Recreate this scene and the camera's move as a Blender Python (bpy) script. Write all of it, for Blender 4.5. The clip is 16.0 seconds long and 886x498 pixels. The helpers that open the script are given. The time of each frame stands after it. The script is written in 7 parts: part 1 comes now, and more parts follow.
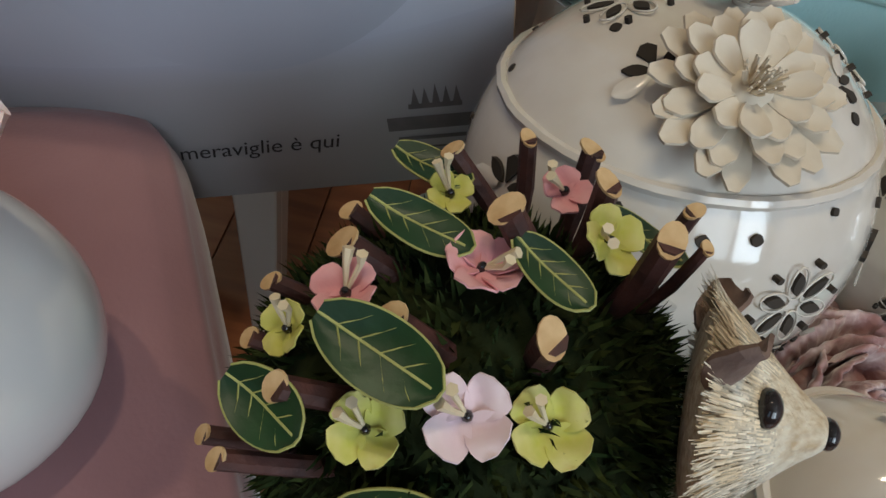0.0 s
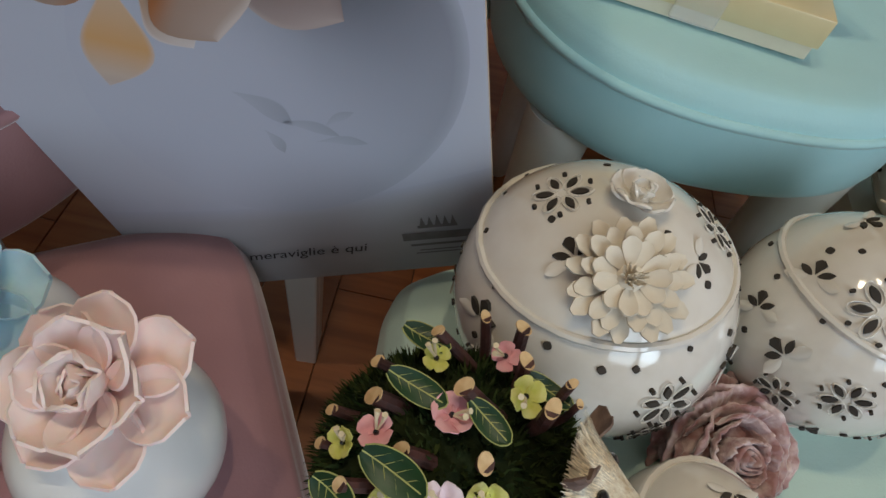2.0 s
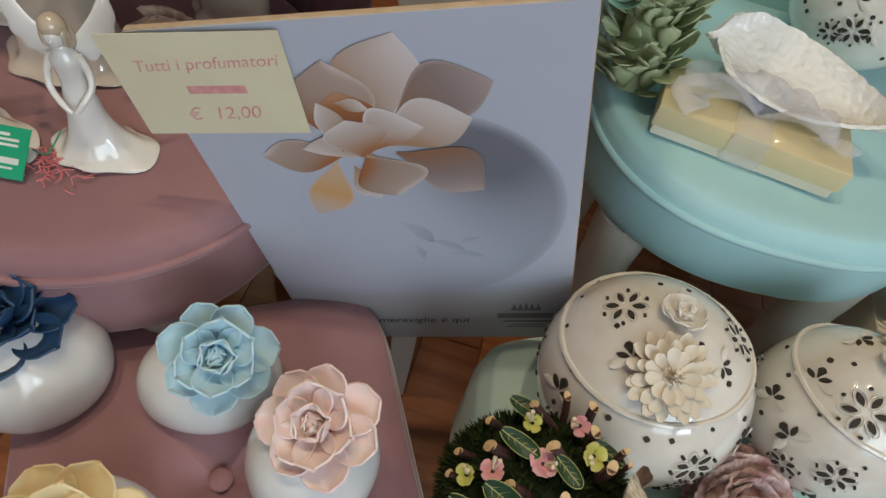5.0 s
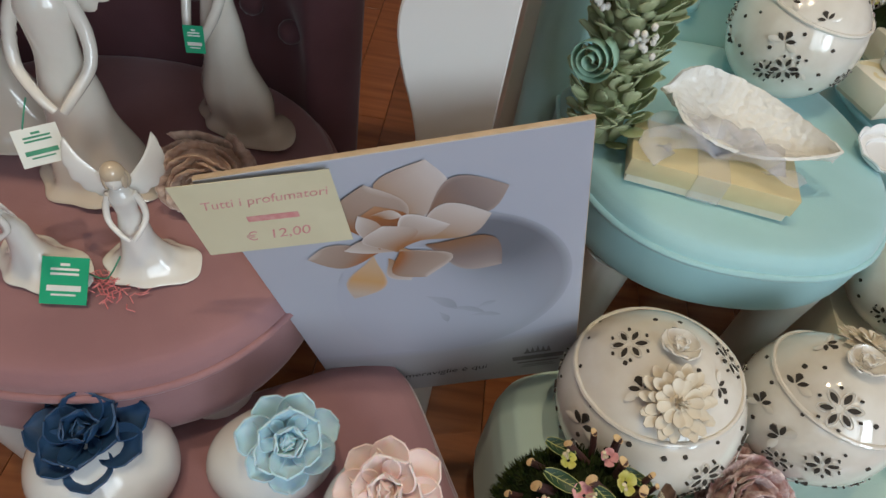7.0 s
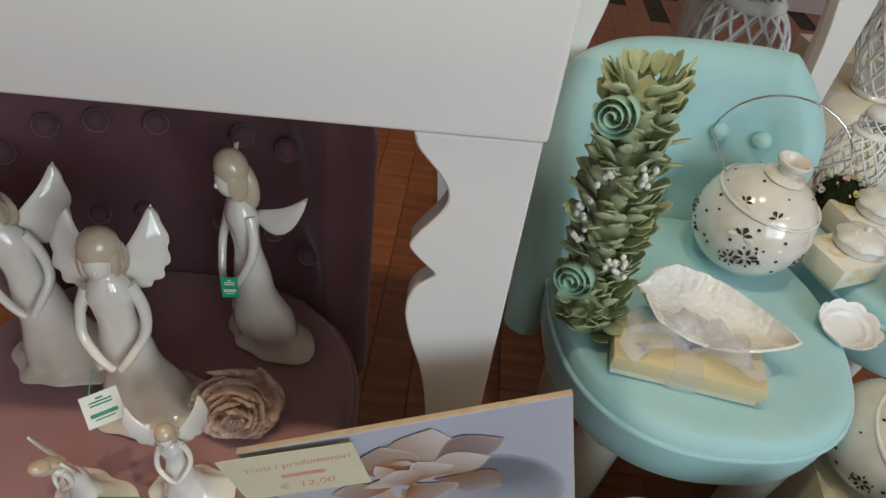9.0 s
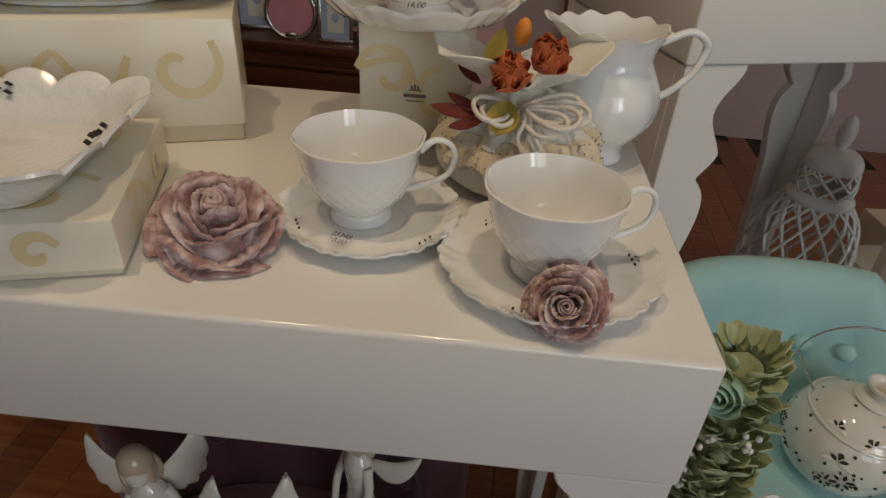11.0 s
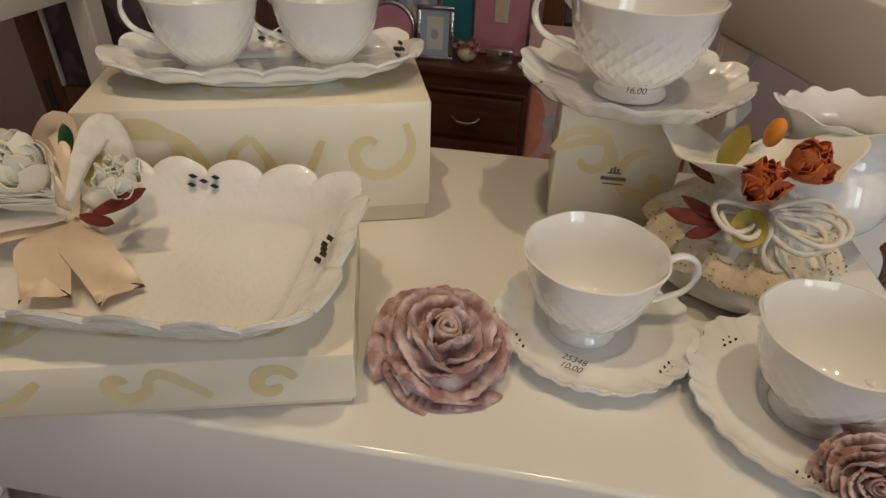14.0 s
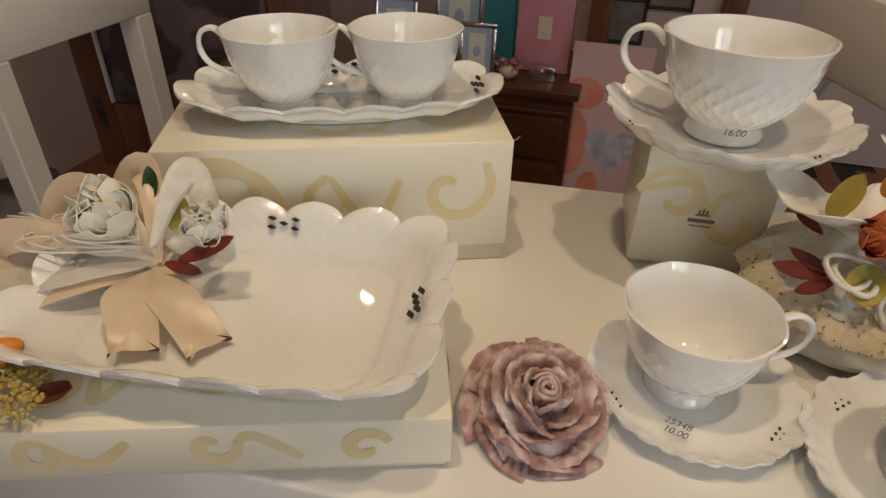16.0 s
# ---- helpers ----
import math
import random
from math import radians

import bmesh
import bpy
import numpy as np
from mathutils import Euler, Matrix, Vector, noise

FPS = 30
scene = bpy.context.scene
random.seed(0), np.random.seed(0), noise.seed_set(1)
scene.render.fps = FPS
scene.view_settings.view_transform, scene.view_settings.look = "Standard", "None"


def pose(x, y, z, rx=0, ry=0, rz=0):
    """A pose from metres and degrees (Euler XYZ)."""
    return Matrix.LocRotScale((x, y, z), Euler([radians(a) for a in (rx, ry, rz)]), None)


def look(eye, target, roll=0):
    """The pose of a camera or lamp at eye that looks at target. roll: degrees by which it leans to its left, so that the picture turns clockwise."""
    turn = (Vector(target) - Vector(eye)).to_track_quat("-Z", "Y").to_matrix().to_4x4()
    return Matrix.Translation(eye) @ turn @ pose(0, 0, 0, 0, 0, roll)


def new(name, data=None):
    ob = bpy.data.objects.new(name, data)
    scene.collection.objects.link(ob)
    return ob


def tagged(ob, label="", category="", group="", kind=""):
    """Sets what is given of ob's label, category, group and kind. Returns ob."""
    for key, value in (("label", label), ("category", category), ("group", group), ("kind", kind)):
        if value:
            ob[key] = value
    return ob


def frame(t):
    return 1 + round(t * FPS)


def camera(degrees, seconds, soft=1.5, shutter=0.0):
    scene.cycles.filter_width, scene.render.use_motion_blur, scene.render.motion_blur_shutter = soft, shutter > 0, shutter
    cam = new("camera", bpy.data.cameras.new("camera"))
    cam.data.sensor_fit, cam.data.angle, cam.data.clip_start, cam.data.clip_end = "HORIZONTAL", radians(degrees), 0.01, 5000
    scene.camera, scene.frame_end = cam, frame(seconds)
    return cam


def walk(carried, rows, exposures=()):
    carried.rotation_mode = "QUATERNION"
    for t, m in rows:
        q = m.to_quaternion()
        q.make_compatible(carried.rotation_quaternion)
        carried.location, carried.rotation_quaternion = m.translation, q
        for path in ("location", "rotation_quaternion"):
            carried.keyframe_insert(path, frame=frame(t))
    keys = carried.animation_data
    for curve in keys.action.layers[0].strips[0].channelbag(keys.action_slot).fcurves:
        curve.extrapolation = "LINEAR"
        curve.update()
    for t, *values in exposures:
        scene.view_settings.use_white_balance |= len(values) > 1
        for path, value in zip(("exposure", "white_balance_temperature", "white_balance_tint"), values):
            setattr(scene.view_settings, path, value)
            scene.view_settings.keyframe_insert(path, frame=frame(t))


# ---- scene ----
cam = camera(71.3, 16.0)
PATH = [
    (0.0, (0.1602, 0.0081, 0.5589), (0.2835, 1.1889, -0.7938), 17.4),
    (0.5, (0.1602, 0.0036, 0.5931), (0.2826, 1.1592, -0.7821), 17.6),
    (1.0, (0.1584, -0.0045, 0.6174), (0.2889, 1.1241, -0.7785), 17.7),
    (1.5, (0.1575, -0.0063, 0.6597), (0.2772, 1.0989, -0.756), 17.5),
    (2.0, (0.1485, -0.0054, 0.7065), (0.2304, 1.0989, -0.7128), 15.9),
    (2.5, (0.1431, -0.0216, 0.7407), (0.1989, 1.0953, -0.6696), 16.4),
    (3.0, (0.135, -0.0432, 0.7884), (0.153, 1.062, -0.6327), 15.8),
    (3.5, (0.1197, -0.054, 0.8352), (0.0909, 1.0593, -0.5787), 14.4),
    (4.0, (0.1125, -0.0567, 0.8523), (0.045, 1.0593, -0.558), 13.8),
    (4.2, (0.1089, -0.0585, 0.8487), (0.0387, 1.0665, -0.5544), 14.1),
    (6.3, (0.0504, -0.0603, 0.8856), (0.0243, 1.0332, -0.5436), 11.5),
    (6.5, (0.0441, -0.0666, 0.8964), (0.0414, 1.0395, -0.5238), 11.2),
    (7.0, (0.0279, -0.072, 0.9297), (0.0612, 1.0854, -0.4482), 10.9),
    (7.5, (0.0126, -0.0747, 0.9792), (0.09, 1.152, -0.3366), 10.3),
    (8.0, (0.0054, -0.0648, 1.0242), (0.0945, 1.1916, -0.2628), 9.1),
    (8.2, (0.0081, -0.0549, 1.0395), (0.0828, 1.2105, -0.2385), 8.8),
    (10.3, (-0.0315, 0.0054, 1.1871), (-0.1746, 1.4499, 0.1215), 4.2),
    (10.5, (-0.0468, 0.0135, 1.2078), (-0.2043, 1.4724, 0.1656), 3.8),
    (11.0, (-0.0819, 0.027, 1.251), (-0.2565, 1.5129, 0.2502), 3.7),
    (11.5, (-0.1143, 0.0378, 1.2726), (-0.3249, 1.5237, 0.2799), 3.0),
    (12.0, (-0.1431, 0.0504, 1.2852), (-0.3843, 1.5345, 0.2961), 2.6),
    (12.5, (-0.1674, 0.0648, 1.2933), (-0.4221, 1.5354, 0.2871), 2.4),
    (13.0, (-0.1872, 0.0729, 1.2924), (-0.4752, 1.5309, 0.2763), 1.8),
    (13.5, (-0.2052, 0.0792, 1.2951), (-0.5157, 1.5264, 0.27), 1.8),
    (14.0, (-0.2241, 0.0819, 1.2987), (-0.5463, 1.5264, 0.2736), 2.0),
    (14.5, (-0.2403, 0.0828, 1.2996), (-0.5949, 1.5201, 0.2754), 1.6),
    (15.0, (-0.2529, 0.0846, 1.3023), (-0.6237, 1.5183, 0.279), 1.7),
    (15.5, (-0.2637, 0.0909, 1.3068), (-0.6489, 1.5219, 0.2862), 1.6),
    (16.0, (-0.2772, 0.1008, 1.3104), (-0.6705, 1.5408, 0.3051), 1.3),
]
walk(cam, [(t, look(eye, target, roll)) for t, eye, target, roll in PATH],
     exposures=[(0.0, -0.32, 5850, 3), (1.0, -0.27, 5800, 3), (2.2, -0.28, 5850, 3), (3.2, -0.13, 5900, 3), (4.0, -0.08, 5950, 3), (7.0, -0.02, 5950, 3), (8.2, 0.08, 5950, 3), (10.3, -0.68, 6450, 6), (10.7, -0.82, 6500, 7), (11.0, -0.99, 6500, 7), (11.5, -1.12, 6480, 7), (12.0, -0.90, 6560, 7), (12.6, -0.60, 6630, 7), (13.2, -0.62, 6650, 7), (14.2, -0.80, 6680, 7), (15.2, -0.79, 6700, 7), (16.0, -0.62, 6700, 7)])

# ---- world and light ----
world = bpy.data.worlds.new("world")
scene.world = world
world.use_nodes = True
wn = world.node_tree.nodes
sky = wn.new("ShaderNodeTexSky")
sky.sky_type, sky.sun_disc = "NISHITA", False
sky.sun_elevation, sky.sun_rotation = radians(35), radians(150)
wn["Background"].inputs["Strength"].default_value = 0.1
world.node_tree.links.new(sky.outputs[0], wn["Background"].inputs["Color"])


def area_lamp(name, eye, target, sx, sy, watts, colour):
    la = bpy.data.lights.new(name, "AREA")
    la.shape, la.size, la.size_y, la.energy, la.color = "RECTANGLE", sx, sy, watts, colour
    ob = new(name, la)
    ob.matrix_world = look(eye, target)
    return ob


# daylight in the two panes of the shop window, and the warm ceiling spots over the display
area_lamp("window_light", (1.05, -1.93, 1.62), (1.05, 0, 1.3), 0.86, 1.55, 14, (0.86, 0.93, 1.0))
area_lamp("window_light", (2.05, -1.93, 1.62), (2.0, 0, 1.3), 0.86, 1.55, 33, (0.86, 0.93, 1.0))
area_lamp("window_light", (-0.6, -1.93, 1.62), (-0.6, 0, 1.3), 0.86, 1.55, 1.5, (0.86, 0.93, 1.0))
SPOTS = [(-0.55, 0.19), (0.05, 0.22), (-1.3, 2.3), (1.6, 2.3)]
for sx, sy in SPOTS:
    area_lamp("ceiling_lamp_light", (sx, sy, 2.66), (sx, sy, 0), 0.06, 0.06, 10.2 if sy < 1 else 3.5, (1.0, 0.76, 0.50))

# ---- materials ----


def mat(name, c1, c2=None, scale=12, rough=0.5, bump=0.0, bscale=None, metal=0.0, coat=0.0, sheen=0.0, subsurf=0.0, detail=4, trans=0.0, rand=0.0, mixlo=0.35, mixhi=0.65, rough2=None, stretch=None, alpha=1.0, tint_bump_far=0.0):
    m = bpy.data.materials.new(name)
    m.use_nodes = True
    nt = m.node_tree
    n, l = nt.nodes, nt.links
    b = n["Principled BSDF"]
    tc = n.new("ShaderNodeTexCoord")
    vec = tc.outputs["Object"]
    if stretch:
        mp = n.new("ShaderNodeMapping")
        mp.inputs["Scale"].default_value = stretch
        l.new(vec, mp.inputs["Vector"])
        vec = mp.outputs["Vector"]
    c2 = c2 or tuple(q * 0.9 for q in c1)
    nz = n.new("ShaderNodeTexNoise")
    nz.inputs["Scale"].default_value, nz.inputs["Detail"].default_value = scale, detail
    l.new(vec, nz.inputs["Vector"])
    rp = n.new("ShaderNodeValToRGB")
    rp.color_ramp.elements[0].position, rp.color_ramp.elements[1].position = mixlo, mixhi
    rp.color_ramp.elements[0].color, rp.color_ramp.elements[1].color = (*c1, 1), (*c2, 1)
    l.new(nz.outputs["Fac"], rp.inputs["Fac"])
    colour = rp.outputs["Color"]
    if rand:
        oi = n.new("ShaderNodeNewGeometry")
        hs = n.new("ShaderNodeHueSaturation")
        mr = n.new("ShaderNodeMapRange")
        mr.inputs["To Min"].default_value, mr.inputs["To Max"].default_value = 1 - rand, 1 + rand
        l.new(oi.outputs["Random Per Island"], mr.inputs["Value"])
        l.new(mr.outputs["Result"], hs.inputs["Value"])
        l.new(colour, hs.inputs["Color"])
        colour = hs.outputs["Color"]
    l.new(colour, b.inputs["Base Color"])
    b.inputs["Roughness"].default_value, b.inputs["Metallic"].default_value = rough, metal
    if rough2 is not None:
        rr = n.new("ShaderNodeMapRange")
        rr.inputs["To Min"].default_value, rr.inputs["To Max"].default_value = rough, rough2
        l.new(nz.outputs["Fac"], rr.inputs["Value"])
        l.new(rr.outputs["Result"], b.inputs["Roughness"])
    b.inputs["Coat Weight"].default_value, b.inputs["Coat Roughness"].default_value = coat, 0.04
    b.inputs["Sheen Weight"].default_value, b.inputs["Sheen Roughness"].default_value = sheen, 0.4
    b.inputs["Subsurface Weight"].default_value, b.inputs["Subsurface Scale"].default_value = subsurf, 0.004
    b.inputs["Transmission Weight"].default_value = trans
    b.inputs["Alpha"].default_value = alpha
    if bump:
        n2 = n.new("ShaderNodeTexNoise")
        n2.inputs["Scale"].default_value, n2.inputs["Detail"].default_value = bscale or scale * 8, 5
        l.new(vec, n2.inputs["Vector"])
        bp = n.new("ShaderNodeBump")
        bp.inputs["Strength"].default_value, bp.inputs["Distance"].default_value = bump, 0.002
        l.new(n2.outputs["Fac"], bp.inputs["Height"])
        l.new(bp.outputs["Normal"], b.inputs["Normal"])
    return m


def wood_mat(name, c1, c2, along=(1, 14, 14), scale=3.0, rough=0.35, coat=0.2):
    m = mat(name, c1, c2, scale=scale, rough=rough, bump=0.15, bscale=30, coat=coat, stretch=along, mixlo=0.3, mixhi=0.7, detail=8)
    return m


lacquer = mat("white_lacquer", (0.83, 0.81, 0.77), (0.80, 0.78, 0.735), 5, rough=0.13, coat=0.0, rough2=0.19, bump=0.015, bscale=30)
porcelain = mat("white_porcelain", (0.91, 0.91, 0.90), (0.88, 0.88, 0.86), 9, rough=0.06, coat=0.9, bump=0.16, bscale=45)
relief_porcelain = mat("relief_porcelain", (0.91, 0.91, 0.90), (0.88, 0.88, 0.86), 9, rough=0.08, coat=0.9, bump=0.5, bscale=150)
cream_ceramic = mat("cream_glazed_ceramic", (0.80, 0.76, 0.68), (0.73, 0.68, 0.59), 30, rough=0.09, coat=0.8, bump=0.35, bscale=38)
bisque = mat("unglazed_cream_ceramic", (0.76, 0.69, 0.56), (0.66, 0.57, 0.43), 30, rough=0.6, bump=0.15, bscale=200)
egg_glaze = mat("white_glazed_egg", (0.78, 0.79, 0.77), (0.74, 0.74, 0.71), 14, rough=0.12, coat=0.5, bump=0.04, bscale=40)
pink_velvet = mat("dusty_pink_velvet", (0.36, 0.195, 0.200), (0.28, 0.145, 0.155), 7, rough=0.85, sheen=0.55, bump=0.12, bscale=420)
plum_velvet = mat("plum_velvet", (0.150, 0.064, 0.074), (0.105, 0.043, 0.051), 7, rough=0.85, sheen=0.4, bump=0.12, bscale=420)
mint_velvet = mat("mint_velvet", (0.43, 0.67, 0.68), (0.36, 0.60, 0.61), 6, rough=0.8, sheen=0.45, bump=0.12, bscale=420)
sage_cloth = mat("pale_sage_cloth", (0.54, 0.69, 0.62), (0.49, 0.64, 0.57), 7, rough=0.85, sheen=0.3, bump=0.15, bscale=420)
white_paint = mat("white_painted_wood", (0.80, 0.78, 0.72), (0.74, 0.72, 0.65), 8, rough=0.35, bump=0.05, bscale=50)
wall_paint = mat("mauve_wall_paint", (0.56, 0.46, 0.45), (0.52, 0.42, 0.41), 3, rough=0.8, bump=0.1, bscale=90)
ceil_paint = mat("ceiling_paint", (0.75, 0.73, 0.70), (0.71, 0.69, 0.66), 3, rough=0.9, bump=0.1, bscale=90)
dark_wood = wood_mat("dark_cabinet_wood", (0.115, 0.04, 0.018), (0.06, 0.02, 0.01), rough=0.32)
door_wood = wood_mat("brown_door_wood", (0.17, 0.062, 0.025), (0.10, 0.034, 0.014), along=(14, 14, 1), rough=0.4)
board_edge = mat("kraft_board_edge", (0.55, 0.42, 0.28), (0.47, 0.35, 0.22), 60, rough=0.8)
# near-black; on pots and porcelain it paints the shade of openings that aren't cut
near_black = mat("near_black_matte", (0.055, 0.045, 0.035), (0.03, 0.024, 0.018), 20, rough=0.9)
chrome = mat("chrome", (0.75, 0.75, 0.76), (0.68, 0.68, 0.69), 30, rough=0.12, metal=1.0)


def parquet_mat():
    m = mat("parquet", (0.34, 0.125, 0.042), (0.21, 0.068, 0.022), 3, rough=0.32, bump=0.06, bscale=40, coat=0.2, stretch=(1.2, 16, 1), detail=8)
    nt = m.node_tree
    n, l = nt.nodes, nt.links
    b = n["Principled BSDF"]
    src = b.inputs["Base Color"].links[0].from_socket
    oi = n.new("ShaderNodeObjectInfo")
    mr = n.new("ShaderNodeMapRange")
    mr.inputs["To Min"].default_value, mr.inputs["To Max"].default_value = 0.72, 1.25
    hs = n.new("ShaderNodeHueSaturation")
    l.new(oi.outputs["Random"], mr.inputs["Value"])
    l.new(mr.outputs["Result"], hs.inputs["Value"])
    l.new(src, hs.inputs["Color"])
    l.new(hs.outputs["Color"], b.inputs["Base Color"])
    return m


parquet = parquet_mat()

# ---- mesh helpers ----


def mesh_of(name, bm, material, smooth=True):
    me = bpy.data.meshes.new(name)
    bmesh.ops.recalc_face_normals(bm, faces=bm.faces)
    if smooth:
        for f in bm.faces:
            f.smooth = True
    bm.to_mesh(me)
    bm.free()
    mats = material if isinstance(material, (list, tuple)) else [material]
    for q in mats:
        me.materials.append(q)
    return me


def sharp(me, degrees=35):
    me.set_sharp_from_angle(angle=radians(degrees))
    return me


def part(name, bm, material, parent, label="", smooth=True, m=None, crease=35):
    me = mesh_of(name, bm, material, smooth)
    if smooth and crease:
        sharp(me, crease)
    ob = new(name, me)
    ob.parent = parent
    if m is not None:
        ob.matrix_basis = m
    if label:
        ob["label"] = label
    return ob


def thing(name, label, category, m, group="", kind=""):
    ob = new(name)
    ob.empty_display_size = 0.05
    ob.matrix_basis = m
    return tagged(ob, label, category, group, kind)


def solo(name, bm, material, label, category, m, group="", kind="", smooth=True, crease=35):
    ob = part(name, bm, material, None, "", smooth, m, crease)
    return tagged(ob, label, category, group, kind)


def box_bm(x0, x1, y0, y1, z0, z1, bevel=0.002, seg=2):
    bm = bmesh.new()
    bmesh.ops.create_cube(bm, size=1)
    for v in bm.verts:
        v.co = Vector(((x0 + x1) / 2 + v.co.x * (x1 - x0), (y0 + y1) / 2 + v.co.y * (y1 - y0), (z0 + z1) / 2 + v.co.z * (z1 - z0)))
    if bevel:
        bmesh.ops.bevel(bm, geom=bm.edges[:], offset=bevel, segments=seg, profile=0.5, affect="EDGES")
    return bm


def surf(fn, nu, nv, wrap_u=False, wrap_v=False, bm=None):
    """A sheet of nu x nv cells from fn(u, v), u and v in 0..1."""
    bm = bm or bmesh.new()
    cu, cv = nu if wrap_u else nu + 1, nv if wrap_v else nv + 1
    g = [[bm.verts.new(fn(i / nu, j / nv)) for j in range(cv)] for i in range(cu)]
    for i in range(nu):
        for j in range(nv):
            a, b = g[i][j], g[(i + 1) % cu][j]
            c, d = g[(i + 1) % cu][(j + 1) % cv], g[i][(j + 1) % cv]
            try:
                bm.faces.new((a, b, c, d))
            except ValueError:
                pass
    return bm


def lathe(profile, seg=48, wave=None, bm=None):
    """Turns (r, z) points about z; wave(angle, k, r, z) may return another (r, z)."""
    n = len(profile) - 1

    def fn(u, v):
        k = min(n, int(round(v * n)))
        r, z = profile[k]
        a = u * math.tau
        if wave:
            r, z = wave(a, k / n, r, z)
        return Vector((r * math.cos(a), r * math.sin(a), z))
    bm = surf(fn, seg, n, wrap_u=True, bm=bm)
    bmesh.ops.remove_doubles(bm, verts=bm.verts, dist=1e-6)
    return bm


def smooth_profile(pts, n=6):
    """Catmull-Rom through points of any size."""
    pts = [Vector(p) for p in pts]
    out = []
    for i in range(len(pts) - 1):
        p0, p1, p2, p3 = pts[max(i - 1, 0)], pts[i], pts[i + 1], pts[min(i + 2, len(pts) - 1)]
        for k in range(n):
            t = k / n
            out.append(0.5 * ((2 * p1) + (p2 - p0) * t + (2 * p0 - 5 * p1 + 4 * p2 - p3) * t * t + (3 * p1 - p0 - 3 * p2 + p3) * t ** 3))
    out.append(pts[-1])
    return [tuple(q) for q in out]


def tube(points, radius, seg=8, bm=None, radii=None, closed=False, flat=1.0):
    bm = bm or bmesh.new()
    pts = [Vector(p) for p in points]
    n = len(pts)
    up = Vector((0.13, 0.21, 0.97))
    rings = []
    for i, p in enumerate(pts):
        a, b = pts[(i - 1) % n if closed else max(i - 1, 0)], pts[(i + 1) % n if closed else min(i + 1, n - 1)]
        d = (b - a)
        d = d.normalized() if d.length > 1e-9 else Vector((0, 0, 1))
        s = d.cross(up)
        s = s.normalized() if s.length > 1e-4 else d.orthogonal().normalized()
        w = s.cross(d).normalized()
        r = radii[i] if radii else radius
        rings.append([bm.verts.new(p + s * (r * math.cos(k * math.tau / seg)) + w * (r * flat * math.sin(k * math.tau / seg))) for k in range(seg)])
    for i in range(n if closed else n - 1):
        q, r2 = rings[i], rings[(i + 1) % n]
        for k in range(seg):
            bm.faces.new((q[k], q[(k + 1) % seg], r2[(k + 1) % seg], r2[k]))
    if not closed:
        bm.faces.new(rings[0][::-1])
        bm.faces.new(rings[-1])
    return bm


def prism(outline, depth, axis="y", bevel=0.0015):
    """A flat board cut to an outline of (a, b) points; the thickness runs along y (a=x, b=z) or z (a=x, b=y)."""
    bm = bmesh.new()
    f = [Vector((a, 0, b)) if axis == "y" else Vector((a, b, 0)) for a, b in outline]
    off = Vector((0, depth, 0)) if axis == "y" else Vector((0, 0, depth))
    v0 = [bm.verts.new(p) for p in f]
    v1 = [bm.verts.new(p + off) for p in f]
    n = len(f)
    bm.faces.new(v0)
    bm.faces.new(v1[::-1])
    for i in range(n):
        bm.faces.new((v0[i], v0[(i + 1) % n], v1[(i + 1) % n], v1[i]))
    bmesh.ops.recalc_face_normals(bm, faces=bm.faces)
    if bevel:
        ed = [e for e in bm.edges if abs((e.verts[0].co - e.verts[1].co).dot(off.normalized())) < 1e-6]
        bmesh.ops.bevel(bm, geom=ed, offset=bevel, segments=1, affect="EDGES")
    return bm


def solidify(bm, t):
    """Gives a sheet thickness along its point normals."""
    bmesh.ops.recalc_face_normals(bm, faces=bm.faces)
    bm.normal_update()
    faces, rim = bm.faces[:], [e for e in bm.edges if e.is_boundary]
    twin = {v: bm.verts.new(v.co - v.normal * t) for v in bm.verts[:]}
    for f in faces:
        bm.faces.new([twin[v] for v in reversed(f.verts)])
    for e in rim:
        a, b = e.verts
        bm.faces.new((a, b, twin[b], twin[a]))
    return bm


def nz3(p, s):
    return noise.noise(Vector(p) * s)


def xf(bm, m, verts=None):
    bmesh.ops.transform(bm, matrix=m, verts=verts or bm.verts[:])
    return bm


def ellipsoid(c, r, seg=16, rings=10, bm=None):
    bm = bm or bmesh.new()
    mt = Matrix.Translation(c) @ Matrix.Diagonal((*r, 1))
    bmesh.ops.create_uvsphere(bm, u_segments=seg, v_segments=rings, radius=1, matrix=mt)
    return bm


# ---- the room ----
RX0, RX1, RY0, RY1, RZ = -2.6, 2.8, -2.0, 3.3, 2.7
fl = thing("floor", "reddish-brown wooden parquet floor boards", "floor", pose(0, 0, 0), kind="structure")
part("subfloor", box_bm(RX0, RX1, RY0, RY1, -0.06, -0.006, 0), near_black, fl, smooth=False)


def wall(name, outline_boxes):
    ob = thing(name, "plain mauve painted shop wall", "wall", pose(0, 0, 0), kind="structure")
    for k, b in enumerate(outline_boxes):
        part("wall_panel", box_bm(*b, bevel=0), wall_paint, ob, smooth=False)
    return ob


wall("wall_north", [(RX0, RX1, RY1, RY1 + 0.1, 0, RZ)])
wall("wall_west", [(RX0 - 0.1, RX0, RY0, RY1, 0, RZ)])
wall("wall_east", [(RX1, RX1 + 0.1, RY0, RY1, 0, RZ)])
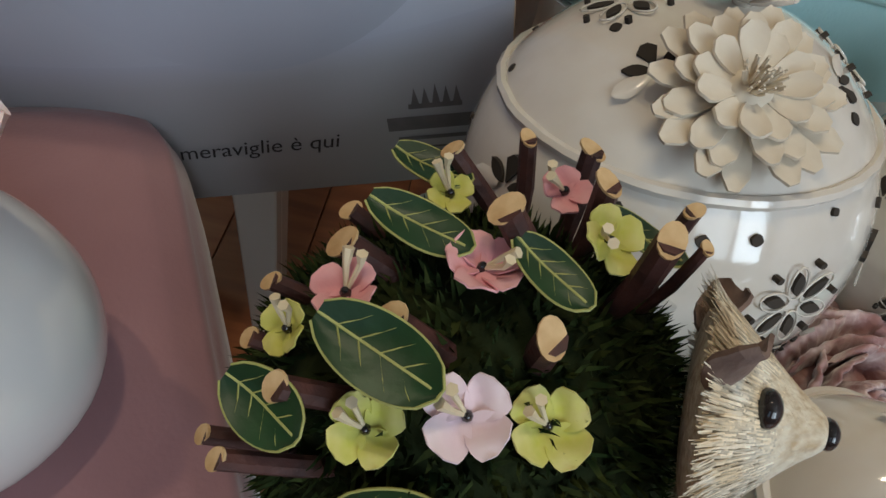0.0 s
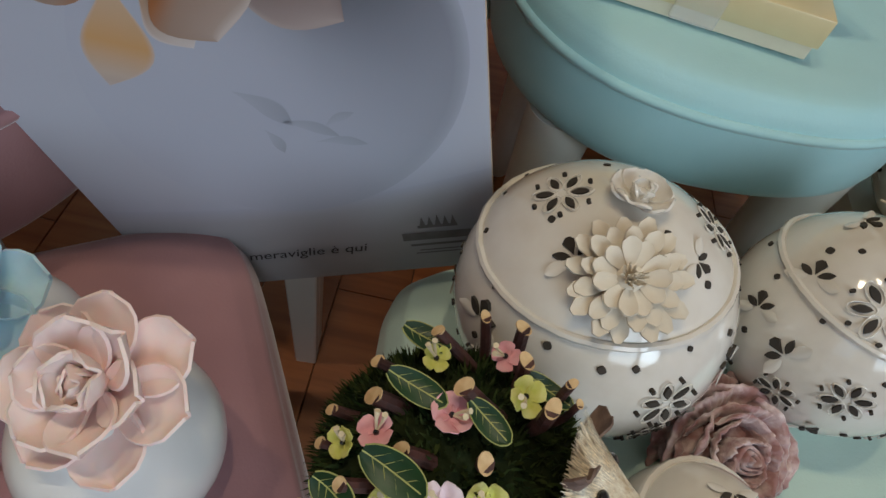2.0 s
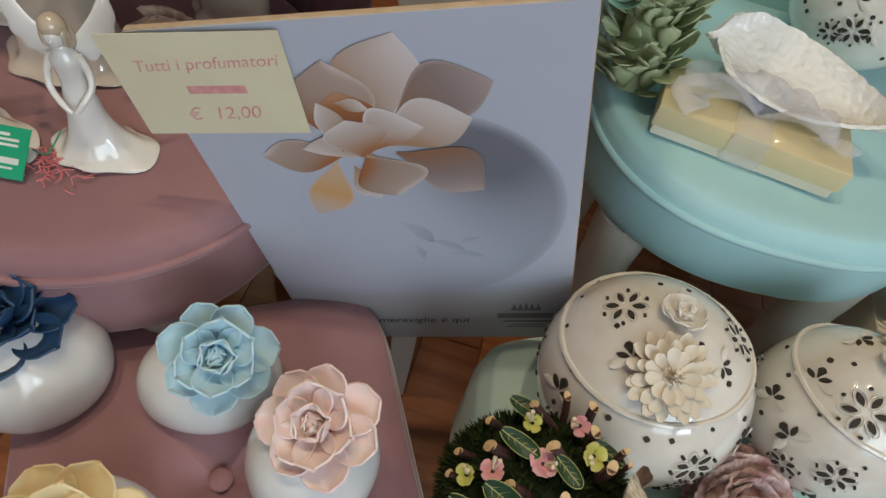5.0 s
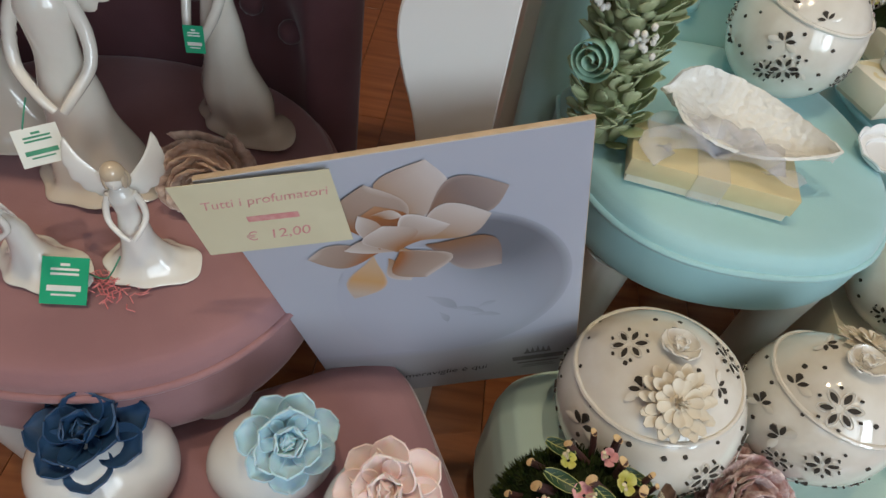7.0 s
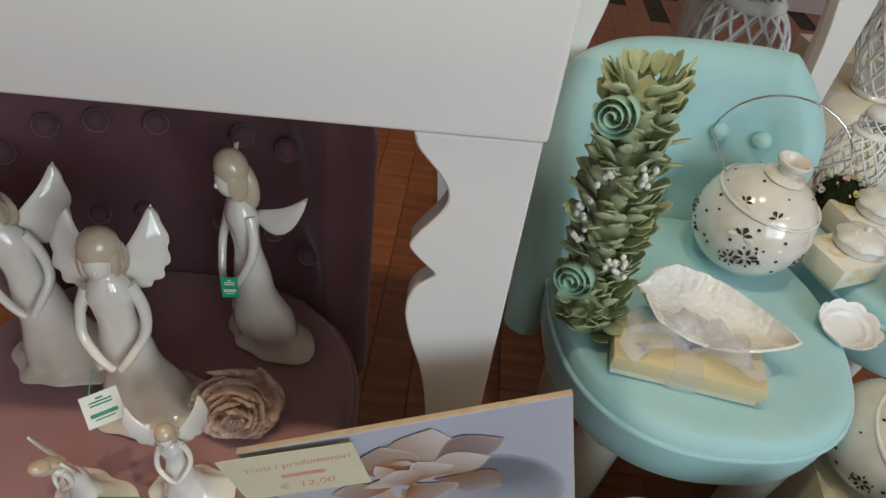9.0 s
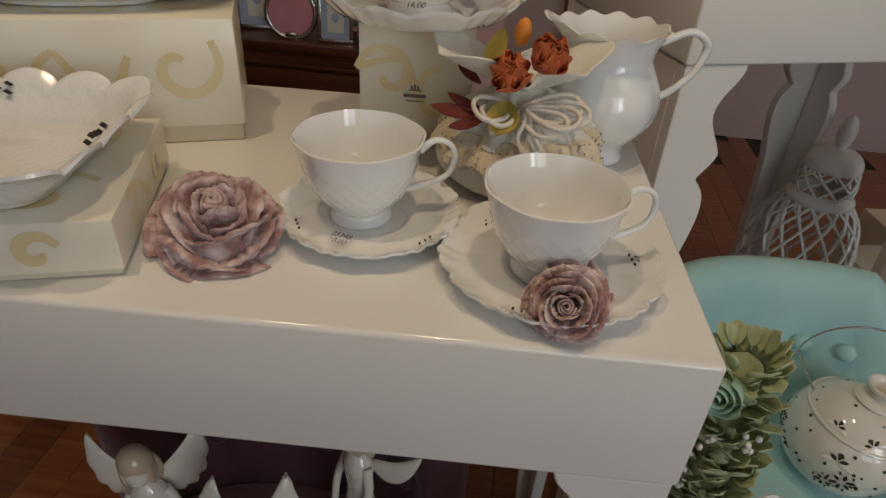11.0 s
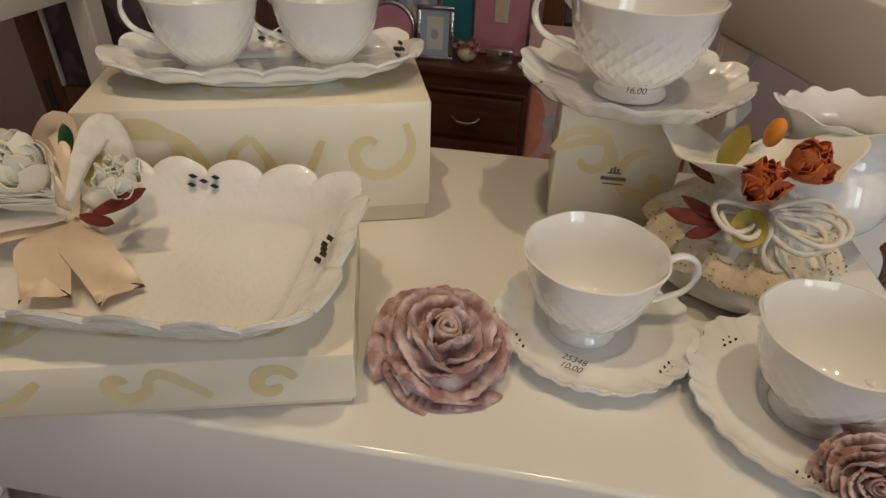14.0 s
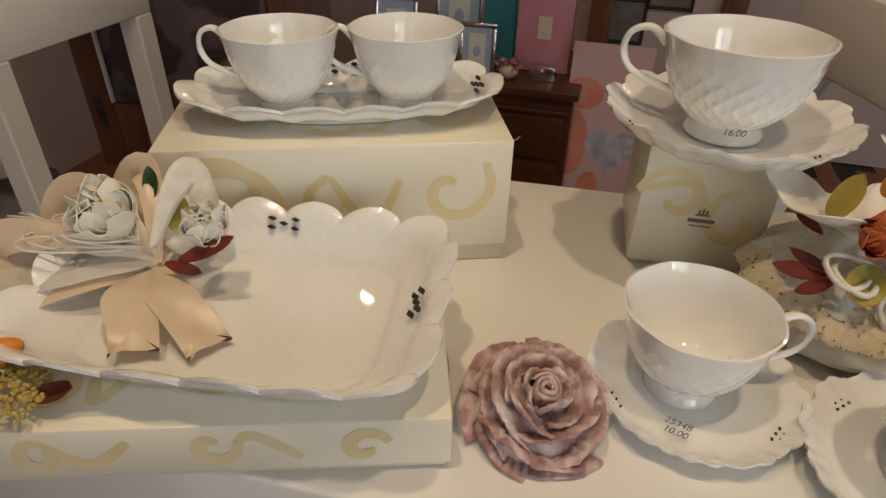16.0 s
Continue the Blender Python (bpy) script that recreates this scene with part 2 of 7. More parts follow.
# the shop front with its panes
panes = [(-1.05, -0.15), (0.6, 1.5), (1.6, 2.5)]
segs, x = [], RX0
for a, b in panes:
    segs.append((x, a, RY0 - 0.1, RY0, 0, RZ))
    segs += [(a, b, RY0 - 0.1, RY0, 0, 0.8), (a, b, RY0 - 0.1, RY0, 2.44, RZ)]
    x = b
segs.append((x, RX1, RY0 - 0.1, RY0, 0, RZ))
wall("wall_south", segs)
solo("ceiling", box_bm(RX0, RX1, RY0, RY1, RZ, RZ + 0.1, 0), ceil_paint, "plain off-white plaster ceiling", "ceiling", pose(0, 0, 0), kind="structure", smooth=False)

# ---- white console tables ----


def leg_outline(w):
    """Scalloped inner edge, straight outer edge; x from 0 (outer) to -w, z down from the apron."""
    inner = smooth_profile([(-w, 0.871), (-w + 0.004, 0.858), (-w + 0.024, 0.832), (-w + 0.026, 0.81), (-w + 0.006, 0.778), (-w + 0.004, 0.765), (-w + 0.024, 0.742)], 4)
    inner += smooth_profile([(-w + 0.024, 0.739), (-w + 0.008, 0.72), (-w + 0.003, 0.695), (-w + 0.008, 0.66), (-w + 0.028, 0.571), (-w + 0.045, 0.35), (-w + 0.062, 0.0)], 5)
    return [(0, 0), (0, 0.871)] + inner


def console(m, x0, x1, y1, drop, top, label):
    ob = thing("console_table", label, "table", m)
    part("tabletop", box_bm(x0, x1, 0, y1, top - drop, top, 0.004, 3), lacquer, ob)
    k = (top - drop) / 0.871
    for px, sx, py, sy in ((x1 - 0.003, 1, 0.002, 1), (x0 + 0.003, -1, 0.002, 1), (x1 - 0.003, 1, y1 - 0.002, -1), (x0 + 0.003, -1, y1 - 0.002, -1)):
        leg = part("leg", prism([(a, b * k - 0.001) for a, b in leg_outline(0.086)], 0.02), lacquer, ob, m=Matrix.Translation((px, py, 0)) @ Matrix.Diagonal((sx, sy, 1, 1)))
        side = prism([(a * 0.72, b * k - 0.001) for a, b in leg_outline(0.092)], 0.018)
        part("side_board", side, lacquer, leg, m=Matrix.Translation((-0.0185, 0.021, 0)) @ pose(0, 0, 0, 0, 0, -90))
    return ob


console(pose(0.064, 0.3255, 0, 0, 0, 3.9), -0.765, 0.0, 0.42, 0.119, 0.99, "white lacquered console table with scalloped board legs")

console(pose(0.105, 0.800, 0, 0, 0, 21), 0.0, 0.56, 0.38, 0.113, 1.15, "taller white lacquered console with scalloped board legs")

# ---- armchairs and stools ----


def chair_outline(a, rx, ry, p=2.4):
    c, s = math.cos(a), math.sin(a)
    return abs(c) ** (2 / p) * math.copysign(rx, c), abs(s) ** (2 / p) * math.copysign(ry, s)


def velvet_seat(name, parent, rx, ry, z0, z1, material, p=2.4, crown=0.02):
    """A round stuffed seat with a welt round its top edge."""
    rows = smooth_profile([(0.90, z0), (0.985, z0 + 0.012), (1.0, (z0 + z1) / 2), (0.995, z1 - 0.022), (0.97, z1 - 0.006), (0.90, z1 + 0.003), (0.6, z1 + crown * 0.8), (0.3, z1 + crown), (0.0, z1 + crown)], 4)
    nn = len(rows) - 1

    def fn(u, v):
        k, z = rows[int(round(v * nn))]
        x, y = chair_outline(u * math.tau, rx, ry, p)
        w = 0.003 * nz3((x * k, y * k, z), 9)
        return Vector((x * k, y * k, z + w))
    bm = surf(fn, 72, nn, wrap_u=True)
    bmesh.ops.remove_doubles(bm, verts=bm.verts, dist=1e-5)
    seat = part(name, bm, material, parent, crease=0)
    ring = [Vector((*[q * 1.0 for q in chair_outline(k / 72 * math.tau, rx, ry, p)], z1 - 0.024)) for k in range(72)]
    part("welt", tube(ring, 0.0045, 6, closed=True), material, seat, crease=0)
    return seat


def armchair(m, rx, ry, back_top, cloth, inner_cloth, label, wing=0.72, leg_h=0.345, spread=(26, 154)):
    ob = thing("armchair", label, "armchair", m)
    velvet_seat("seat", ob, rx, ry, leg_h, 0.455, cloth, crown=0.006)
    # the wrap-round tufted back: angles from one wing round behind to the other
    a0, a1 = radians(spread[0]), radians(spread[1])
    t = 0.058

    def shell(off):
        def fn(u, v):
            a = a0 + (a1 - a0) * u
            edge = min(u, 1 - u)
            thin = math.sqrt(max(0.0, 1 - (1 - min(1, edge / 0.045)) ** 2))
            x, y = chair_outline(a, rx - 0.012 + off * thin + (1 - thin) * t / 2, ry - 0.012 + off * thin + (1 - thin) * t / 2, 2.8)
            h = 0.30 + (back_top - 0.30) * (wing + (1 - wing) * min(1, edge * 5.0) ** 0.6)
            z = 0.30 + (h - 0.30) * v
            return Vector((x * (1 + 0.03 * v), y * (1 + 0.16 * max(0, math.sin(a)) * v), z))
        return fn
    inner, outer = shell(0), shell(t)

    def closed(u, v):
        if v < 0.44:
            p, q = inner(u, v / 0.44), outer(u, v / 0.44)
            d = p - q
            d = d.normalized() if d.length > 0.01 else Vector((0, 0, 0))
            dimple = 0
            for r, row in enumerate((0.50, 0.76)):
                for k in range(6):
                    du, dv = (u - (k + 1.0 + 0.5 * r) / 7.6) * 0.55, (v / 0.44 - row) * 0.45
                    dimple -= 0.012 * math.exp(-(du * du + dv * dv) / 0.0011)
            return p + d * (0.010 * math.sin(math.pi * v / 0.44) + dimple)
        if v < 0.56:
            k = (v - 0.44) / 0.12
            return inner(u, 1).lerp(outer(u, 1), k) + Vector((0, 0, 0.022 * math.sin(math.pi * k)))
        return outer(u, 1 - (v - 0.56) / 0.44)
    bm = surf(closed, 84, 44)
    bmesh.ops.remove_doubles(bm, verts=bm.verts, dist=1e-5)
    back = part("backrest", bm, inner_cloth, ob, crease=0)
    # buttons
    for r, row in enumerate((0.50, 0.76)):
        for k in range(6):
            u = (k + 1.0 + 0.5 * r) / 7.6
            if u > 0.92:
                continue
            p, q = inner(u, row), outer(u, row)
            part("button", ellipsoid(p + (p - q).normalized() * 0.004, (0.014, 0.014, 0.014), 12, 8), inner_cloth, back)
    for dx, dy in ((-0.62, -0.62), (0.62, -0.62), (-0.55, 0.6), (0.55, 0.6)):
        prof = [(0.0, 0.0), (0.018, 0.0), (0.02, 0.004), (0.034, leg_h - 0.03), (0.035, leg_h + 0.004), (0, leg_h + 0.004)]
        part("leg", xf(lathe(prof, 20), Matrix.Translation((dx * rx, dy * ry, 0))), white_paint, ob, "short tapered cream-painted leg")
    return ob


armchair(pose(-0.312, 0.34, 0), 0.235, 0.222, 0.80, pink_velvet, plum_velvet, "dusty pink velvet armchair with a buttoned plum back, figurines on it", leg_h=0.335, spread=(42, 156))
armchair(pose(0.376, 0.606, 0, 0, 0, 4), 0.210, 0.222, 0.715, mint_velvet, mint_velvet, "mint velvet armchair with a buttoned back and cream legs", wing=0.66, leg_h=0.352, spread=(40, 172))


def cushion_stool(m, sx, sy, z0, z1, cloth, label, tuft=True, r=0.07):
    ob = thing("stool", label, "stool", m)

    def fn(u, v):
        a = u * math.tau
        rows = [(0.93, z0), (0.985, z0 + 0.012), (1.0, z0 + 0.05), (1.0, z1 - 0.06), (0.985, z1 - 0.03), (0.94, z1 - 0.008), (0.85, z1), (0.6, z1 + 0.006), (0.3, z1 + 0.004), (0.0, z1 + 0.002)]
        f = v * (len(rows) - 1)
        i = min(int(f), len(rows) - 2)
        k, z = [rows[i][q] + (rows[i + 1][q] - rows[i][q]) * (f - i) for q in (0, 1)]
        x, y = chair_outline(a, sx / 2, sy / 2, 7)
        x, y = x * k, y * k
        if tuft and z > z1 - 0.02:
            d = min(abs(x), abs(y))
            z -= 0.010 * math.exp(-(d / 0.012) ** 2) * (1 - 0.4 * k)
            z -= 0.022 * math.exp(-((x * x + y * y) / 0.0012))
        return Vector((x, y, z + 0.002 * nz3((x, y, z), 12)))
    bm = surf(fn, 80, 45, wrap_u=True)
    bmesh.ops.remove_doubles(bm, verts=bm.verts, dist=1e-5)
    seat = part("seat", bm, cloth, ob, crease=0)
    if tuft:
        part("button", ellipsoid((0, 0, z1 - 0.021), (0.010, 0.010, 0.003), 12, 8), cloth, seat)
    for dx in (-1, 1):
        for dy in (-1, 1):
            prof = [(0.0, 0.0), (0.014, 0.0), (0.022, z0 + 0.01), (0, z0 + 0.01)]
            part("leg", xf(lathe(prof, 16), Matrix.Translation((dx * (sx / 2 - 0.05), dy * (sy / 2 - 0.05), 0))), white_paint, ob)
    return ob


cushion_stool(pose(-0.052, 0.070, 0, 0, 0, 29), 0.335, 0.34, 0.06, 0.324, pink_velvet, "square dusty pink velvet stool with one tufted button")
cushion_stool(pose(0.447, 0.207, 0, 0, 0, 10), 0.60, 0.33, 0.05, 0.285, sage_cloth, "pale sage green oblong stool with rounded corners", tuft=False)


def round_stool(m, label):
    ob = thing("stool", label, "stool", m)
    velvet_seat("seat", ob, 0.185, 0.185, 0.335, 0.455, mint_velvet, p=2.0, crown=0.01)
    for k in range(4):
        prof = [(0.0, 0.0), (0.016, 0.0), (0.028, 0.30), (0.03, 0.338), (0, 0.338)]
        a = k * math.pi / 2 + 0.6
        part("leg", xf(lathe(prof, 16), Matrix.Translation((0.13 * math.cos(a), 0.13 * math.sin(a), 0))), white_paint, ob)


round_stool(pose(0.79, 0.79, 0), "round mint velvet stool crowded with small ornaments")

# ---- petals, flowers, leaves ----


def petal(bm, m, L, W, cup=0.3, curl=0.6, a=0.55, b=0.4, nu=6, nv=7, wav=0.0, tip=0.0):
    """One petal from the origin along +y, its face up; cup lifts the sides, curl bends it up along its length."""
    top = (a / (a + b)) ** a * (b / (a + b)) ** b

    def fn(u, v):
        vv = 0.03 + 0.965 * v
        w = W / 2 * (vv ** a * (1 - vv) ** b) / top
        x = (2 * u - 1) * w
        c = max(abs(curl), 1e-3) * (1 if curl >= 0 else -1)
        y = L * math.sin(c * vv) / c
        z = L * (1 - math.cos(c * vv)) / c
        z += cup * W * ((2 * u - 1) ** 2) * (0.35 + 0.65 * w / (W / 2)) * 0.5
        z += wav * W * math.sin(5 * u + 7 * vv) - tip * W * max(0, vv - 0.8) * 4
        return m @ Vector((x, y, z))
    return surf(fn, nu, nv, bm=bm)


def ring_m(k, n, tilt, r=0.0, z=0.0, turn=0.0):
    return pose(0, 0, z, 0, 0, k * 360 / n + turn) @ pose(0, r, 0, tilt, 0, 0)


def petal_ring(parent, n, L, W, tilt, material, name="petal", r=0.0, z=0.0, turn=0.0, thick=0.0012, seed=0, **kw):
    rnd = random.Random(seed)
    bm = petal(None, Matrix.Identity(4), L, W, **kw)
    me = sharp(mesh_of(name, solidify(bm, thick), material), 60)
    for k in range(n):
        ob = new(name, me)
        ob.parent = parent
        s = 1 + rnd.uniform(-0.06, 0.06)
        ob.matrix_basis = ring_m(k, n, tilt + rnd.uniform(-6, 6), r, z, turn + rnd.uniform(-5, 5)) @ Matrix.Diagonal((s, s, s, 1))


def petal_mat(name, tip, base, rough=0.55):
    m = mat(name, tip, base, 45, rough=rough, bump=0.1, bscale=200, subsurf=0.12)
    return m


pink_petal = petal_mat("pink_clay_petal", (0.89, 0.65, 0.60), (0.87, 0.72, 0.67))
blue_petal = petal_mat("pale_blue_clay_petal", (0.42, 0.61, 0.71), (0.52, 0.70, 0.76))
navy_petal = petal_mat("navy_clay_petal", (0.014, 0.045, 0.115), (0.022, 0.065, 0.15))
yellow_petal = petal_mat("yellow_clay_petal", (0.83, 0.62, 0.27), (0.86, 0.74, 0.46))


def scented_egg(x, y, z, petals, flower_at, label, lean=(-28, 10), rz=0, size=0.056, long=1.0, fsize=1.0, tall=1.0):
    """A glazed egg-shaped diffuser with a clay flower on top."""
    ob = thing("ceramic_diffuser", label, "ornament", pose(x, y, z), group="flower diffusers")
    prof = smooth_profile([(0, 0), (0.55, 0.03), (0.9, 0.28), (1.0, 0.68), (0.9, 1.12), (0.6, 1.48), (0.28, 1.66), (0, 1.70)], 5)
    bm = lathe([(r * size, h * size * tall) for r, h in prof], 40)
    xf(bm, pose(0, 0, 0, 0, 0, rz) @ Matrix.Diagonal((long, 1, 1, 1)))
    for v in bm.verts:
        v.co += v.co.normalized() * 0.0012 * nz3(v.co, 30)
    part("egg", bm, egg_glaze, ob, crease=0)
    fl = part("flower", ellipsoid((0, 0, 0.006), (0.009 * fsize, 0.009 * fsize, 0.014 * fsize), 12, 8), petals, ob, "open clay flower with layered petals",
              m=Matrix.Translation(Vector(flower_at) - Vector((x, y, z))) @ pose(0, 0, 0, lean[0], lean[1], 0))
    f = fsize
    petal_ring(fl, 7, 0.049 * f, 0.041 * f, 2, petals, r=0.004, z=-0.010 * f, cup=0.45, curl=0.42, a=0.75, b=0.58, wav=0.02, seed=1, thick=0.0016)
    petal_ring(fl, 6, 0.040 * f, 0.036 * f, 22, petals, r=0.003, z=-0.005 * f, turn=24, cup=0.55, curl=0.45, a=0.75, b=0.55, wav=0.02, seed=2, thick=0.0016)
    petal_ring(fl, 5, 0.030 * f, 0.030 * f, 46, petals, r=0.002, z=-0.001 * f, turn=8, cup=0.7, curl=0.45, a=0.75, b=0.42, seed=3, thick=0.0014)
    petal_ring(fl, 3, 0.022 * f, 0.020 * f, 72, petals, r=0.003, z=0.0, turn=40, cup=0.9, curl=0.3, a=0.7, b=0.4, seed=4, thick=0.0012)
    return ob


scented_egg(0.022, 0.091, 0.3225, pink_petal, (0.026, 0.092, 0.434), "white glazed egg diffuser with a pale pink clay flower", (26, -8), fsize=0.84, size=0.0515, tall=1.18)
scented_egg(-0.086, 0.134, 0.315, blue_petal, (-0.064, 0.122, 0.424), "cream egg diffuser lying down with a pale blue clay flower", (28, 20), rz=200, long=1.25, size=0.047, fsize=0.82)
scented_egg(-0.226, 0.100, 0.313, navy_petal, (-0.226, 0.106, 0.410), "cream glazed egg diffuser with a navy blue clay flower", (12, 4), long=1.12, size=0.057, fsize=0.9)
scented_egg(-0.100, -0.018, 0.318, yellow_petal, (-0.100, -0.014, 0.404), "cream glazed egg diffuser with a soft yellow clay flower", (16, 8))

# ---- pierced ceramic pots ----


def ball_frame(c, r, d, spin=0.0):
    """Frame on an ellipsoid's skin in direction d: z outward."""
    d = Vector(d).normalized()
    k = 1 / math.sqrt((d.x / r[0]) ** 2 + (d.y / r[1]) ** 2 + (d.z / r[2]) ** 2)
    p = d * k
    n = Vector((p.x / r[0] ** 2, p.y / r[1] ** 2, p.z / r[2] ** 2)).normalized()
    return Matrix.Translation(Vector(c) + p) @ n.to_track_quat("Z", "Y").to_matrix().to_4x4() @ pose(0, 0, 0, 0, 0, spin)


# a slightly proud patch; its dark colour stands in for a shaded opening
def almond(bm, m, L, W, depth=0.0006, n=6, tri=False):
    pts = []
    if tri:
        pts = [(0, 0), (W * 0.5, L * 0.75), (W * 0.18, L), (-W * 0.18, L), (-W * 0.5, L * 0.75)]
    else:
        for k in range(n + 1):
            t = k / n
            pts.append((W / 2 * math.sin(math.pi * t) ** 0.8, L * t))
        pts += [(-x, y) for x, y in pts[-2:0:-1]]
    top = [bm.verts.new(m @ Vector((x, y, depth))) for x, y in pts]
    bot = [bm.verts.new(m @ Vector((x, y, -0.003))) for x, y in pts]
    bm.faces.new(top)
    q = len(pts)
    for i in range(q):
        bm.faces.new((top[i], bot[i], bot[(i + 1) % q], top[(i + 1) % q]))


def pattern_on(c, r, spots):
    """Daisies, triangles and dots as dark patches for openings; returns (patches, raised rims)."""
    hole_marks, rims = bmesh.new(), bmesh.new()
    for d, kind, s, spin in spots:
        f = ball_frame(c, r, d, spin)
        if kind == "daisy":
            for k in range(6):
                almond(hole_marks, f @ pose(0, 0, 0, 0, 0, k * 60) @ pose(0, 0.005 * s, 0), 0.011 * s, 0.0048 * s)
                ring = [f @ pose(0, 0, 0, 0, 0, k * 60) @ Vector((0.0042 * s * math.sin(q * math.tau / 12), 0.0108 * s - 0.0078 * s * math.cos(q * math.tau / 12), 0.0)) for q in range(12)]
                tube(ring, 0.0005 * s, 5, bm=rims, closed=True)
            for k in range(6):
                almond(hole_marks, f @ pose(0, 0, 0, 0, 0, k * 60 + 30) @ pose(0, 0.017 * s, 0), 0.003 * s, 0.003 * s)
        elif kind == "tri":
            for k in (-1, 0, 1):
                almond(hole_marks, f @ pose(0, 0, 0, 0, 0, k * 62) @ pose(0, 0.002 * s, 0), 0.011 * s, 0.008 * s if k == 0 else 0.005 * s, tri=(k == 0))
            for k in (-1, 1):
                petal(rims, f @ pose(0, 0, 0.0, 0, 0, k * 100) @ pose(0, 0.003, 0.0008), 0.016 * s, 0.008 * s, cup=-0.2, curl=0.05, nu=4, nv=4)
        else:
            almond(hole_marks, f, 0.0042 * s, 0.0042 * s)
    return hole_marks, rims


def mum(parent, m, s, material, rows=((15, 1.05, -5, 0.001), (13, 0.86, 4, 0.003), (11, 0.62, 14, 0.005))):
    """A ceramic chrysanthemum with a spiky heart."""
    fl = part("flower", ellipsoid((0, 0, 0.003 * s), (0.012 * s, 0.012 * s, 0.007 * s), 12, 8), material, parent, "unglazed cream chrysanthemum", m=m)
    for q, (n, k, tilt, z) in enumerate(rows):
        petal_ring(fl, n, 0.036 * s * k, 0.0125 * s, tilt, material, r=0.004 * s, z=z * s, turn=q * 13, cup=0.2, curl=0.10, a=0.9, b=0.3, nu=4, nv=6, seed=q, thick=0.001)
    spikes = bmesh.new()
    rnd = random.Random(5)
    for k in range(46):
        a, t = rnd.uniform(0, math.tau), rnd.uniform(0, 38)
        mm = pose(0, 0, 0.004 * s, 0, 0, math.degrees(a)) @ pose(0, 0, 0, t, 0, 0)
        tube([mm @ Vector((0, 0, 0)), mm @ Vector((0, 0, 0.011 * s)), mm @ Vector((0, 0.001 * s, 0.0165 * s))], 0.0009 * s, 5, bm=spikes, radii=[0.0009 * s, 0.0009 * s, 0.0005 * s])
    part("flower_heart", spikes, material, fl)
    return fl


def knob_rose(parent, m, s):
    fl = part("knob", ellipsoid((0, 0, 0.004 * s), (0.006 * s, 0.006 * s, 0.006 * s), 12, 8), cream_ceramic, parent, "glazed flower-shaped knob", m=m)
    petal_ring(fl, 5, 0.021 * s, 0.024 * s, 14, cream_ceramic, r=0.001, cup=0.3, curl=0.5, a=0.6, b=0.3, seed=7, thick=0.0016)
    petal_ring(fl, 4, 0.012 * s, 0.015 * s, 48, cream_ceramic, r=0.001, z=0.002, turn=30, cup=0.4, curl=0.5, a=0.6, b=0.3, seed=8, thick=0.0014)


def pierced_pot(m, R, rz, lid_n, label, knob=None, flower=None, spots=None, group="pierced pots"):
    """A round pot whose lid is cut off by a slanting plane."""
    ob = thing("pierced_pot", label, "pot", m, group=group)
    r = (R, R, rz)
    c = (0, 0, rz * 0.93)
    body = ellipsoid(c, r, 64, 40)
    n = Vector(lid_n).normalized()
    cut = Vector(c) + n * R * 0.53
    bmesh.ops.bisect_plane(body, geom=body.verts[:] + body.edges[:] + body.faces[:], plane_co=cut, plane_no=n, clear_outer=True)
    bmesh.ops.bisect_plane(body, geom=body.verts[:] + body.edges[:] + body.faces[:], plane_co=(0, 0, 0.0), plane_no=(0, 0, -1), clear_outer=True)
    bmesh.ops.holes_fill(body, edges=[e for e in body.edges if e.is_boundary], sides=0)
    part("body", body, cream_ceramic, ob, crease=50)
    lid = ellipsoid(c, tuple(q * 1.006 for q in r), 64, 40)
    bmesh.ops.bisect_plane(lid, geom=lid.verts[:] + lid.edges[:] + lid.faces[:], plane_co=cut + n * 0.0015, plane_no=-n, clear_outer=True)
    rim_pts = [v.co.copy() for v in lid.verts if abs((v.co - cut - n * 0.0015).dot(n)) < 1e-5]
    bmesh.ops.holes_fill(lid, edges=[e for e in lid.edges if e.is_boundary], sides=0)
    lid_ob = part("lid", lid, cream_ceramic, ob, crease=50)
    e1 = n.orthogonal().normalized()
    e2 = n.cross(e1)
    mid = sum(rim_pts, Vector()) / len(rim_pts)
    rim_pts.sort(key=lambda p: math.atan2((p - mid).dot(e2), (p - mid).dot(e1)))
    rim_pts = rim_pts[::2]
    part("lid_rim", tube([mid + (p - mid) * 1.008 for p in rim_pts], 0.0027, 7, closed=True), cream_ceramic, lid_ob)
    hole_marks, rims = pattern_on(c, tuple(q * 1.006 for q in r), spots or [])
    tagged(part("hole_shade", hole_marks, near_black, ob, "dark patches painted as the shade of cut-outs", smooth=False), kind="stuff")
    tagged(part("raised_pattern", rims, cream_ceramic, ob, crease=0), kind="stuff")
    if knob:
        knob_rose(lid_ob, ball_frame(c, r, knob[0]) @ Matrix.Translation((0, 0, 0.001)), knob[1])
    if flower:
        mum(lid_ob, ball_frame(c, r, flower[0]) @ Matrix.Translation((0, 0, 0.002)), flower[1], bisque)
    return ob


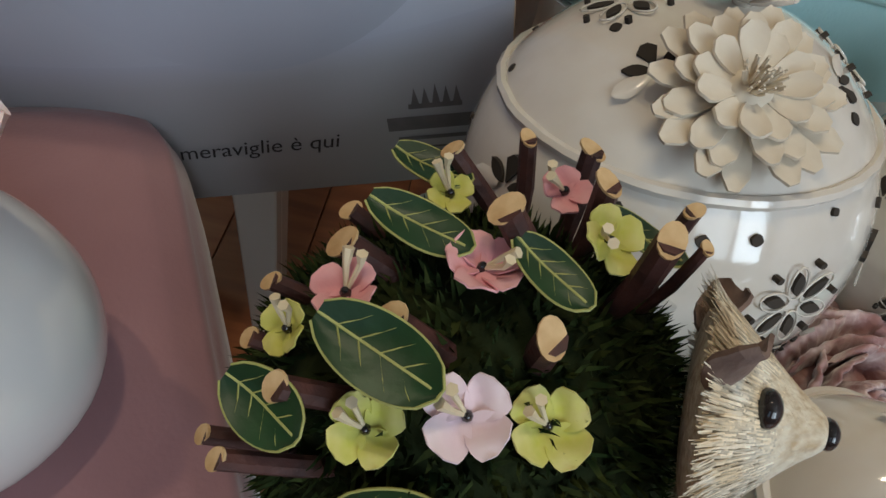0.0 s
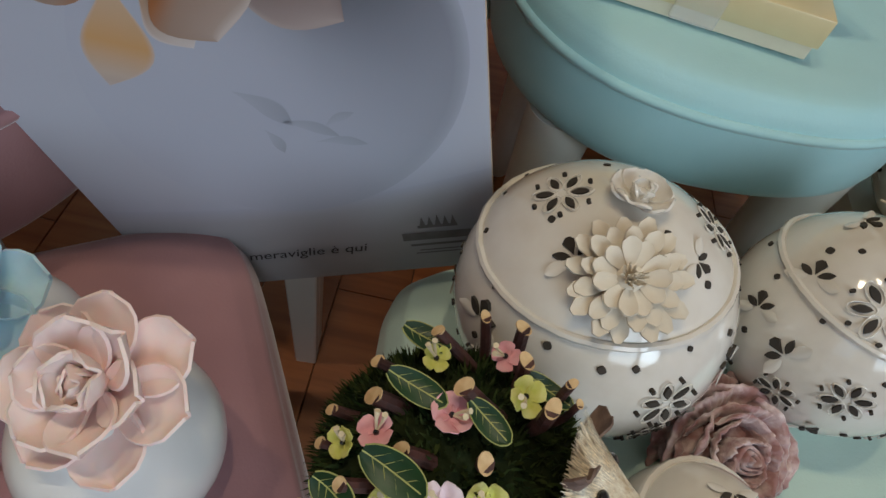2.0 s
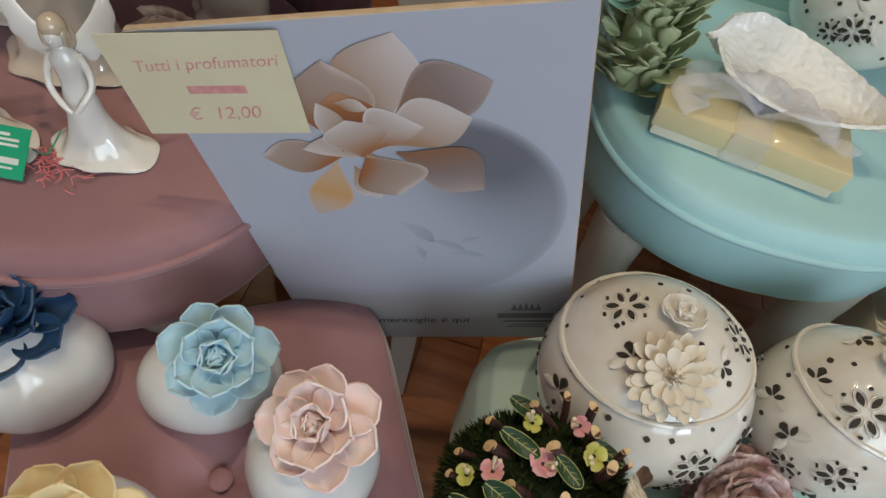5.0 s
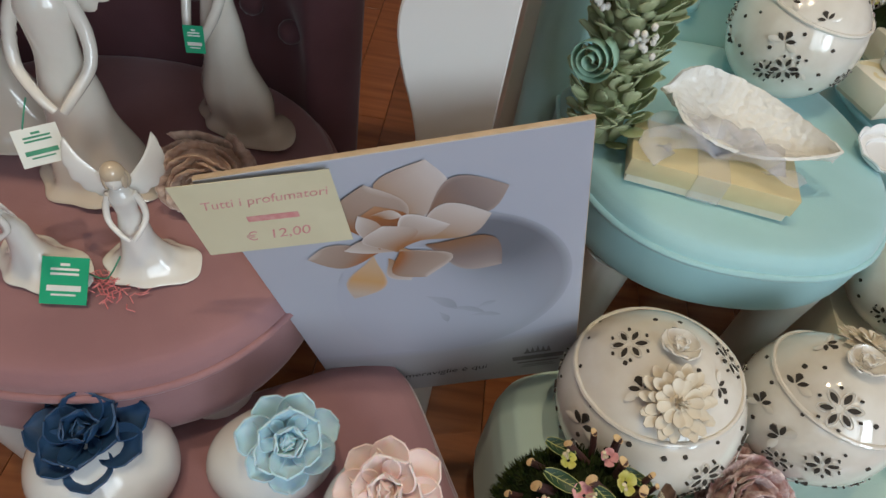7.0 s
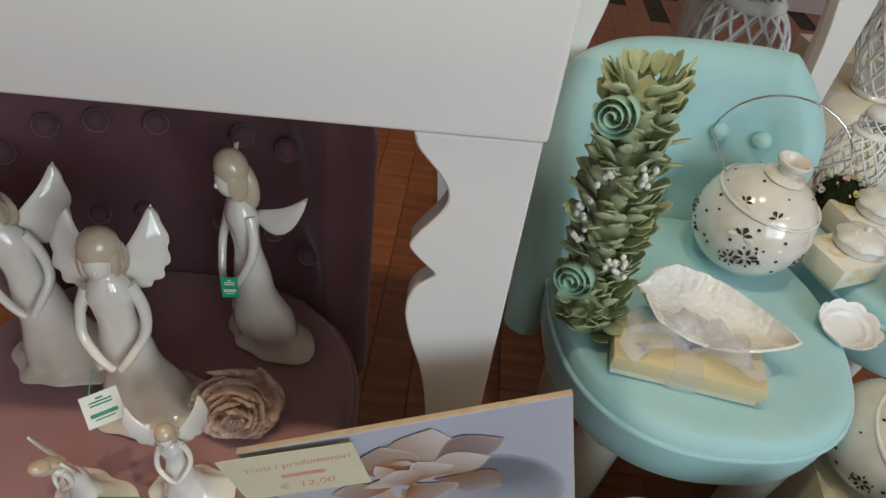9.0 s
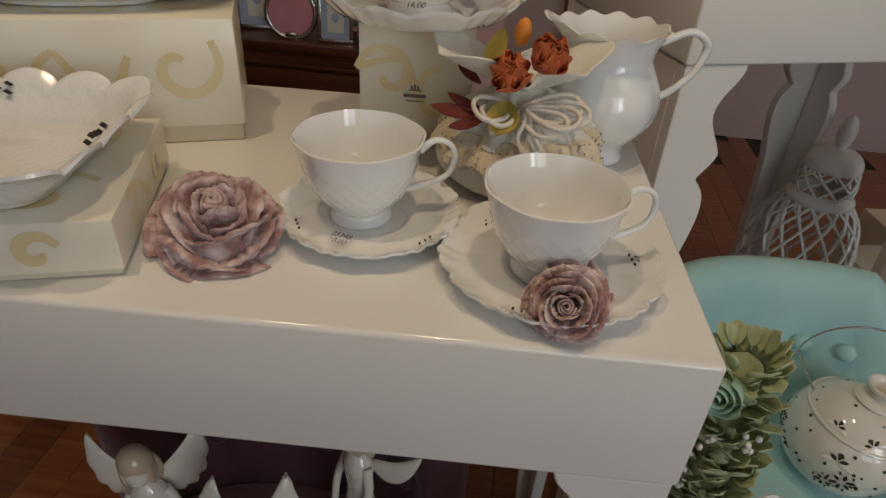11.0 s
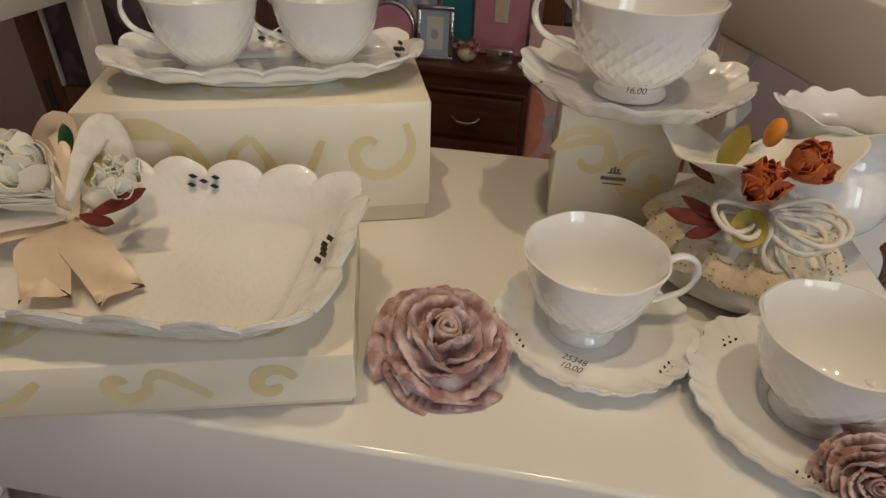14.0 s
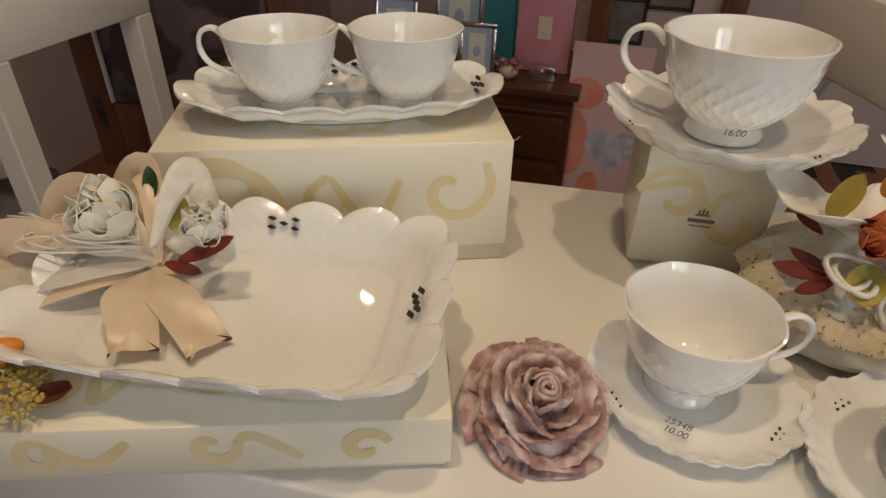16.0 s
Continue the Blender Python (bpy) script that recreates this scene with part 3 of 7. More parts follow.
def spot_set(seed, lid_dirs):
    rnd = random.Random(seed)
    out = list(lid_dirs)
    out = [(d, kd, s * 0.86, sp) for d, kd, s, sp in out]
    for k in range(26):
        a, z = rnd.uniform(0, math.tau), rnd.uniform(0.1, 0.9)
        d = Vector((math.cos(a) * math.sqrt(1 - z * z), math.sin(a) * math.sqrt(1 - z * z), z))
        if all((d - Vector(o[0]).normalized()).length > 0.22 for o in out):
            out.append((tuple(d), "dot", rnd.uniform(0.7, 1.2), rnd.uniform(0, 360)))
    for k in range(15):
        a = math.radians(k * 360 / 15 + seed * 7)
        kind = ("daisy", "tri", "dot")[k % 3]
        out.append(((math.cos(a), math.sin(a), rnd.uniform(-0.42, -0.02)), kind, 0.78 if kind != "dot" else 1.2, rnd.uniform(0, 360)))
        a2 = a + 0.28
        out.append(((math.cos(a2), math.sin(a2), rnd.uniform(-0.3, 0.12)), "dot", 1.2, 0))
    return out


LID1 = [((-0.50, 0.12, 0.86), "daisy", 1.15, 10), ((-0.40, -0.37, 0.84), "tri", 1.15, 70), ((0.03, 0.30, 0.95), "tri", 0.9, 300), ((0.34, -0.24, 0.91), "tri", 0.9, 200), ((0.45, -0.36, 0.82), "dot", 1.5, 0), ((0.15, -0.16, 0.98), "dot", 1.4, 0), ((-0.57, -0.10, 0.81), "dot", 1.4, 0), ((0.55, 0.15, 0.82), "daisy", 1.1, 20), ((-0.2, 0.5, 0.84), "dot", 1.4, 0),
        ((-0.82, -0.53, 0.22), "tri", 1.3, 10), ((-0.44, -0.78, 0.44), "dot", 1.5, 0), ((-0.11, -0.88, 0.46), "dot", 1.5, 0), ((0.38, -0.88, 0.28), "daisy", 1.15, 15), ((0.71, -0.45, 0.52), "dot", 1.4, 0), ((-0.25, -0.95, 0.15), "tri", 1.0, 200), ((0.80, -0.5, 0.3), "tri", 1.1, 0)]
pierced_pot(pose(0.2726, 0.2432, 0.2865), 0.0934, 0.0910, (-0.159, 0.102, 0.982), "round cream ceramic pot with a slanted pierced lid and chrysanthemum",
            knob=((-0.06, 0.06, 0.99), 0.95), flower=((-0.10, -0.47, 0.87), 0.84), spots=spot_set(1, LID1))
LID2 = [((-0.33, -0.46, 0.82), "daisy", 1.25, 0), ((-0.70, -0.15, 0.69), "tri", 1.1, 40), ((-0.62, 0.05, 0.78), "dot", 1.6, 0), ((0.45, -0.4, 0.80), "tri", 1.0, 100), ((0.05, -0.62, 0.78), "dot", 1.5, 0), ((-0.94, -0.22, 0.26), "tri", 1.1, 40), ((-0.75, -0.62, 0.21), "tri", 1.2, 80), ((-0.3, 0.35, 0.88), "tri", 1.0, 0), ((-0.3, -0.92, 0.22), "daisy", 1.0, 0), ((0.2, -0.93, 0.30), "dot", 1.5, 0)]
pierced_pot(pose(0.458, 0.268, 0.2890), 0.078, 0.086, (0.06, 0.139, 0.989), "round cream ceramic pot with a pierced lid and glazed knob",
            knob=((-0.05, 0.02, 1.0), 1.0), flower=((0.22, 0.36, 0.90), 0.8), spots=spot_set(2, LID2))

LID3 = [((0.0, -0.5, 0.85), "tri", 1.0, 0), ((-0.5, -0.4, 0.75), "tri", 0.8, 60), ((0.5, -0.4, 0.75), "dot", 1.4, 0)]
pierced_pot(pose(0.638, 0.285, 0.284, 0, 0, 40), 0.086, 0.088, (0.25, -0.25, 0.93), "round cream ceramic pot with a pierced lid and chrysanthemum",
            knob=((0.2, 0.2, 0.95), 0.9), flower=((-0.55, -0.05, 0.83), 0.8), spots=spot_set(3, LID3))
pierced_pot(pose(0.652, 0.478, 0.2985, 0, 0, -20), 0.0865, 0.0865, (0.30, -0.35, 0.88), "round cream ceramic pot with a pierced lid on a carton",
            knob=((0.35, 0.1, 0.93), 0.8), spots=spot_set(4, LID3))
pierced_pot(pose(0.338, 0.102, 0.284), 0.045, 0.063, (0.1, -0.2, 0.97), "small egg-shaped cream pot with pierced triangles", spots=[((-0.35, -0.5, 0.75), "tri", 0.9, 20), ((0.3, -0.5, 0.75), "dot", 1.0, 0), ((0.0, -0.6, 0.6), "dot", 1.0, 0), ((0.0, 0.2, 0.95), "tri", 0.7, 0)])
pierced_pot(pose(0.412, 0.098, 0.284), 0.036, 0.042, (0.1, -0.2, 0.97), "tiny egg-shaped cream pot with pierced dots", spots=[((-0.3, -0.5, 0.75), "dot", 1.0, 20), ((0.3, -0.5, 0.75), "dot", 1.0, 0)])

# ---- the twig hedgehogs ----
moss = mat("dark_moss", (0.010, 0.016, 0.006), (0.026, 0.034, 0.012), 60, rough=0.95, bump=0.9, bscale=160)
moss_leaf = mat("moss_sprigs", (0.012, 0.026, 0.008), (0.04, 0.052, 0.014), 80, rough=0.85, rand=0.5)
for q in (moss, moss_leaf):
    q.node_tree.nodes["Principled BSDF"].inputs["Specular IOR Level"].default_value = 0.1
bark = mat("reddish_twig_bark", (0.10, 0.038, 0.03), (0.045, 0.02, 0.018), 90, rough=0.6, bump=0.4, bscale=300)
cut_wood = mat("pale_cut_wood", (0.72, 0.52, 0.27), (0.56, 0.36, 0.16), 120, rough=0.7, bump=0.2, bscale=300)
ear_bark = mat("grey_brown_bark", (0.30, 0.215, 0.17), (0.15, 0.10, 0.08), 60, rough=0.85, bump=0.6, bscale=150)
straw = mat("pale_straw", (0.86, 0.80, 0.65), (0.72, 0.60, 0.40), 90, rough=0.7, rand=0.35)
green_leaf = mat("glossy_green_leaf", (0.007, 0.030, 0.009), (0.015, 0.055, 0.014), 50, rough=0.45, bump=0.3, bscale=120)
leaf_rim = mat("pale_leaf_rim", (0.42, 0.44, 0.14), (0.34, 0.34, 0.1), 90, rough=0.6)
lilac_fl = mat("pale_lilac_paper", (0.80, 0.62, 0.68), (0.86, 0.74, 0.76), 70, rough=0.8, bump=0.15, bscale=200)
rosy_fl = mat("rose_pink_paper", (0.80, 0.36, 0.40), (0.84, 0.50, 0.50), 70, rough=0.8, bump=0.15, bscale=200)
lime_fl = mat("lime_yellow_paper", (0.58, 0.60, 0.08), (0.78, 0.72, 0.36), 55, rough=0.8, bump=0.15, bscale=200)
bead_black = mat("glossy_black_bead", (0.012, 0.011, 0.012), (0.016, 0.015, 0.016), 20, rough=0.08, coat=0.6)
pod = mat("cream_stamen", (0.80, 0.72, 0.52), (0.70, 0.58, 0.36), 80, rough=0.7)


def leaf_part(parent, m, L, W, name="leaf"):
    bm = solidify(petal(None, Matrix.Identity(4), L, W, cup=0.22, curl=0.5, a=0.55, b=0.5, nu=8, nv=10, wav=0.03), 0.0006)
    lf = part(name, bm, green_leaf, parent, m=m, crease=60)
    top = 0.5238 ** 0.55 * 0.4762 ** 0.5

    def at(u, vv):
        w = W / 2 * (vv ** 0.55 * (1 - vv) ** 0.5) / top
        return Vector(((2 * u - 1) * w, L * math.sin(0.5 * vv) / 0.5, L * (1 - math.cos(0.5 * vv)) / 0.5 + 0.11 * W * ((2 * u - 1) ** 2) * (0.35 + 0.65 * w / (W / 2)) + 0.03 * W * math.sin(5 * u + 7 * vv)))
    rim = bmesh.new()
    edge = [at(0, 0.03 + 0.965 * k / 12) for k in range(13)] + [at(1, 0.03 + 0.965 * k / 12) for k in range(12, -1, -1)]
    tube(edge, 0.00045, 5, bm=rim)
    tube([at(0.5, 0.03 + 0.9 * k / 8) + Vector((0, 0, 0.0004)) for k in range(9)], 0.0005, 5, bm=rim)
    for k in range(4):
        for s in (0, 1):
            v0 = 0.18 + 0.17 * k
            tube([at(0.5, v0) + Vector((0, 0, 0.0005)), at(0.5 + (s - 0.5) * 0.5, v0 + 0.11) + Vector((0, 0, 0.0005)), at(0.5 + (s - 0.5) * 0.85, v0 + 0.18) + Vector((0, 0, 0.0004))], 0.00022, 4, bm=rim)
    tagged(part("leaf_vein", rim, leaf_rim, lf, "pale veins and rim"), kind="stuff")


def paper_flower(parent, m, s, material, n=4, tilt=14):
    fl = part("paper_flower", ellipsoid((0, 0, 0.001), (0.0016, 0.0016, 0.0022), 8, 6), bead_black, parent, "small paper flower", m=m)
    petal_ring(fl, n, 0.013 * s, 0.0135 * s, tilt, material, r=0.0005, cup=0.15, curl=0.35, a=0.5, b=0.25, nu=5, nv=6, wav=0.06, seed=int(s * 100) + n, thick=0.0005)
    st = bmesh.new()
    for k in range(2):
        tube([(0, 0, 0.001), (0.003 * (k - 0.5), 0.004 + 0.002 * k, 0.007), (0.004 * (k - 0.5), 0.007, 0.0105)], 0.0012, 6, bm=st, radii=[0.0005, 0.0009, 0.0016])
    part("stamen", st, pod, fl)


def hedgehog(m, label, twigs, leaves, flowers, body_r, head=True, sprigs=5200, seed=3):
    ob = thing("hedgehog_ornament", label, "ornament", m, group="hedgehog ornaments")
    c = Vector((0, 0, body_r[2] * 0.96))
    bm = ellipsoid(c, body_r, 40, 26)
    for v in bm.verts:
        v.co += (v.co - c).normalized() * 0.006 * nz3(v.co, 60)
        v.co.z = max(v.co.z, 0.0)
    body = part("body", bm, moss, ob, crease=0)
    rnd = random.Random(seed)
    sp = bmesh.new()
    for k in range(sprigs):
        d = Vector((rnd.gauss(0, 1), rnd.gauss(0, 1), rnd.gauss(0.35, 0.9)))
        f = ball_frame(c, body_r, d, rnd.uniform(0, 360)) @ pose(0, 0, 0, rnd.uniform(15, 80), 0, 0)
        L, w = rnd.uniform(0.004, 0.011), rnd.uniform(0.0005, 0.0014)
        a = [f @ Vector(q) for q in ((-w, 0, 0), (w, 0, 0), (w * 0.7, L * 0.6, 0.001), (0, L, 0.002 + rnd.uniform(0, 0.003)), (-w * 0.7, L * 0.6, 0.001))]
        sp.faces.new([sp.verts.new(q) for q in a])
    tagged(part("moss_tuft", sp, moss_leaf, body, smooth=False), kind="stuff")
    for base, tip, r in twigs:
        b, t = Vector(base), Vector(tip)
        ax = (t - b).normalized()
        mid = b.lerp(t, 0.5) + Vector((rnd.uniform(-1, 1), rnd.uniform(-1, 1), rnd.uniform(-1, 1))) * 0.0012
        tw = part("twig", tube([b, mid, t], r, 8, radii=[r * 0.9, r * 1.08, r]), bark, ob)
        cutn = (ax + Vector((rnd.uniform(-.5, .5), rnd.uniform(-.8, -.2), rnd.uniform(0.2, .9)))).normalized()
        disc = bmesh.new()
        bmesh.ops.create_circle(disc, cap_ends=True, segments=14, radius=r)
        xf(disc, Matrix.Diagonal((0.95, 1.35, 1, 1)))
        solidify(disc, 0.0008)
        part("cut_end", disc, cut_wood, tw, "pale slanting cut", m=Matrix.Translation(t + ax * r * 0.15) @ cutn.to_track_quat("Z", "Y").to_matrix().to_4x4(), smooth=False)
    for p, along, d, L, W in leaves:
        ya = Vector(along).normalized()
        xa = ya.cross(Vector(d)).normalized()
        q = Matrix((xa, ya, xa.cross(ya))).transposed().to_4x4()
        leaf_part(ob, Matrix.Translation(p) @ q @ pose(0, -L / 2, 0), L * 0.92, W * 0.80)
    for p, d, s, mt, n in flowers:
        q = Vector(d).to_track_quat("Z", "Y").to_matrix().to_4x4()
        paper_flower(ob, Matrix.Translation(p) @ q @ pose(0, 0, 0, 0, 0, rnd.uniform(0, 90)), s * 0.76, mt, n, tilt=14 if n > 3 else 40)
    return ob, body


straw_skin = mat("straw_bristles", (0.84, 0.77, 0.60), (0.58, 0.45, 0.27), scale=3, rough=0.75, bump=0.9, bscale=5, stretch=(90, 90, 6), detail=3, mixlo=0.42, mixhi=0.72)


def hog_head(ob, m, s, seed=9):
    """Straw-covered snout along +y, with bead eyes, a nose and bark ears."""
    hd = part("head", lathe([(r * s, z * s) for r, z in smooth_profile([(0, -0.006), (0.030, -0.003), (0.035, 0.004), (0.027, 0.024), (0.013, 0.046), (0.006, 0.058), (0, 0.060)], 4)], 32), straw_skin, ob, "straw-covered pointed head", m=m @ pose(0, 0, 0, -90, 0, 0))
    rnd = random.Random(seed)
    hair = bmesh.new()
    for k in range(5200):
        a, t = rnd.uniform(0, math.tau), rnd.uniform(0, 1) ** 1.3
        z = (0.002 + 0.05 * t)
        r = 0.0350 * (1 - t) ** 0.95 + 0.0070
        L = rnd.uniform(0.007, 0.013) * (1.2 - 0.5 * t) * (0.55 if t < 0.12 else 1.0)
        d0 = Vector((r * math.cos(a), r * math.sin(a), z)) * s
        lift = rnd.uniform(0.45, 0.75) if t > 0.12 else rnd.uniform(0.5, 1.3)
        d1 = d0 + Vector((math.cos(a) * lift, math.sin(a) * lift, -1)) * L * s
        side = Vector((-math.sin(a), math.cos(a), rnd.uniform(-.3, .3))) * 0.00042 * s
        d0 += Vector((math.cos(a), math.sin(a), 0)) * 0.0006 * s
        hair.faces.new([hair.verts.new(q) for q in (d0 - side, d0 + side, d1 + side * 0.4, d1 - side * 0.4)])
    part("straw_hair", hair, straw, hd, smooth=False)
    part("nose", ellipsoid((0, 0, 0.060 * s), (0.0058 * s, 0.0058 * s, 0.0055 * s), 14, 10), bead_black, hd, "black nose")
    for sx in (-1, 1):
        part("eye", ellipsoid((sx * 0.0215 * s, -0.0125 * s, 0.026 * s), (0.0068 * s, 0.0068 * s, 0.0068 * s), 14, 10), bead_black, hd, "glossy black bead eye")
        ear = solidify(petal(None, Matrix.Identity(4), 0.030 * s, 0.030 * s, cup=0.5, curl=0.4, a=0.4, b=0.25, wav=0.04), 0.002 * s)
        part("ear", ear, ear_bark, hd, "curled bark ear", m=pose(sx * 0.026 * s, -0.016 * s, 0.000 * s, 118, sx * 40, 0))
    tuft = bmesh.new()
    for k in range(420):
        x = rnd.uniform(-0.011, 0.011)
        p0 = Vector((x, -0.022 + rnd.uniform(-.003, .003), 0.004)) * s
        p1 = p0 + Vector((x * 0.4 + rnd.uniform(-.004, .004), -rnd.uniform(0.008, 0.018), rnd.uniform(-.010, .002))) * s
        w = Vector((0.0004, 0, 0)) * s
        tuft.faces.new([tuft.verts.new(q) for q in (p0 - w, p0 + w, p1 + w * 0.3, p1 - w * 0.3)])
    part("straw_tuft", tuft, straw, hd, smooth=False)
    return hd


HX, HY, HZ = 0.195, 0.112, 0.288


def rel(x, y, z):
    return (x - HX, y - HY, z - HZ)


TIPS = [(0.184, 0.118, 0.453, 0.0040), (0.145, 0.115, 0.430, 0.0042), (0.162, 0.089, 0.437, 0.0040), (0.199, 0.089, 0.444, 0.0040), (0.126, 0.113, 0.408, 0.0028), (0.211, 0.160, 0.445, 0.0036), (0.169, 0.151, 0.440, 0.0030), (0.139, 0.075, 0.420, 0.0034),
        (0.223, 0.113, 0.460, 0.0038), (0.143, 0.140, 0.416, 0.0030), (0.128, 0.062, 0.402, 0.0028), (0.212, 0.138, 0.452, 0.0036), (0.121, 0.070, 0.395, 0.0026), (0.124, 0.099, 0.398, 0.0026), (0.232, 0.128, 0.458, 0.0024), (0.238, 0.122, 0.452, 0.0018), (0.192, 0.165, 0.440, 0.0028)]
twig_rows = []
for x, y, z, r in TIPS:
    t = Vector(rel(x, y, z))
    b = t + Vector((0.026 if x < 0.19 else 0.006, 0.004, -0.012)) + (Vector((0, 0, 0.062)) - t) * 0.22
    twig_rows.append((tuple(b), tuple(t), r))
SEEN = (-0.10, -0.50, 0.86)
LEAVES = [((0.165, 0.120, 0.436), (0.93, -0.30, -0.20), (-0.15, -0.25, 0.95), 0.036, 0.017), ((0.162, 0.080, 0.436), (0.93, -0.32, -0.20), (-0.1, -0.45, 0.88), 0.038, 0.022), ((0.199, 0.108, 0.443), (0.75, -0.50, -0.30), (0.1, -0.45, 0.88), 0.029, 0.0150), ((0.138, 0.073, 0.414), (0.90, -0.36, -0.22), (-0.35, -0.5, 0.78), 0.028, 0.021),
          ((0.176, 0.060, 0.398), (0.97, 0.10, 0.05), (-0.1, -0.75, 0.65), 0.036, 0.019), ((0.226, 0.130, 0.440), (0.80, -0.35, -0.35), (0.3, -0.2, 0.93), 0.030, 0.013), ((0.165, 0.150, 0.430), (0.9, -0.3, -0.2), (-0.1, -0.1, 0.98), 0.030, 0.016)]
hog, hog_body = hedgehog(pose(HX, HY, HZ), "twig hedgehog ornament with moss, leaves, paper flowers and straw face",
    twig_rows,
    [(rel(*p), a, d, L, W) for p, a, d, L, W in LEAVES],
    [(rel(0.184, 0.074, 0.428), SEEN, 1.14, lilac_fl, 4), (rel(0.206, 0.080, 0.420), SEEN, 1.15, lime_fl, 4), (rel(0.162, 0.073, 0.412), SEEN, 1.02, lime_fl, 4), (rel(0.182, 0.110, 0.437), (0.0, 0.15, 0.98), 1.12, rosy_fl, 5), (rel(0.150, 0.097, 0.432), (-0.25, -0.1, 0.96), 0.95, rosy_fl, 4), (rel(0.214, 0.124, 0.444), (0.25, -0.35, 0.9), 1.05, lime_fl, 4), (rel(0.136, 0.098, 0.409), (-0.55, -0.4, 0.7), 0.85, lime_fl, 4),
     (rel(0.171, 0.140, 0.432), (0, -0.3, 0.95), 0.75, lime_fl, 4), (rel(0.204, 0.146, 0.438), (0, -0.3, 0.95), 0.8, rosy_fl, 4), (rel(0.140, 0.052, 0.388), (-0.35, -0.75, 0.5), 0.9, lilac_fl, 4), (rel(0.205, 0.055, 0.385), (0.1, -0.85, 0.5), 0.9, rosy_fl, 4)],
    (0.073, 0.060, 0.072))
nose, hb = Vector(rel(0.277, 0.086, 0.434)), Vector(rel(0.246, 0.0932, 0.423))
hog_head(hog, Matrix.Translation(hb) @ (nose - hb).to_track_quat("Y", "Z").to_matrix().to_4x4() @ pose(0, 0, 0, 0, -34, 0) @ Matrix.Diagonal((1, 0.69, 1, 1)), 0.74)

# ---- velvet roses ----
# the pale second colour paints the pile's whitish sheen in noise patches
dusty_velvet = mat("dusty_pink_velvet_painted_sheen", (0.36, 0.190, 0.180), (0.74, 0.60, 0.57), 70, rough=0.75, sheen=0.8, bump=0.6, bscale=200, mixlo=0.42, mixhi=0.66, detail=7)
tan_velvet = mat("tan_crushed_velvet", (0.40, 0.25, 0.18), (0.70, 0.54, 0.43), 60, rough=0.75, sheen=0.6, bump=0.4, bscale=260)


def velvet_rose(m, R, H, material, label, seed=0):
    """A cloth rose: a rolled heart inside rings of folded, overlapping petals."""
    ob = thing("fabric_rose", label, "rose", m, group="fabric roses")
    rnd = random.Random(seed)

    def fold(a0, span, r, z, h, th, open_):
        """A folded strip round the heart: thick rolled lip, ends tucked under the next one."""
        k1, k2 = rnd.uniform(0, 6), rnd.uniform(0, 6)

        def fn(u, v):
            q = 2 * u - 1
            a = a0 + span * q / 2
            end = 1 - abs(q) ** 3
            rr = r * (1 + 0.10 * q) + 0.05 * R * math.sin(2.3 * a + k1) + 0.035 * R * nz3((u * 7, k2, v * 2), 1.0) + 0.03 * R * nz3((u * 19, k1, v * 5), 1.0)
            zt = z - 0.16 * H * (1 - end) + 0.05 * H * math.sin(3.1 * a + k2) + 0.04 * H * nz3((u * 9, k1, 3), 1.0) + 0.03 * H * nz3((u * 22, k2, 7), 1.0)
            t = v * math.tau
            c, sn = math.cos(t), math.sin(t)
            # the section: a slanting loop, thicker at the lip
            w = th * (0.55 + 0.45 * max(0, sn)) * (0.35 + 0.65 * end)
            lean = open_
            dr = c * w + sn * h * 0.5 * math.sin(lean)
            dz = sn * h * 0.5 * math.cos(lean) - c * w * math.sin(lean) * 0.7 - h * 0.5
            x, y = (rr + dr) * math.cos(a), (rr + dr) * math.sin(a)
            return Vector((x, y, max(0.0, zt + dz)))
        return surf(fn, 60, 14, wrap_v=True)
    # heart: a tight roll
    def heart(u, v):
        a = u * 2.6 * math.tau + seed
        r = R * (0.03 + 0.20 * u)
        t = v * math.tau
        return Vector(((r + R * 0.045 * math.cos(t)) * math.cos(a), (r + R * 0.045 * math.cos(t)) * math.sin(a), H * (0.80 - 0.10 * u) + H * 0.22 * math.sin(t) + 0.03 * H * math.sin(2 * a + seed)))
    part("rolled_heart", surf(heart, 90, 8, wrap_v=True), material, ob, crease=0)
    for ring, (n, r, z, h, th, open_, span) in enumerate(((3, 0.30, 0.96, 0.42, 0.060, 0.15, 2.9), (3, 0.45, 0.92, 0.46, 0.065, 0.40, 2.8), (4, 0.60, 0.82, 0.48, 0.070, 0.65, 2.3), (5, 0.76, 0.66, 0.46, 0.075, 0.90, 1.9), (6, 0.88, 0.46, 0.42, 0.075, 1.15, 1.6))):
        for k in range(n):
            a0 = (k + 0.5 * (ring % 2)) * math.tau / n + rnd.uniform(-0.2, 0.2) + seed
            zz = z + rnd.uniform(-0.04, 0.04)
            part("petal", fold(a0, span, R * r * rnd.uniform(0.95, 1.05), H * zz, H * h, R * th, open_), material, ob, crease=0)

    def base(u, v):
        a = u * math.tau
        r = R * (0.92 - 0.72 * v ** 2.0) * (1 + 0.07 * nz3((math.cos(a) * 2, math.sin(a) * 2, v * 2 + seed), 1.3))
        return Vector((r * math.cos(a), r * math.sin(a), H * (0.02 + 0.58 * math.sin(v * math.pi / 2))))
    bm = surf(base, 40, 10, wrap_u=True)
    bmesh.ops.holes_fill(bm, edges=[e for e in bm.edges if e.is_boundary], sides=0)
    part("base", bm, material, ob, crease=0)
    return ob


velvet_rose(pose(0.392, 0.196, 0.292, 34, 4, 0), 0.045, 0.060, dusty_velvet, "dusty pink crushed velvet rose on the sage stool", seed=2)

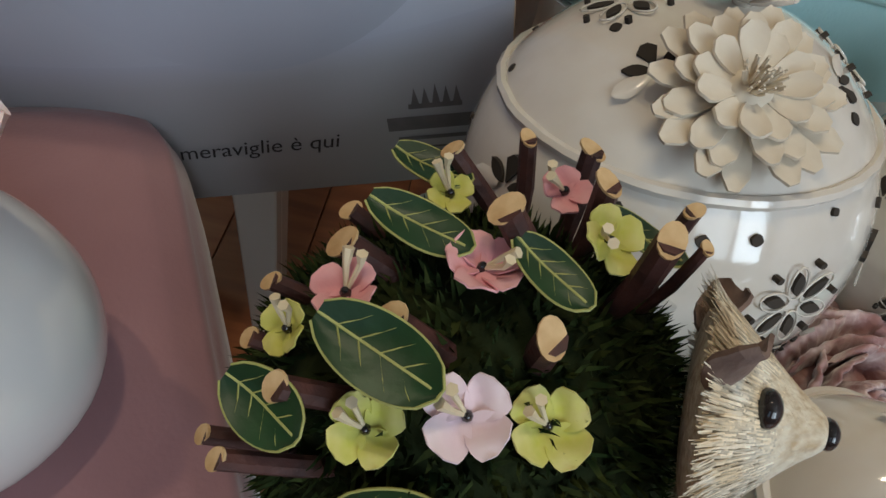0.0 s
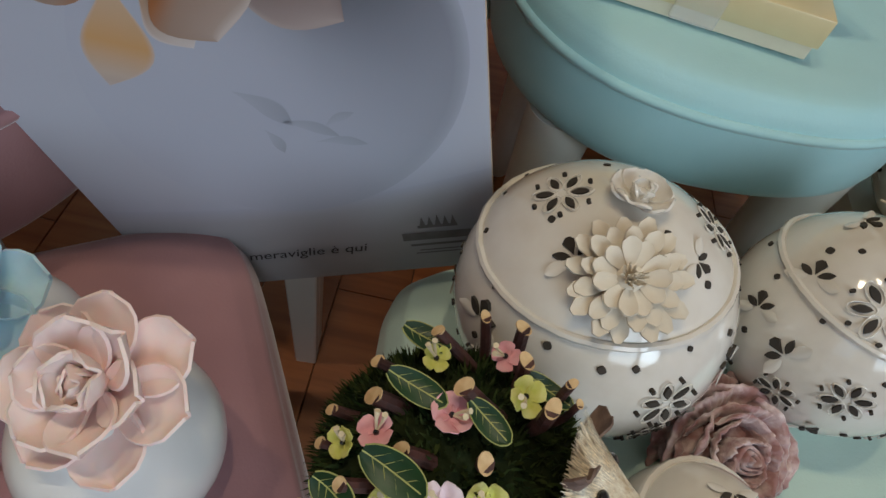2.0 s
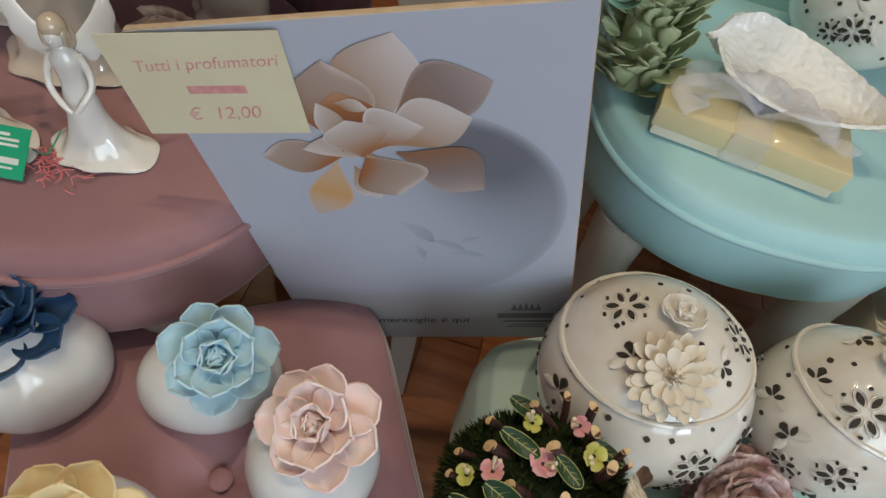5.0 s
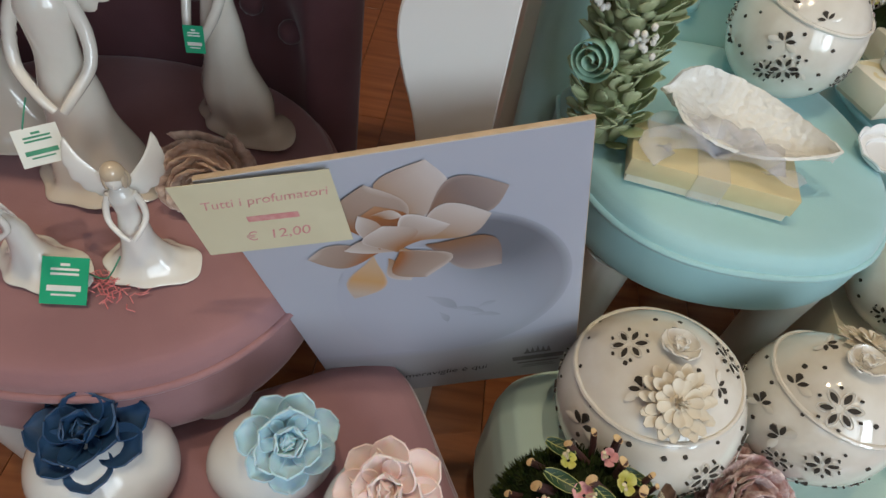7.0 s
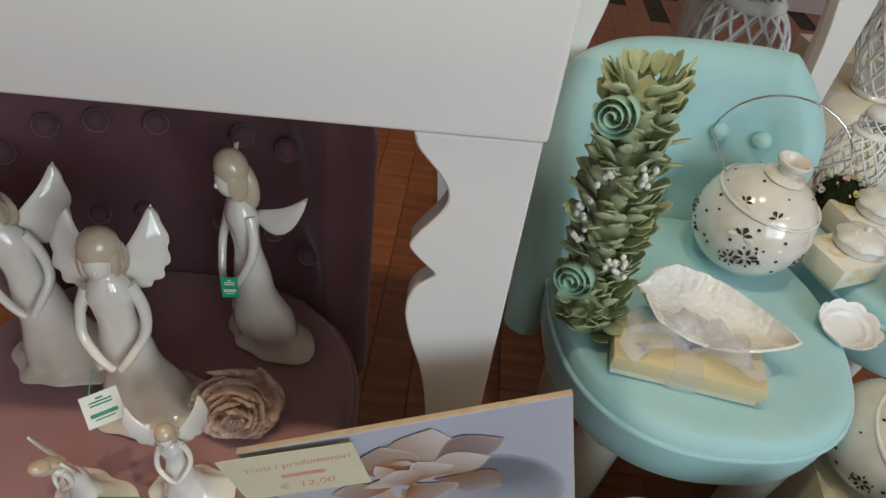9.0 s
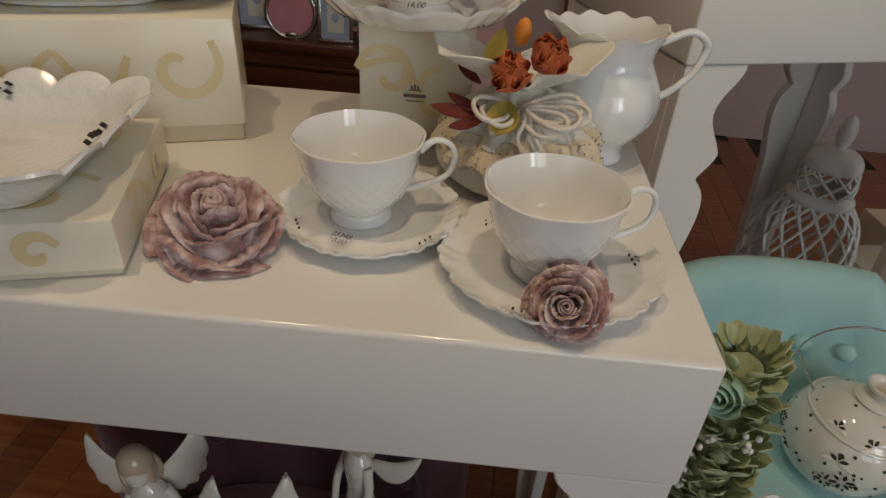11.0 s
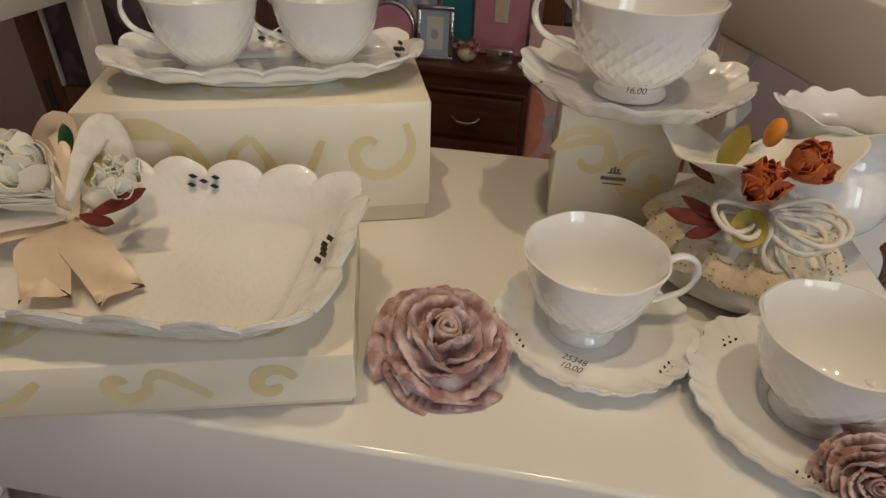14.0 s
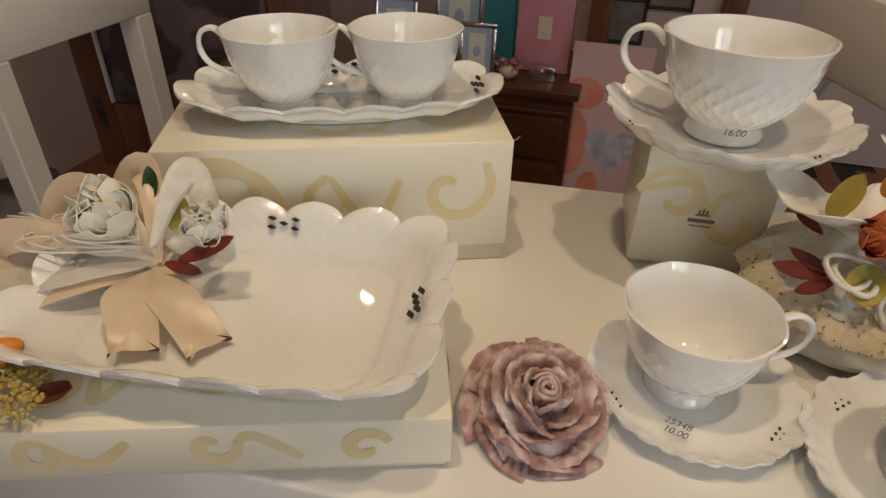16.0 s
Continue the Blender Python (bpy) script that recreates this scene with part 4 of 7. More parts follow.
# ---- gift boxes ----
box_paper = mat("cream_gift_paper", (0.86, 0.82, 0.71), (0.82, 0.73, 0.51), 4, rough=0.3, coat=0.25, bump=0.03, bscale=40)
box_base = mat("pale_card", (0.74, 0.68, 0.54), (0.68, 0.61, 0.45), 12, rough=0.5)
gold_print = mat("pale_gold_print", (0.79, 0.65, 0.34), (0.81, 0.71, 0.46), 25, rough=0.3)
grey_print = mat("grey_print", (0.20, 0.18, 0.18), (0.15, 0.14, 0.14), 60, rough=0.6)
black_ink = mat("black_ink", (0.03, 0.028, 0.03), (0.05, 0.045, 0.05), 90, rough=0.7)
red_ink = mat("red_felt_ink", (0.66, 0.26, 0.25), (0.74, 0.40, 0.36), 120, rough=0.8)


def ribbon_curl(pts, w, m, bm, lift=0.0004):
    """A flat printed band along a curve of (x, y) points."""
    pts = smooth_profile(pts, 6)
    n = len(pts)
    row = []
    for i, p in enumerate(pts):
        a, b = Vector(pts[max(i - 1, 0)]), Vector(pts[min(i + 1, n - 1)])
        d = (b - a).normalized()
        q = Vector((-d.y, d.x)) * (w * (0.35 + 0.65 * math.sin(math.pi * (0.12 + 0.8 * i / n))))
        p = Vector(p)
        row.append((bm.verts.new(m @ Vector((p.x + q.x, p.y + q.y, lift))), bm.verts.new(m @ Vector((p.x - q.x, p.y - q.y, lift)))))
    for a, b in zip(row, row[1:]):
        bm.faces.new((a[0], a[1], b[1], b[0]))


def scrolls(w, h, m, bm, s, seed=0):
    """Printed scrollwork inside a w x h face: rows of curling tendrils with leaf ends."""
    rnd = random.Random(seed)
    step = 0.070 * s
    rows = max(1, int(h / (0.070 * s) + 0.5))
    n = max(2, int(w / step))
    for j in range(rows):
        for k in range(n):
            cx = w * (k + 0.5) / n + rnd.uniform(-.003, .003)
            cy = h * (j + 0.5) / rows + (0.08 * h / rows) * (-1) ** (k + j)
            r = min(0.46 * h / rows, 0.030 * s) * rnd.uniform(0.85, 1.0)
            d = 1 if (k + j) % 2 else -1
            turn = rnd.uniform(0, 1.2) + (k % 3)
            spiral = [(cx + d * r * (1 - t * 0.84) * math.cos(5.8 * t + turn), cy + r * (1 - t * 0.84) * math.sin(5.8 * t + turn)) for t in [q / 10 for q in range(11)]]
            ribbon_curl(spiral, 0.0042 * s, m, bm)
            x2, y2 = cx + w / n * 0.55, min(h - 0.002, max(0.002, cy + r * 0.8 * d))
            if x2 < w - 0.004:
                ribbon_curl([spiral[0], ((cx + x2) / 2, cy - r * 0.5 * d), (x2, y2)], 0.0036 * s, m, bm, 0.00025)


def gift_box(m, w, d, h, label, lip=0.012, s=1.0, seed=0, logo=False, group="patterned gift boxes"):
    """A two-part box: the lid over a slightly smaller base. Origin at the front right bottom corner, going to -x and +y."""
    ob = thing("gift_box", label, "box", m, group=group)
    part("base", box_bm(-w + 0.003, -0.003, 0.003, d - 0.003, 0, lip + 0.004, 0.0008, 1), box_base, ob)
    lid = part("lid", box_bm(-w, 0, 0, d, lip, h, 0.0016, 2), box_paper, ob, "cream lid printed with gold scrolls")
    bm = bmesh.new()
    scrolls(w - 0.006, d - 0.006, pose(-w + 0.003, 0.003, h), bm, s, seed)
    scrolls(w - 0.006, h - lip - 0.004, pose(-w + 0.003, 0, lip + 0.002, 90, 0, 0), bm, s, seed + 1)
    scrolls(d - 0.006, h - lip - 0.004, pose(0, 0.003, lip + 0.002, 90, 0, 90), bm, s, seed + 2)
    tagged(part("printed_scrollwork", bm, gold_print, lid, "pale gold scrollwork", smooth=False), kind="stuff")
    if logo:
        lm = bmesh.new()
        f = pose(-w / 2, -0.0004, h * 0.42, 90, 0, 0)
        for x0, x1, y0, y1 in ((-0.011, 0.011, 0, 0.0035), (-0.009, 0.009, -0.004, -0.0028), (-0.006, 0.006, 0.0065, 0.008), (-0.004, -0.002, 0.008, 0.012), (-0.001, 0.001, 0.008, 0.0135), (0.002, 0.004, 0.008, 0.012)):
            lm.faces.new([lm.verts.new(f @ Vector((x, y, 0.0003))) for x, y in ((x0, y0), (x1, y0), (x1, y1), (x0, y1))])
        part("printed_mark", lm, grey_print, lid, "small grey crown mark", smooth=False)
    return ob


TOP = 0.990
gift_box(pose(-0.332, 0.331, TOP + 0.0005, 0, 0, 19.3), 0.37, 0.17, 0.045, "long flat cream and gold gift box under a tray", lip=0.006, s=1.15, seed=3)
gift_box(pose(-0.345, 0.560, TOP + 0.0005, 0, 0, 22.7), 0.283, 0.112, 0.116, "cream and gold patterned gift box with cups on it", lip=0.017, s=1.25, seed=5)
gift_box(pose(-0.132, 0.598, TOP + 0.0005, 0, 0, 4.5), 0.107, 0.107, 0.117, "small square cream and gold box under a cup", lip=0.004, s=1.15, seed=8, logo=True)

# ---- cups, saucers, tray, jug ----


def handle_pts(r0, z0, r1, z1, out):
    return smooth_profile([(r0 - 0.001, 0, z0 - 0.004), (r0 + out * 0.40, 0, z0 + 0.005), (r0 + out * 0.86, 0, z0 + 0.001), (r0 + out, 0, z0 - 0.012), (r0 + out * 0.72, 0, z1 + 0.010), (r1 + 0.010, 0, z1 + 0.001), (r1 - 0.004, 0, z1 - 0.002)], 5)


def writing(parent, text, m, size, material, name="price_writing"):
    cu = bpy.data.curves.new(name, "FONT")
    cu.body, cu.size, cu.align_x, cu.align_y = text, size, "CENTER", "CENTER"
    cu.shear = 0.25
    cu.materials.append(material)
    ob = new(name, cu)
    ob.parent = parent
    ob.matrix_basis = m
    return ob


def teacup(m, k, label, turn=0, group="porcelain teacups", relief=0.0007):
    ob = thing("teacup", label, "cup", m, group=group)
    out = smooth_profile([(0.0, 0.002), (0.020, 0.001), (0.0245, 0.0), (0.025, 0.003), (0.022, 0.009), (0.026, 0.0135), (0.0365, 0.027), (0.0435, 0.044), (0.0475, 0.060), (0.0505, 0.070)], 9)
    inn = smooth_profile([(0.0488, 0.0705), (0.0452, 0.060), (0.0412, 0.044), (0.034, 0.0285), (0.020, 0.0165), (0.0, 0.014)], 4)

    def wave(a, t, r, z):
        r *= 1 + 0.010 * (z / 0.07) ** 3 * math.sin(8 * a)
        if 0.012 < z < 0.058 and t < 0.78:
            band = math.sin(math.pi * (z - 0.012) / 0.046) ** 0.5
            r += relief * band * max(math.exp(-(math.sin(11 * a + z * 260) / 0.32) ** 2), math.exp(-(math.sin(11 * a - z * 260) / 0.32) ** 2))
        return r * k, z * k
    cup = part("bowl", lathe(out + inn, 240, wave), porcelain, ob, "white bowl with a faint raised lattice", crease=60, m=pose(0, 0, 0, 0, 0, turn))
    pts = [(x * k, y * k, z * k) for x, y, z in handle_pts(0.0475, 0.062, 0.034, 0.026, 0.026)]
    part("handle", tube(pts, 0.0032 * k, 10, radii=[(0.0042 - 0.0014 * math.sin(math.pi * i / (len(pts) - 1))) * k for i in range(len(pts))], flat=0.75), porcelain, ob, m=pose(0, 0, 0, 0, 0, turn), crease=0)
    return ob


def saucer(m, R, label, text="", text_turn=0, group="scalloped saucers", h=0.016):
    ob = thing("saucer", label, "saucer", m, group=group)
    up = smooth_profile([(0, 0.0055), (0.36, 0.0055), (0.44, 0.0065), (0.62, 0.008), (0.82, 0.5 * h), (1.0, h)], 5)
    dn = smooth_profile([(1.0, h - 0.0022), (0.8, 0.30 * h), (0.5, 0.002), (0.42, 0.0), (0.36, 0.0005), (0, 0.002)], 5)

    def wave(a, t, r, z):
        e = max(0, r - 0.45) / 0.55
        s = abs(math.sin(6 * a + 0.6)) ** 0.7
        r2 = r * (1 + 0.055 * e * e * (s - 0.5) + 0.03 * e * e * (abs(math.sin(15 * a + 0.4 * math.sin(6 * a))) - 0.5))
        return r2 * R, z + h * 0.28 * e * e * (s - 0.5) + 0.0006 * e * nz3((a * 3, r * 8, 1), 2.2)
    part("plate", lathe(up + dn, 144, wave), porcelain, ob, crease=60)
    # dark diamonds laid on the solid plate, coloured like the shade in cut-outs
    bm = bmesh.new()
    for k in range(3):
        f0 = pose(0, 0, 0, 0, 0, k * 120 + 100)
        for i in range(5):
            x, y = (-0.006, 0.006, 0, -0.003, 0.003)[i], (0, 0, 0, 0.004, 0.004)[i]
            p = f0 @ Vector((x, R * 0.80 + y, 0))
            almond(bm, Matrix.Translation((p.x, p.y, h * 0.47 + 0.0016)) @ pose(0, 0, 0, 0, 0, k * 120 + 100) @ pose(0, 0, 0, 18, 0, 0), 0.0018, 0.0014, depth=0.0008)
    tagged(part("hole_shade", bm, near_black, ob, "small dark diamonds painted as shaded piercings", smooth=False), kind="stuff")
    if text:
        writing(ob, text, pose(0, 0, 0, 0, 0, text_turn) @ pose(0, -R * 0.66, 0.0122, 8, 0, 0), 0.0068, black_ink)
    return ob


saucer(pose(-0.190, 0.437, TOP + 0.0005, 0, 0, 20), 0.070, "white scalloped porcelain saucer with a handwritten price", "25348\n10,00", -35)
teacup(pose(-0.198, 0.440, TOP + 0.006), 0.98, "white porcelain teacup standing on a scalloped saucer", 12)
saucer(pose(-0.049, 0.402, TOP + 0.0005, 0, 0, 65), 0.078, "white scalloped porcelain saucer near the table corner")
teacup(pose(-0.052, 0.398, TOP + 0.006), 0.97, "white porcelain teacup beside a small fabric rose", 14)
saucer(pose(-0.186, 0.612, TOP + 0.118, 0, 0, 10), 0.093, "large scalloped porcelain saucer on a small box", h=0.026)
cup3 = teacup(pose(-0.186, 0.612, TOP + 0.1245) @ Matrix.Diagonal((1, 1, 0.92, 1)), 1.2, "large white porcelain cup with a raised lattice pattern", 172, relief=0.0016)
writing(cup3, "25348\n16,00", pose(0.002, -0.0345, 0.0185, 62, 0, 4), 0.0075, black_ink)


def bisect(values, x):
    lo, hi = 0, len(values) - 1
    while lo < hi:
        mid = (lo + hi) // 2
        lo, hi = (mid + 1, hi) if values[mid] < x else (lo, mid)
    return lo


def round_box(a, rx, ry, p):
    """Point at angle a on a rectangle with rounded corners; a larger p is squarer."""
    c, q = math.cos(a), math.sin(a)
    r = (abs(c / rx) ** p + abs(q / ry) ** p) ** (-1 / p)
    return r * c, r * q


def wavy_dish(m, hx, hy, h, label, floor_k=0.60, corner=4.0, waves=16, name="serving_tray", lattice=True, group="", amp=1.0):
    """A rectangular dish with a high rippled rim."""
    ob = thing(name, label, "tray", m, group=group)
    rows_up = [(0.0, 0.006), (0.3, 0.006), (0.52, 0.006), (floor_k, 0.007), (floor_k + 0.06, 0.012), (0.84, h * 0.55), (0.92, h * 0.86), (1.0, h)]
    rows_dn = [(1.004, h - 0.0026), (0.92, h * 0.80 - 0.002), (0.84, h * 0.45), (floor_k + 0.07, 0.006), (floor_k, 0.001), (0.4, 0.0), (0.0, 0.0)]
    rows = smooth_profile(rows_up, 4) + smooth_profile(rows_dn, 4)
    nn = len(rows) - 1

    # angles that step evenly along the rim
    ring = [round_box(q / 2000 * math.tau, hx, hy, corner) for q in range(2001)]
    run = [0.0]
    for p, q in zip(ring, ring[1:]):
        run.append(run[-1] + math.hypot(q[0] - p[0], q[1] - p[1]))
    steps = [bisect(run, run[-1] * q / 360) / 2000 * math.tau for q in range(361)]

    def fn(u, v):
        k, z = rows[int(round(v * nn))]
        a = steps[int(round(u * 360))]
        x, y = round_box(a, hx * max(k, 1e-5), hy * max(k, 1e-5), 2 + (corner - 2) * min(1, k * 1.3))
        per = u * waves + 0.5
        e = max(0, (k - floor_k) / (1 - floor_k))
        s = abs(math.sin(math.pi * per)) ** 0.75
        g = 1 + 0.055 * amp * e * e * (s - 0.5)
        zz = z + h * 0.24 * amp * e * e * (s - 0.55) + 0.0012 * e * nz3((x, y, z), 70)
        return Vector((x * g, y * g, zz))
    bm = surf(fn, 360, nn, wrap_u=True)
    bmesh.ops.remove_doubles(bm, verts=bm.verts, dist=1e-6)
    part("dish", bm, relief_porcelain if lattice else porcelain, ob, "white porcelain with moulded fruit relief" if lattice else "", crease=60)
    if lattice:
        # lattice as dark patches on solid walls, with the openings' shade as colour
        hb = bmesh.new()
        for ang, rr in ((90, hy), (0, hx)):
            for x, y in ((-0.009, 0.000), (0.009, 0.000), (0, 0.0034), (-0.009, 0.0068), (0.009, 0.0068)):
                almond(hb, pose(0, 0, 0, 0, 0, ang - 90) @ pose(x, rr * 0.845, h * 0.66) @ pose(0, 0, 0, 52, 0, 0) @ pose(0, y, 0.0022), 0.0032, 0.0062, depth=0.0010, n=2)
        tagged(part("hole_shade", hb, near_black, ob, "dark diamond patches painted as a shaded pierced lattice", smooth=False), kind="stuff")
    return ob


wavy_dish(pose(-0.484, 0.371, TOP + 0.046, 0, 0, 9.0), 0.131, 0.090, 0.038, "white porcelain tray with a rippled rim and pierced lattice", corner=6.0, floor_k=0.68, waves=18)
wavy_dish(pose(-0.497, 0.573, TOP + 0.117, 0, 0, 23.0), 0.134, 0.060, 0.026, "long scalloped porcelain saucer tray under two cups", waves=14, corner=2.8, floor_k=0.5)
teacup(pose(-0.541, 0.553, TOP + 0.1235), 0.94, "white porcelain teacup on a long scalloped tray", 190)
teacup(pose(-0.447, 0.592, TOP + 0.1235), 0.94, "white porcelain teacup on a long scalloped tray", 190)


def jug(m, label):
    ob = thing("jug", label, "jug", m)
    out = smooth_profile([(0, 0.003), (0.026, 0.0), (0.033, 0.002), (0.030, 0.010), (0.034, 0.020), (0.052, 0.044), (0.057, 0.066), (0.050, 0.090), (0.042, 0.108), (0.046, 0.124), (0.054, 0.136)], 4)
    inn = smooth_profile([(0.052, 0.1362), (0.043, 0.122), (0.039, 0.108), (0.046, 0.09), (0.05, 0.06), (0.03, 0.02), (0, 0.012)], 4)

    def wave(a, t, r, z):
        q = max(0, (z - 0.10) / 0.036)
        spout = math.exp(-((math.atan2(math.sin(a - math.pi), math.cos(a - math.pi))) / 0.42) ** 2)
        r = r * (1 + 0.30 * q * spout + 0.022 * q * math.sin(11 * a)) + (0.0012 * abs(math.sin(5 * a)) if 0.03 < z < 0.09 and t < 0.6 else 0)
        return r, z + q * (0.007 * spout + 0.0022 * math.sin(11 * a))
    part("body", lathe(out + inn, 88, wave), porcelain, ob, crease=60)
    pts = smooth_profile([(0.048, 0, 0.122), (0.075, 0, 0.134), (0.094, 0, 0.122), (0.088, 0, 0.096), (0.070, 0, 0.076), (0.054, 0, 0.066)], 6)
    part("handle", tube(pts, 0.0048, 10, flat=0.8), porcelain, ob, crease=0)
    return ob


jug(pose(-0.008, 0.620, TOP + 0.0005, 0, 0, 8) @ Matrix.Diagonal((0.93, 0.93, 0.93, 1)), "white porcelain milk jug with a scalloped rim and handle")
velvet_rose(pose(-0.292, 0.385, TOP + 0.001, 20, 4, 20), 0.042, 0.052, dusty_velvet, "dusty pink crushed velvet rose lying on the console", seed=5)
velvet_rose(pose(-0.036, 0.350, TOP + 0.014, 58, 0, -10), 0.0245, 0.031, dusty_velvet, "small dusty pink velvet rose leaning on a saucer", seed=9)

# ---- the lavender pouch and the bow ----
linen = mat("white_linen", (0.80, 0.77, 0.69), (0.74, 0.71, 0.63), 16, rough=0.85, bump=0.35, bscale=500, sheen=0.2)
lace = mat("ecru_lace", (0.80, 0.70, 0.52), (0.74, 0.62, 0.43), 120, rough=0.85, bump=0.6, bscale=350)
organza = mat("dotted_organza", (0.72, 0.70, 0.62), (0.80, 0.78, 0.72), 150, rough=0.6, bump=0.2, bscale=300)
cord = mat("white_cord", (0.78, 0.75, 0.68), (0.70, 0.66, 0.58), 120, rough=0.7, bump=0.3, bscale=500)
rust_rose = mat("rust_dried_rose", (0.36, 0.040, 0.020), (0.60, 0.17, 0.05), 70, rough=0.6, bump=0.3, bscale=200)
orange_bud = mat("orange_bud", (0.82, 0.31, 0.035), (0.68, 0.22, 0.03), 60, rough=0.55, bump=0.3, bscale=200)
olive_leaf = mat("olive_leaf", (0.26, 0.24, 0.04), (0.42, 0.30, 0.06), 40, rough=0.55, bump=0.3, bscale=120)
maroon_leaf = mat("maroon_leaf", (0.20, 0.028, 0.014), (0.10, 0.014, 0.008), 50, rough=0.75, bump=0.3, bscale=120)
peach_satin = mat("peach_satin_ribbon", (0.74, 0.61, 0.46), (0.64, 0.50, 0.36), 22, rough=0.33, sheen=0.3, bump=0.25, bscale=45)
organza_sheer = mat("sheer_organza", (0.86, 0.84, 0.80), (0.80, 0.78, 0.74), 60, rough=0.6, alpha=0.55, bump=0.3, bscale=60)
ivory_rose = mat("ivory_paper_rose", (0.86, 0.84, 0.76), (0.80, 0.76, 0.64), 50, rough=0.75, bump=0.2, bscale=150)
seed_mat = mat("yellow_dried_seeds", (0.55, 0.42, 0.12), (0.34, 0.24, 0.06), 120, rough=0.8)


def small_rose(parent, m, s, material, name="dried_rose"):
    fl = part(name, ellipsoid((0, 0, 0.010 * s), (0.010 * s, 0.010 * s, 0.012 * s), 12, 8), material, parent, m=m)
    petal_ring(fl, 5, 0.024 * s, 0.032 * s, 26, material, r=0.003 * s, z=0.0, cup=0.7, curl=1.25, a=0.5, b=0.30, wav=0.03, seed=11, thick=0.0007)
    petal_ring(fl, 5, 0.026 * s, 0.031 * s, 44, material, r=0.003 * s, z=0.001, turn=36, cup=0.8, curl=1.25, a=0.5, b=0.30, wav=0.04, seed=14, thick=0.0007)
    petal_ring(fl, 4, 0.024 * s, 0.027 * s, 60, material, r=0.003 * s, z=0.002, turn=20, cup=0.9, curl=1.1, a=0.5, b=0.28, wav=0.04, seed=12, thick=0.0007)
    petal_ring(fl, 3, 0.022 * s, 0.021 * s, 74, material, r=0.003 * s, z=0.003, turn=70, cup=1.0, curl=0.8, a=0.5, b=0.26, seed=13, thick=0.0007)
    return fl


def plain_leaf(parent, m, L, W, material, name="leaf", curl=0.6):
    return part(name, solidify(petal(None, Matrix.Identity(4), L, W, cup=0.3, curl=curl, a=0.7, b=0.7, nu=6, nv=8, wav=0.05), 0.0006), material, parent, m=m, crease=60)


def facing(p, d, spin=0.0):
    return Matrix.Translation(p) @ Vector(d).to_track_quat("Z", "Y").to_matrix().to_4x4() @ pose(0, 0, 0, 0, 0, spin)


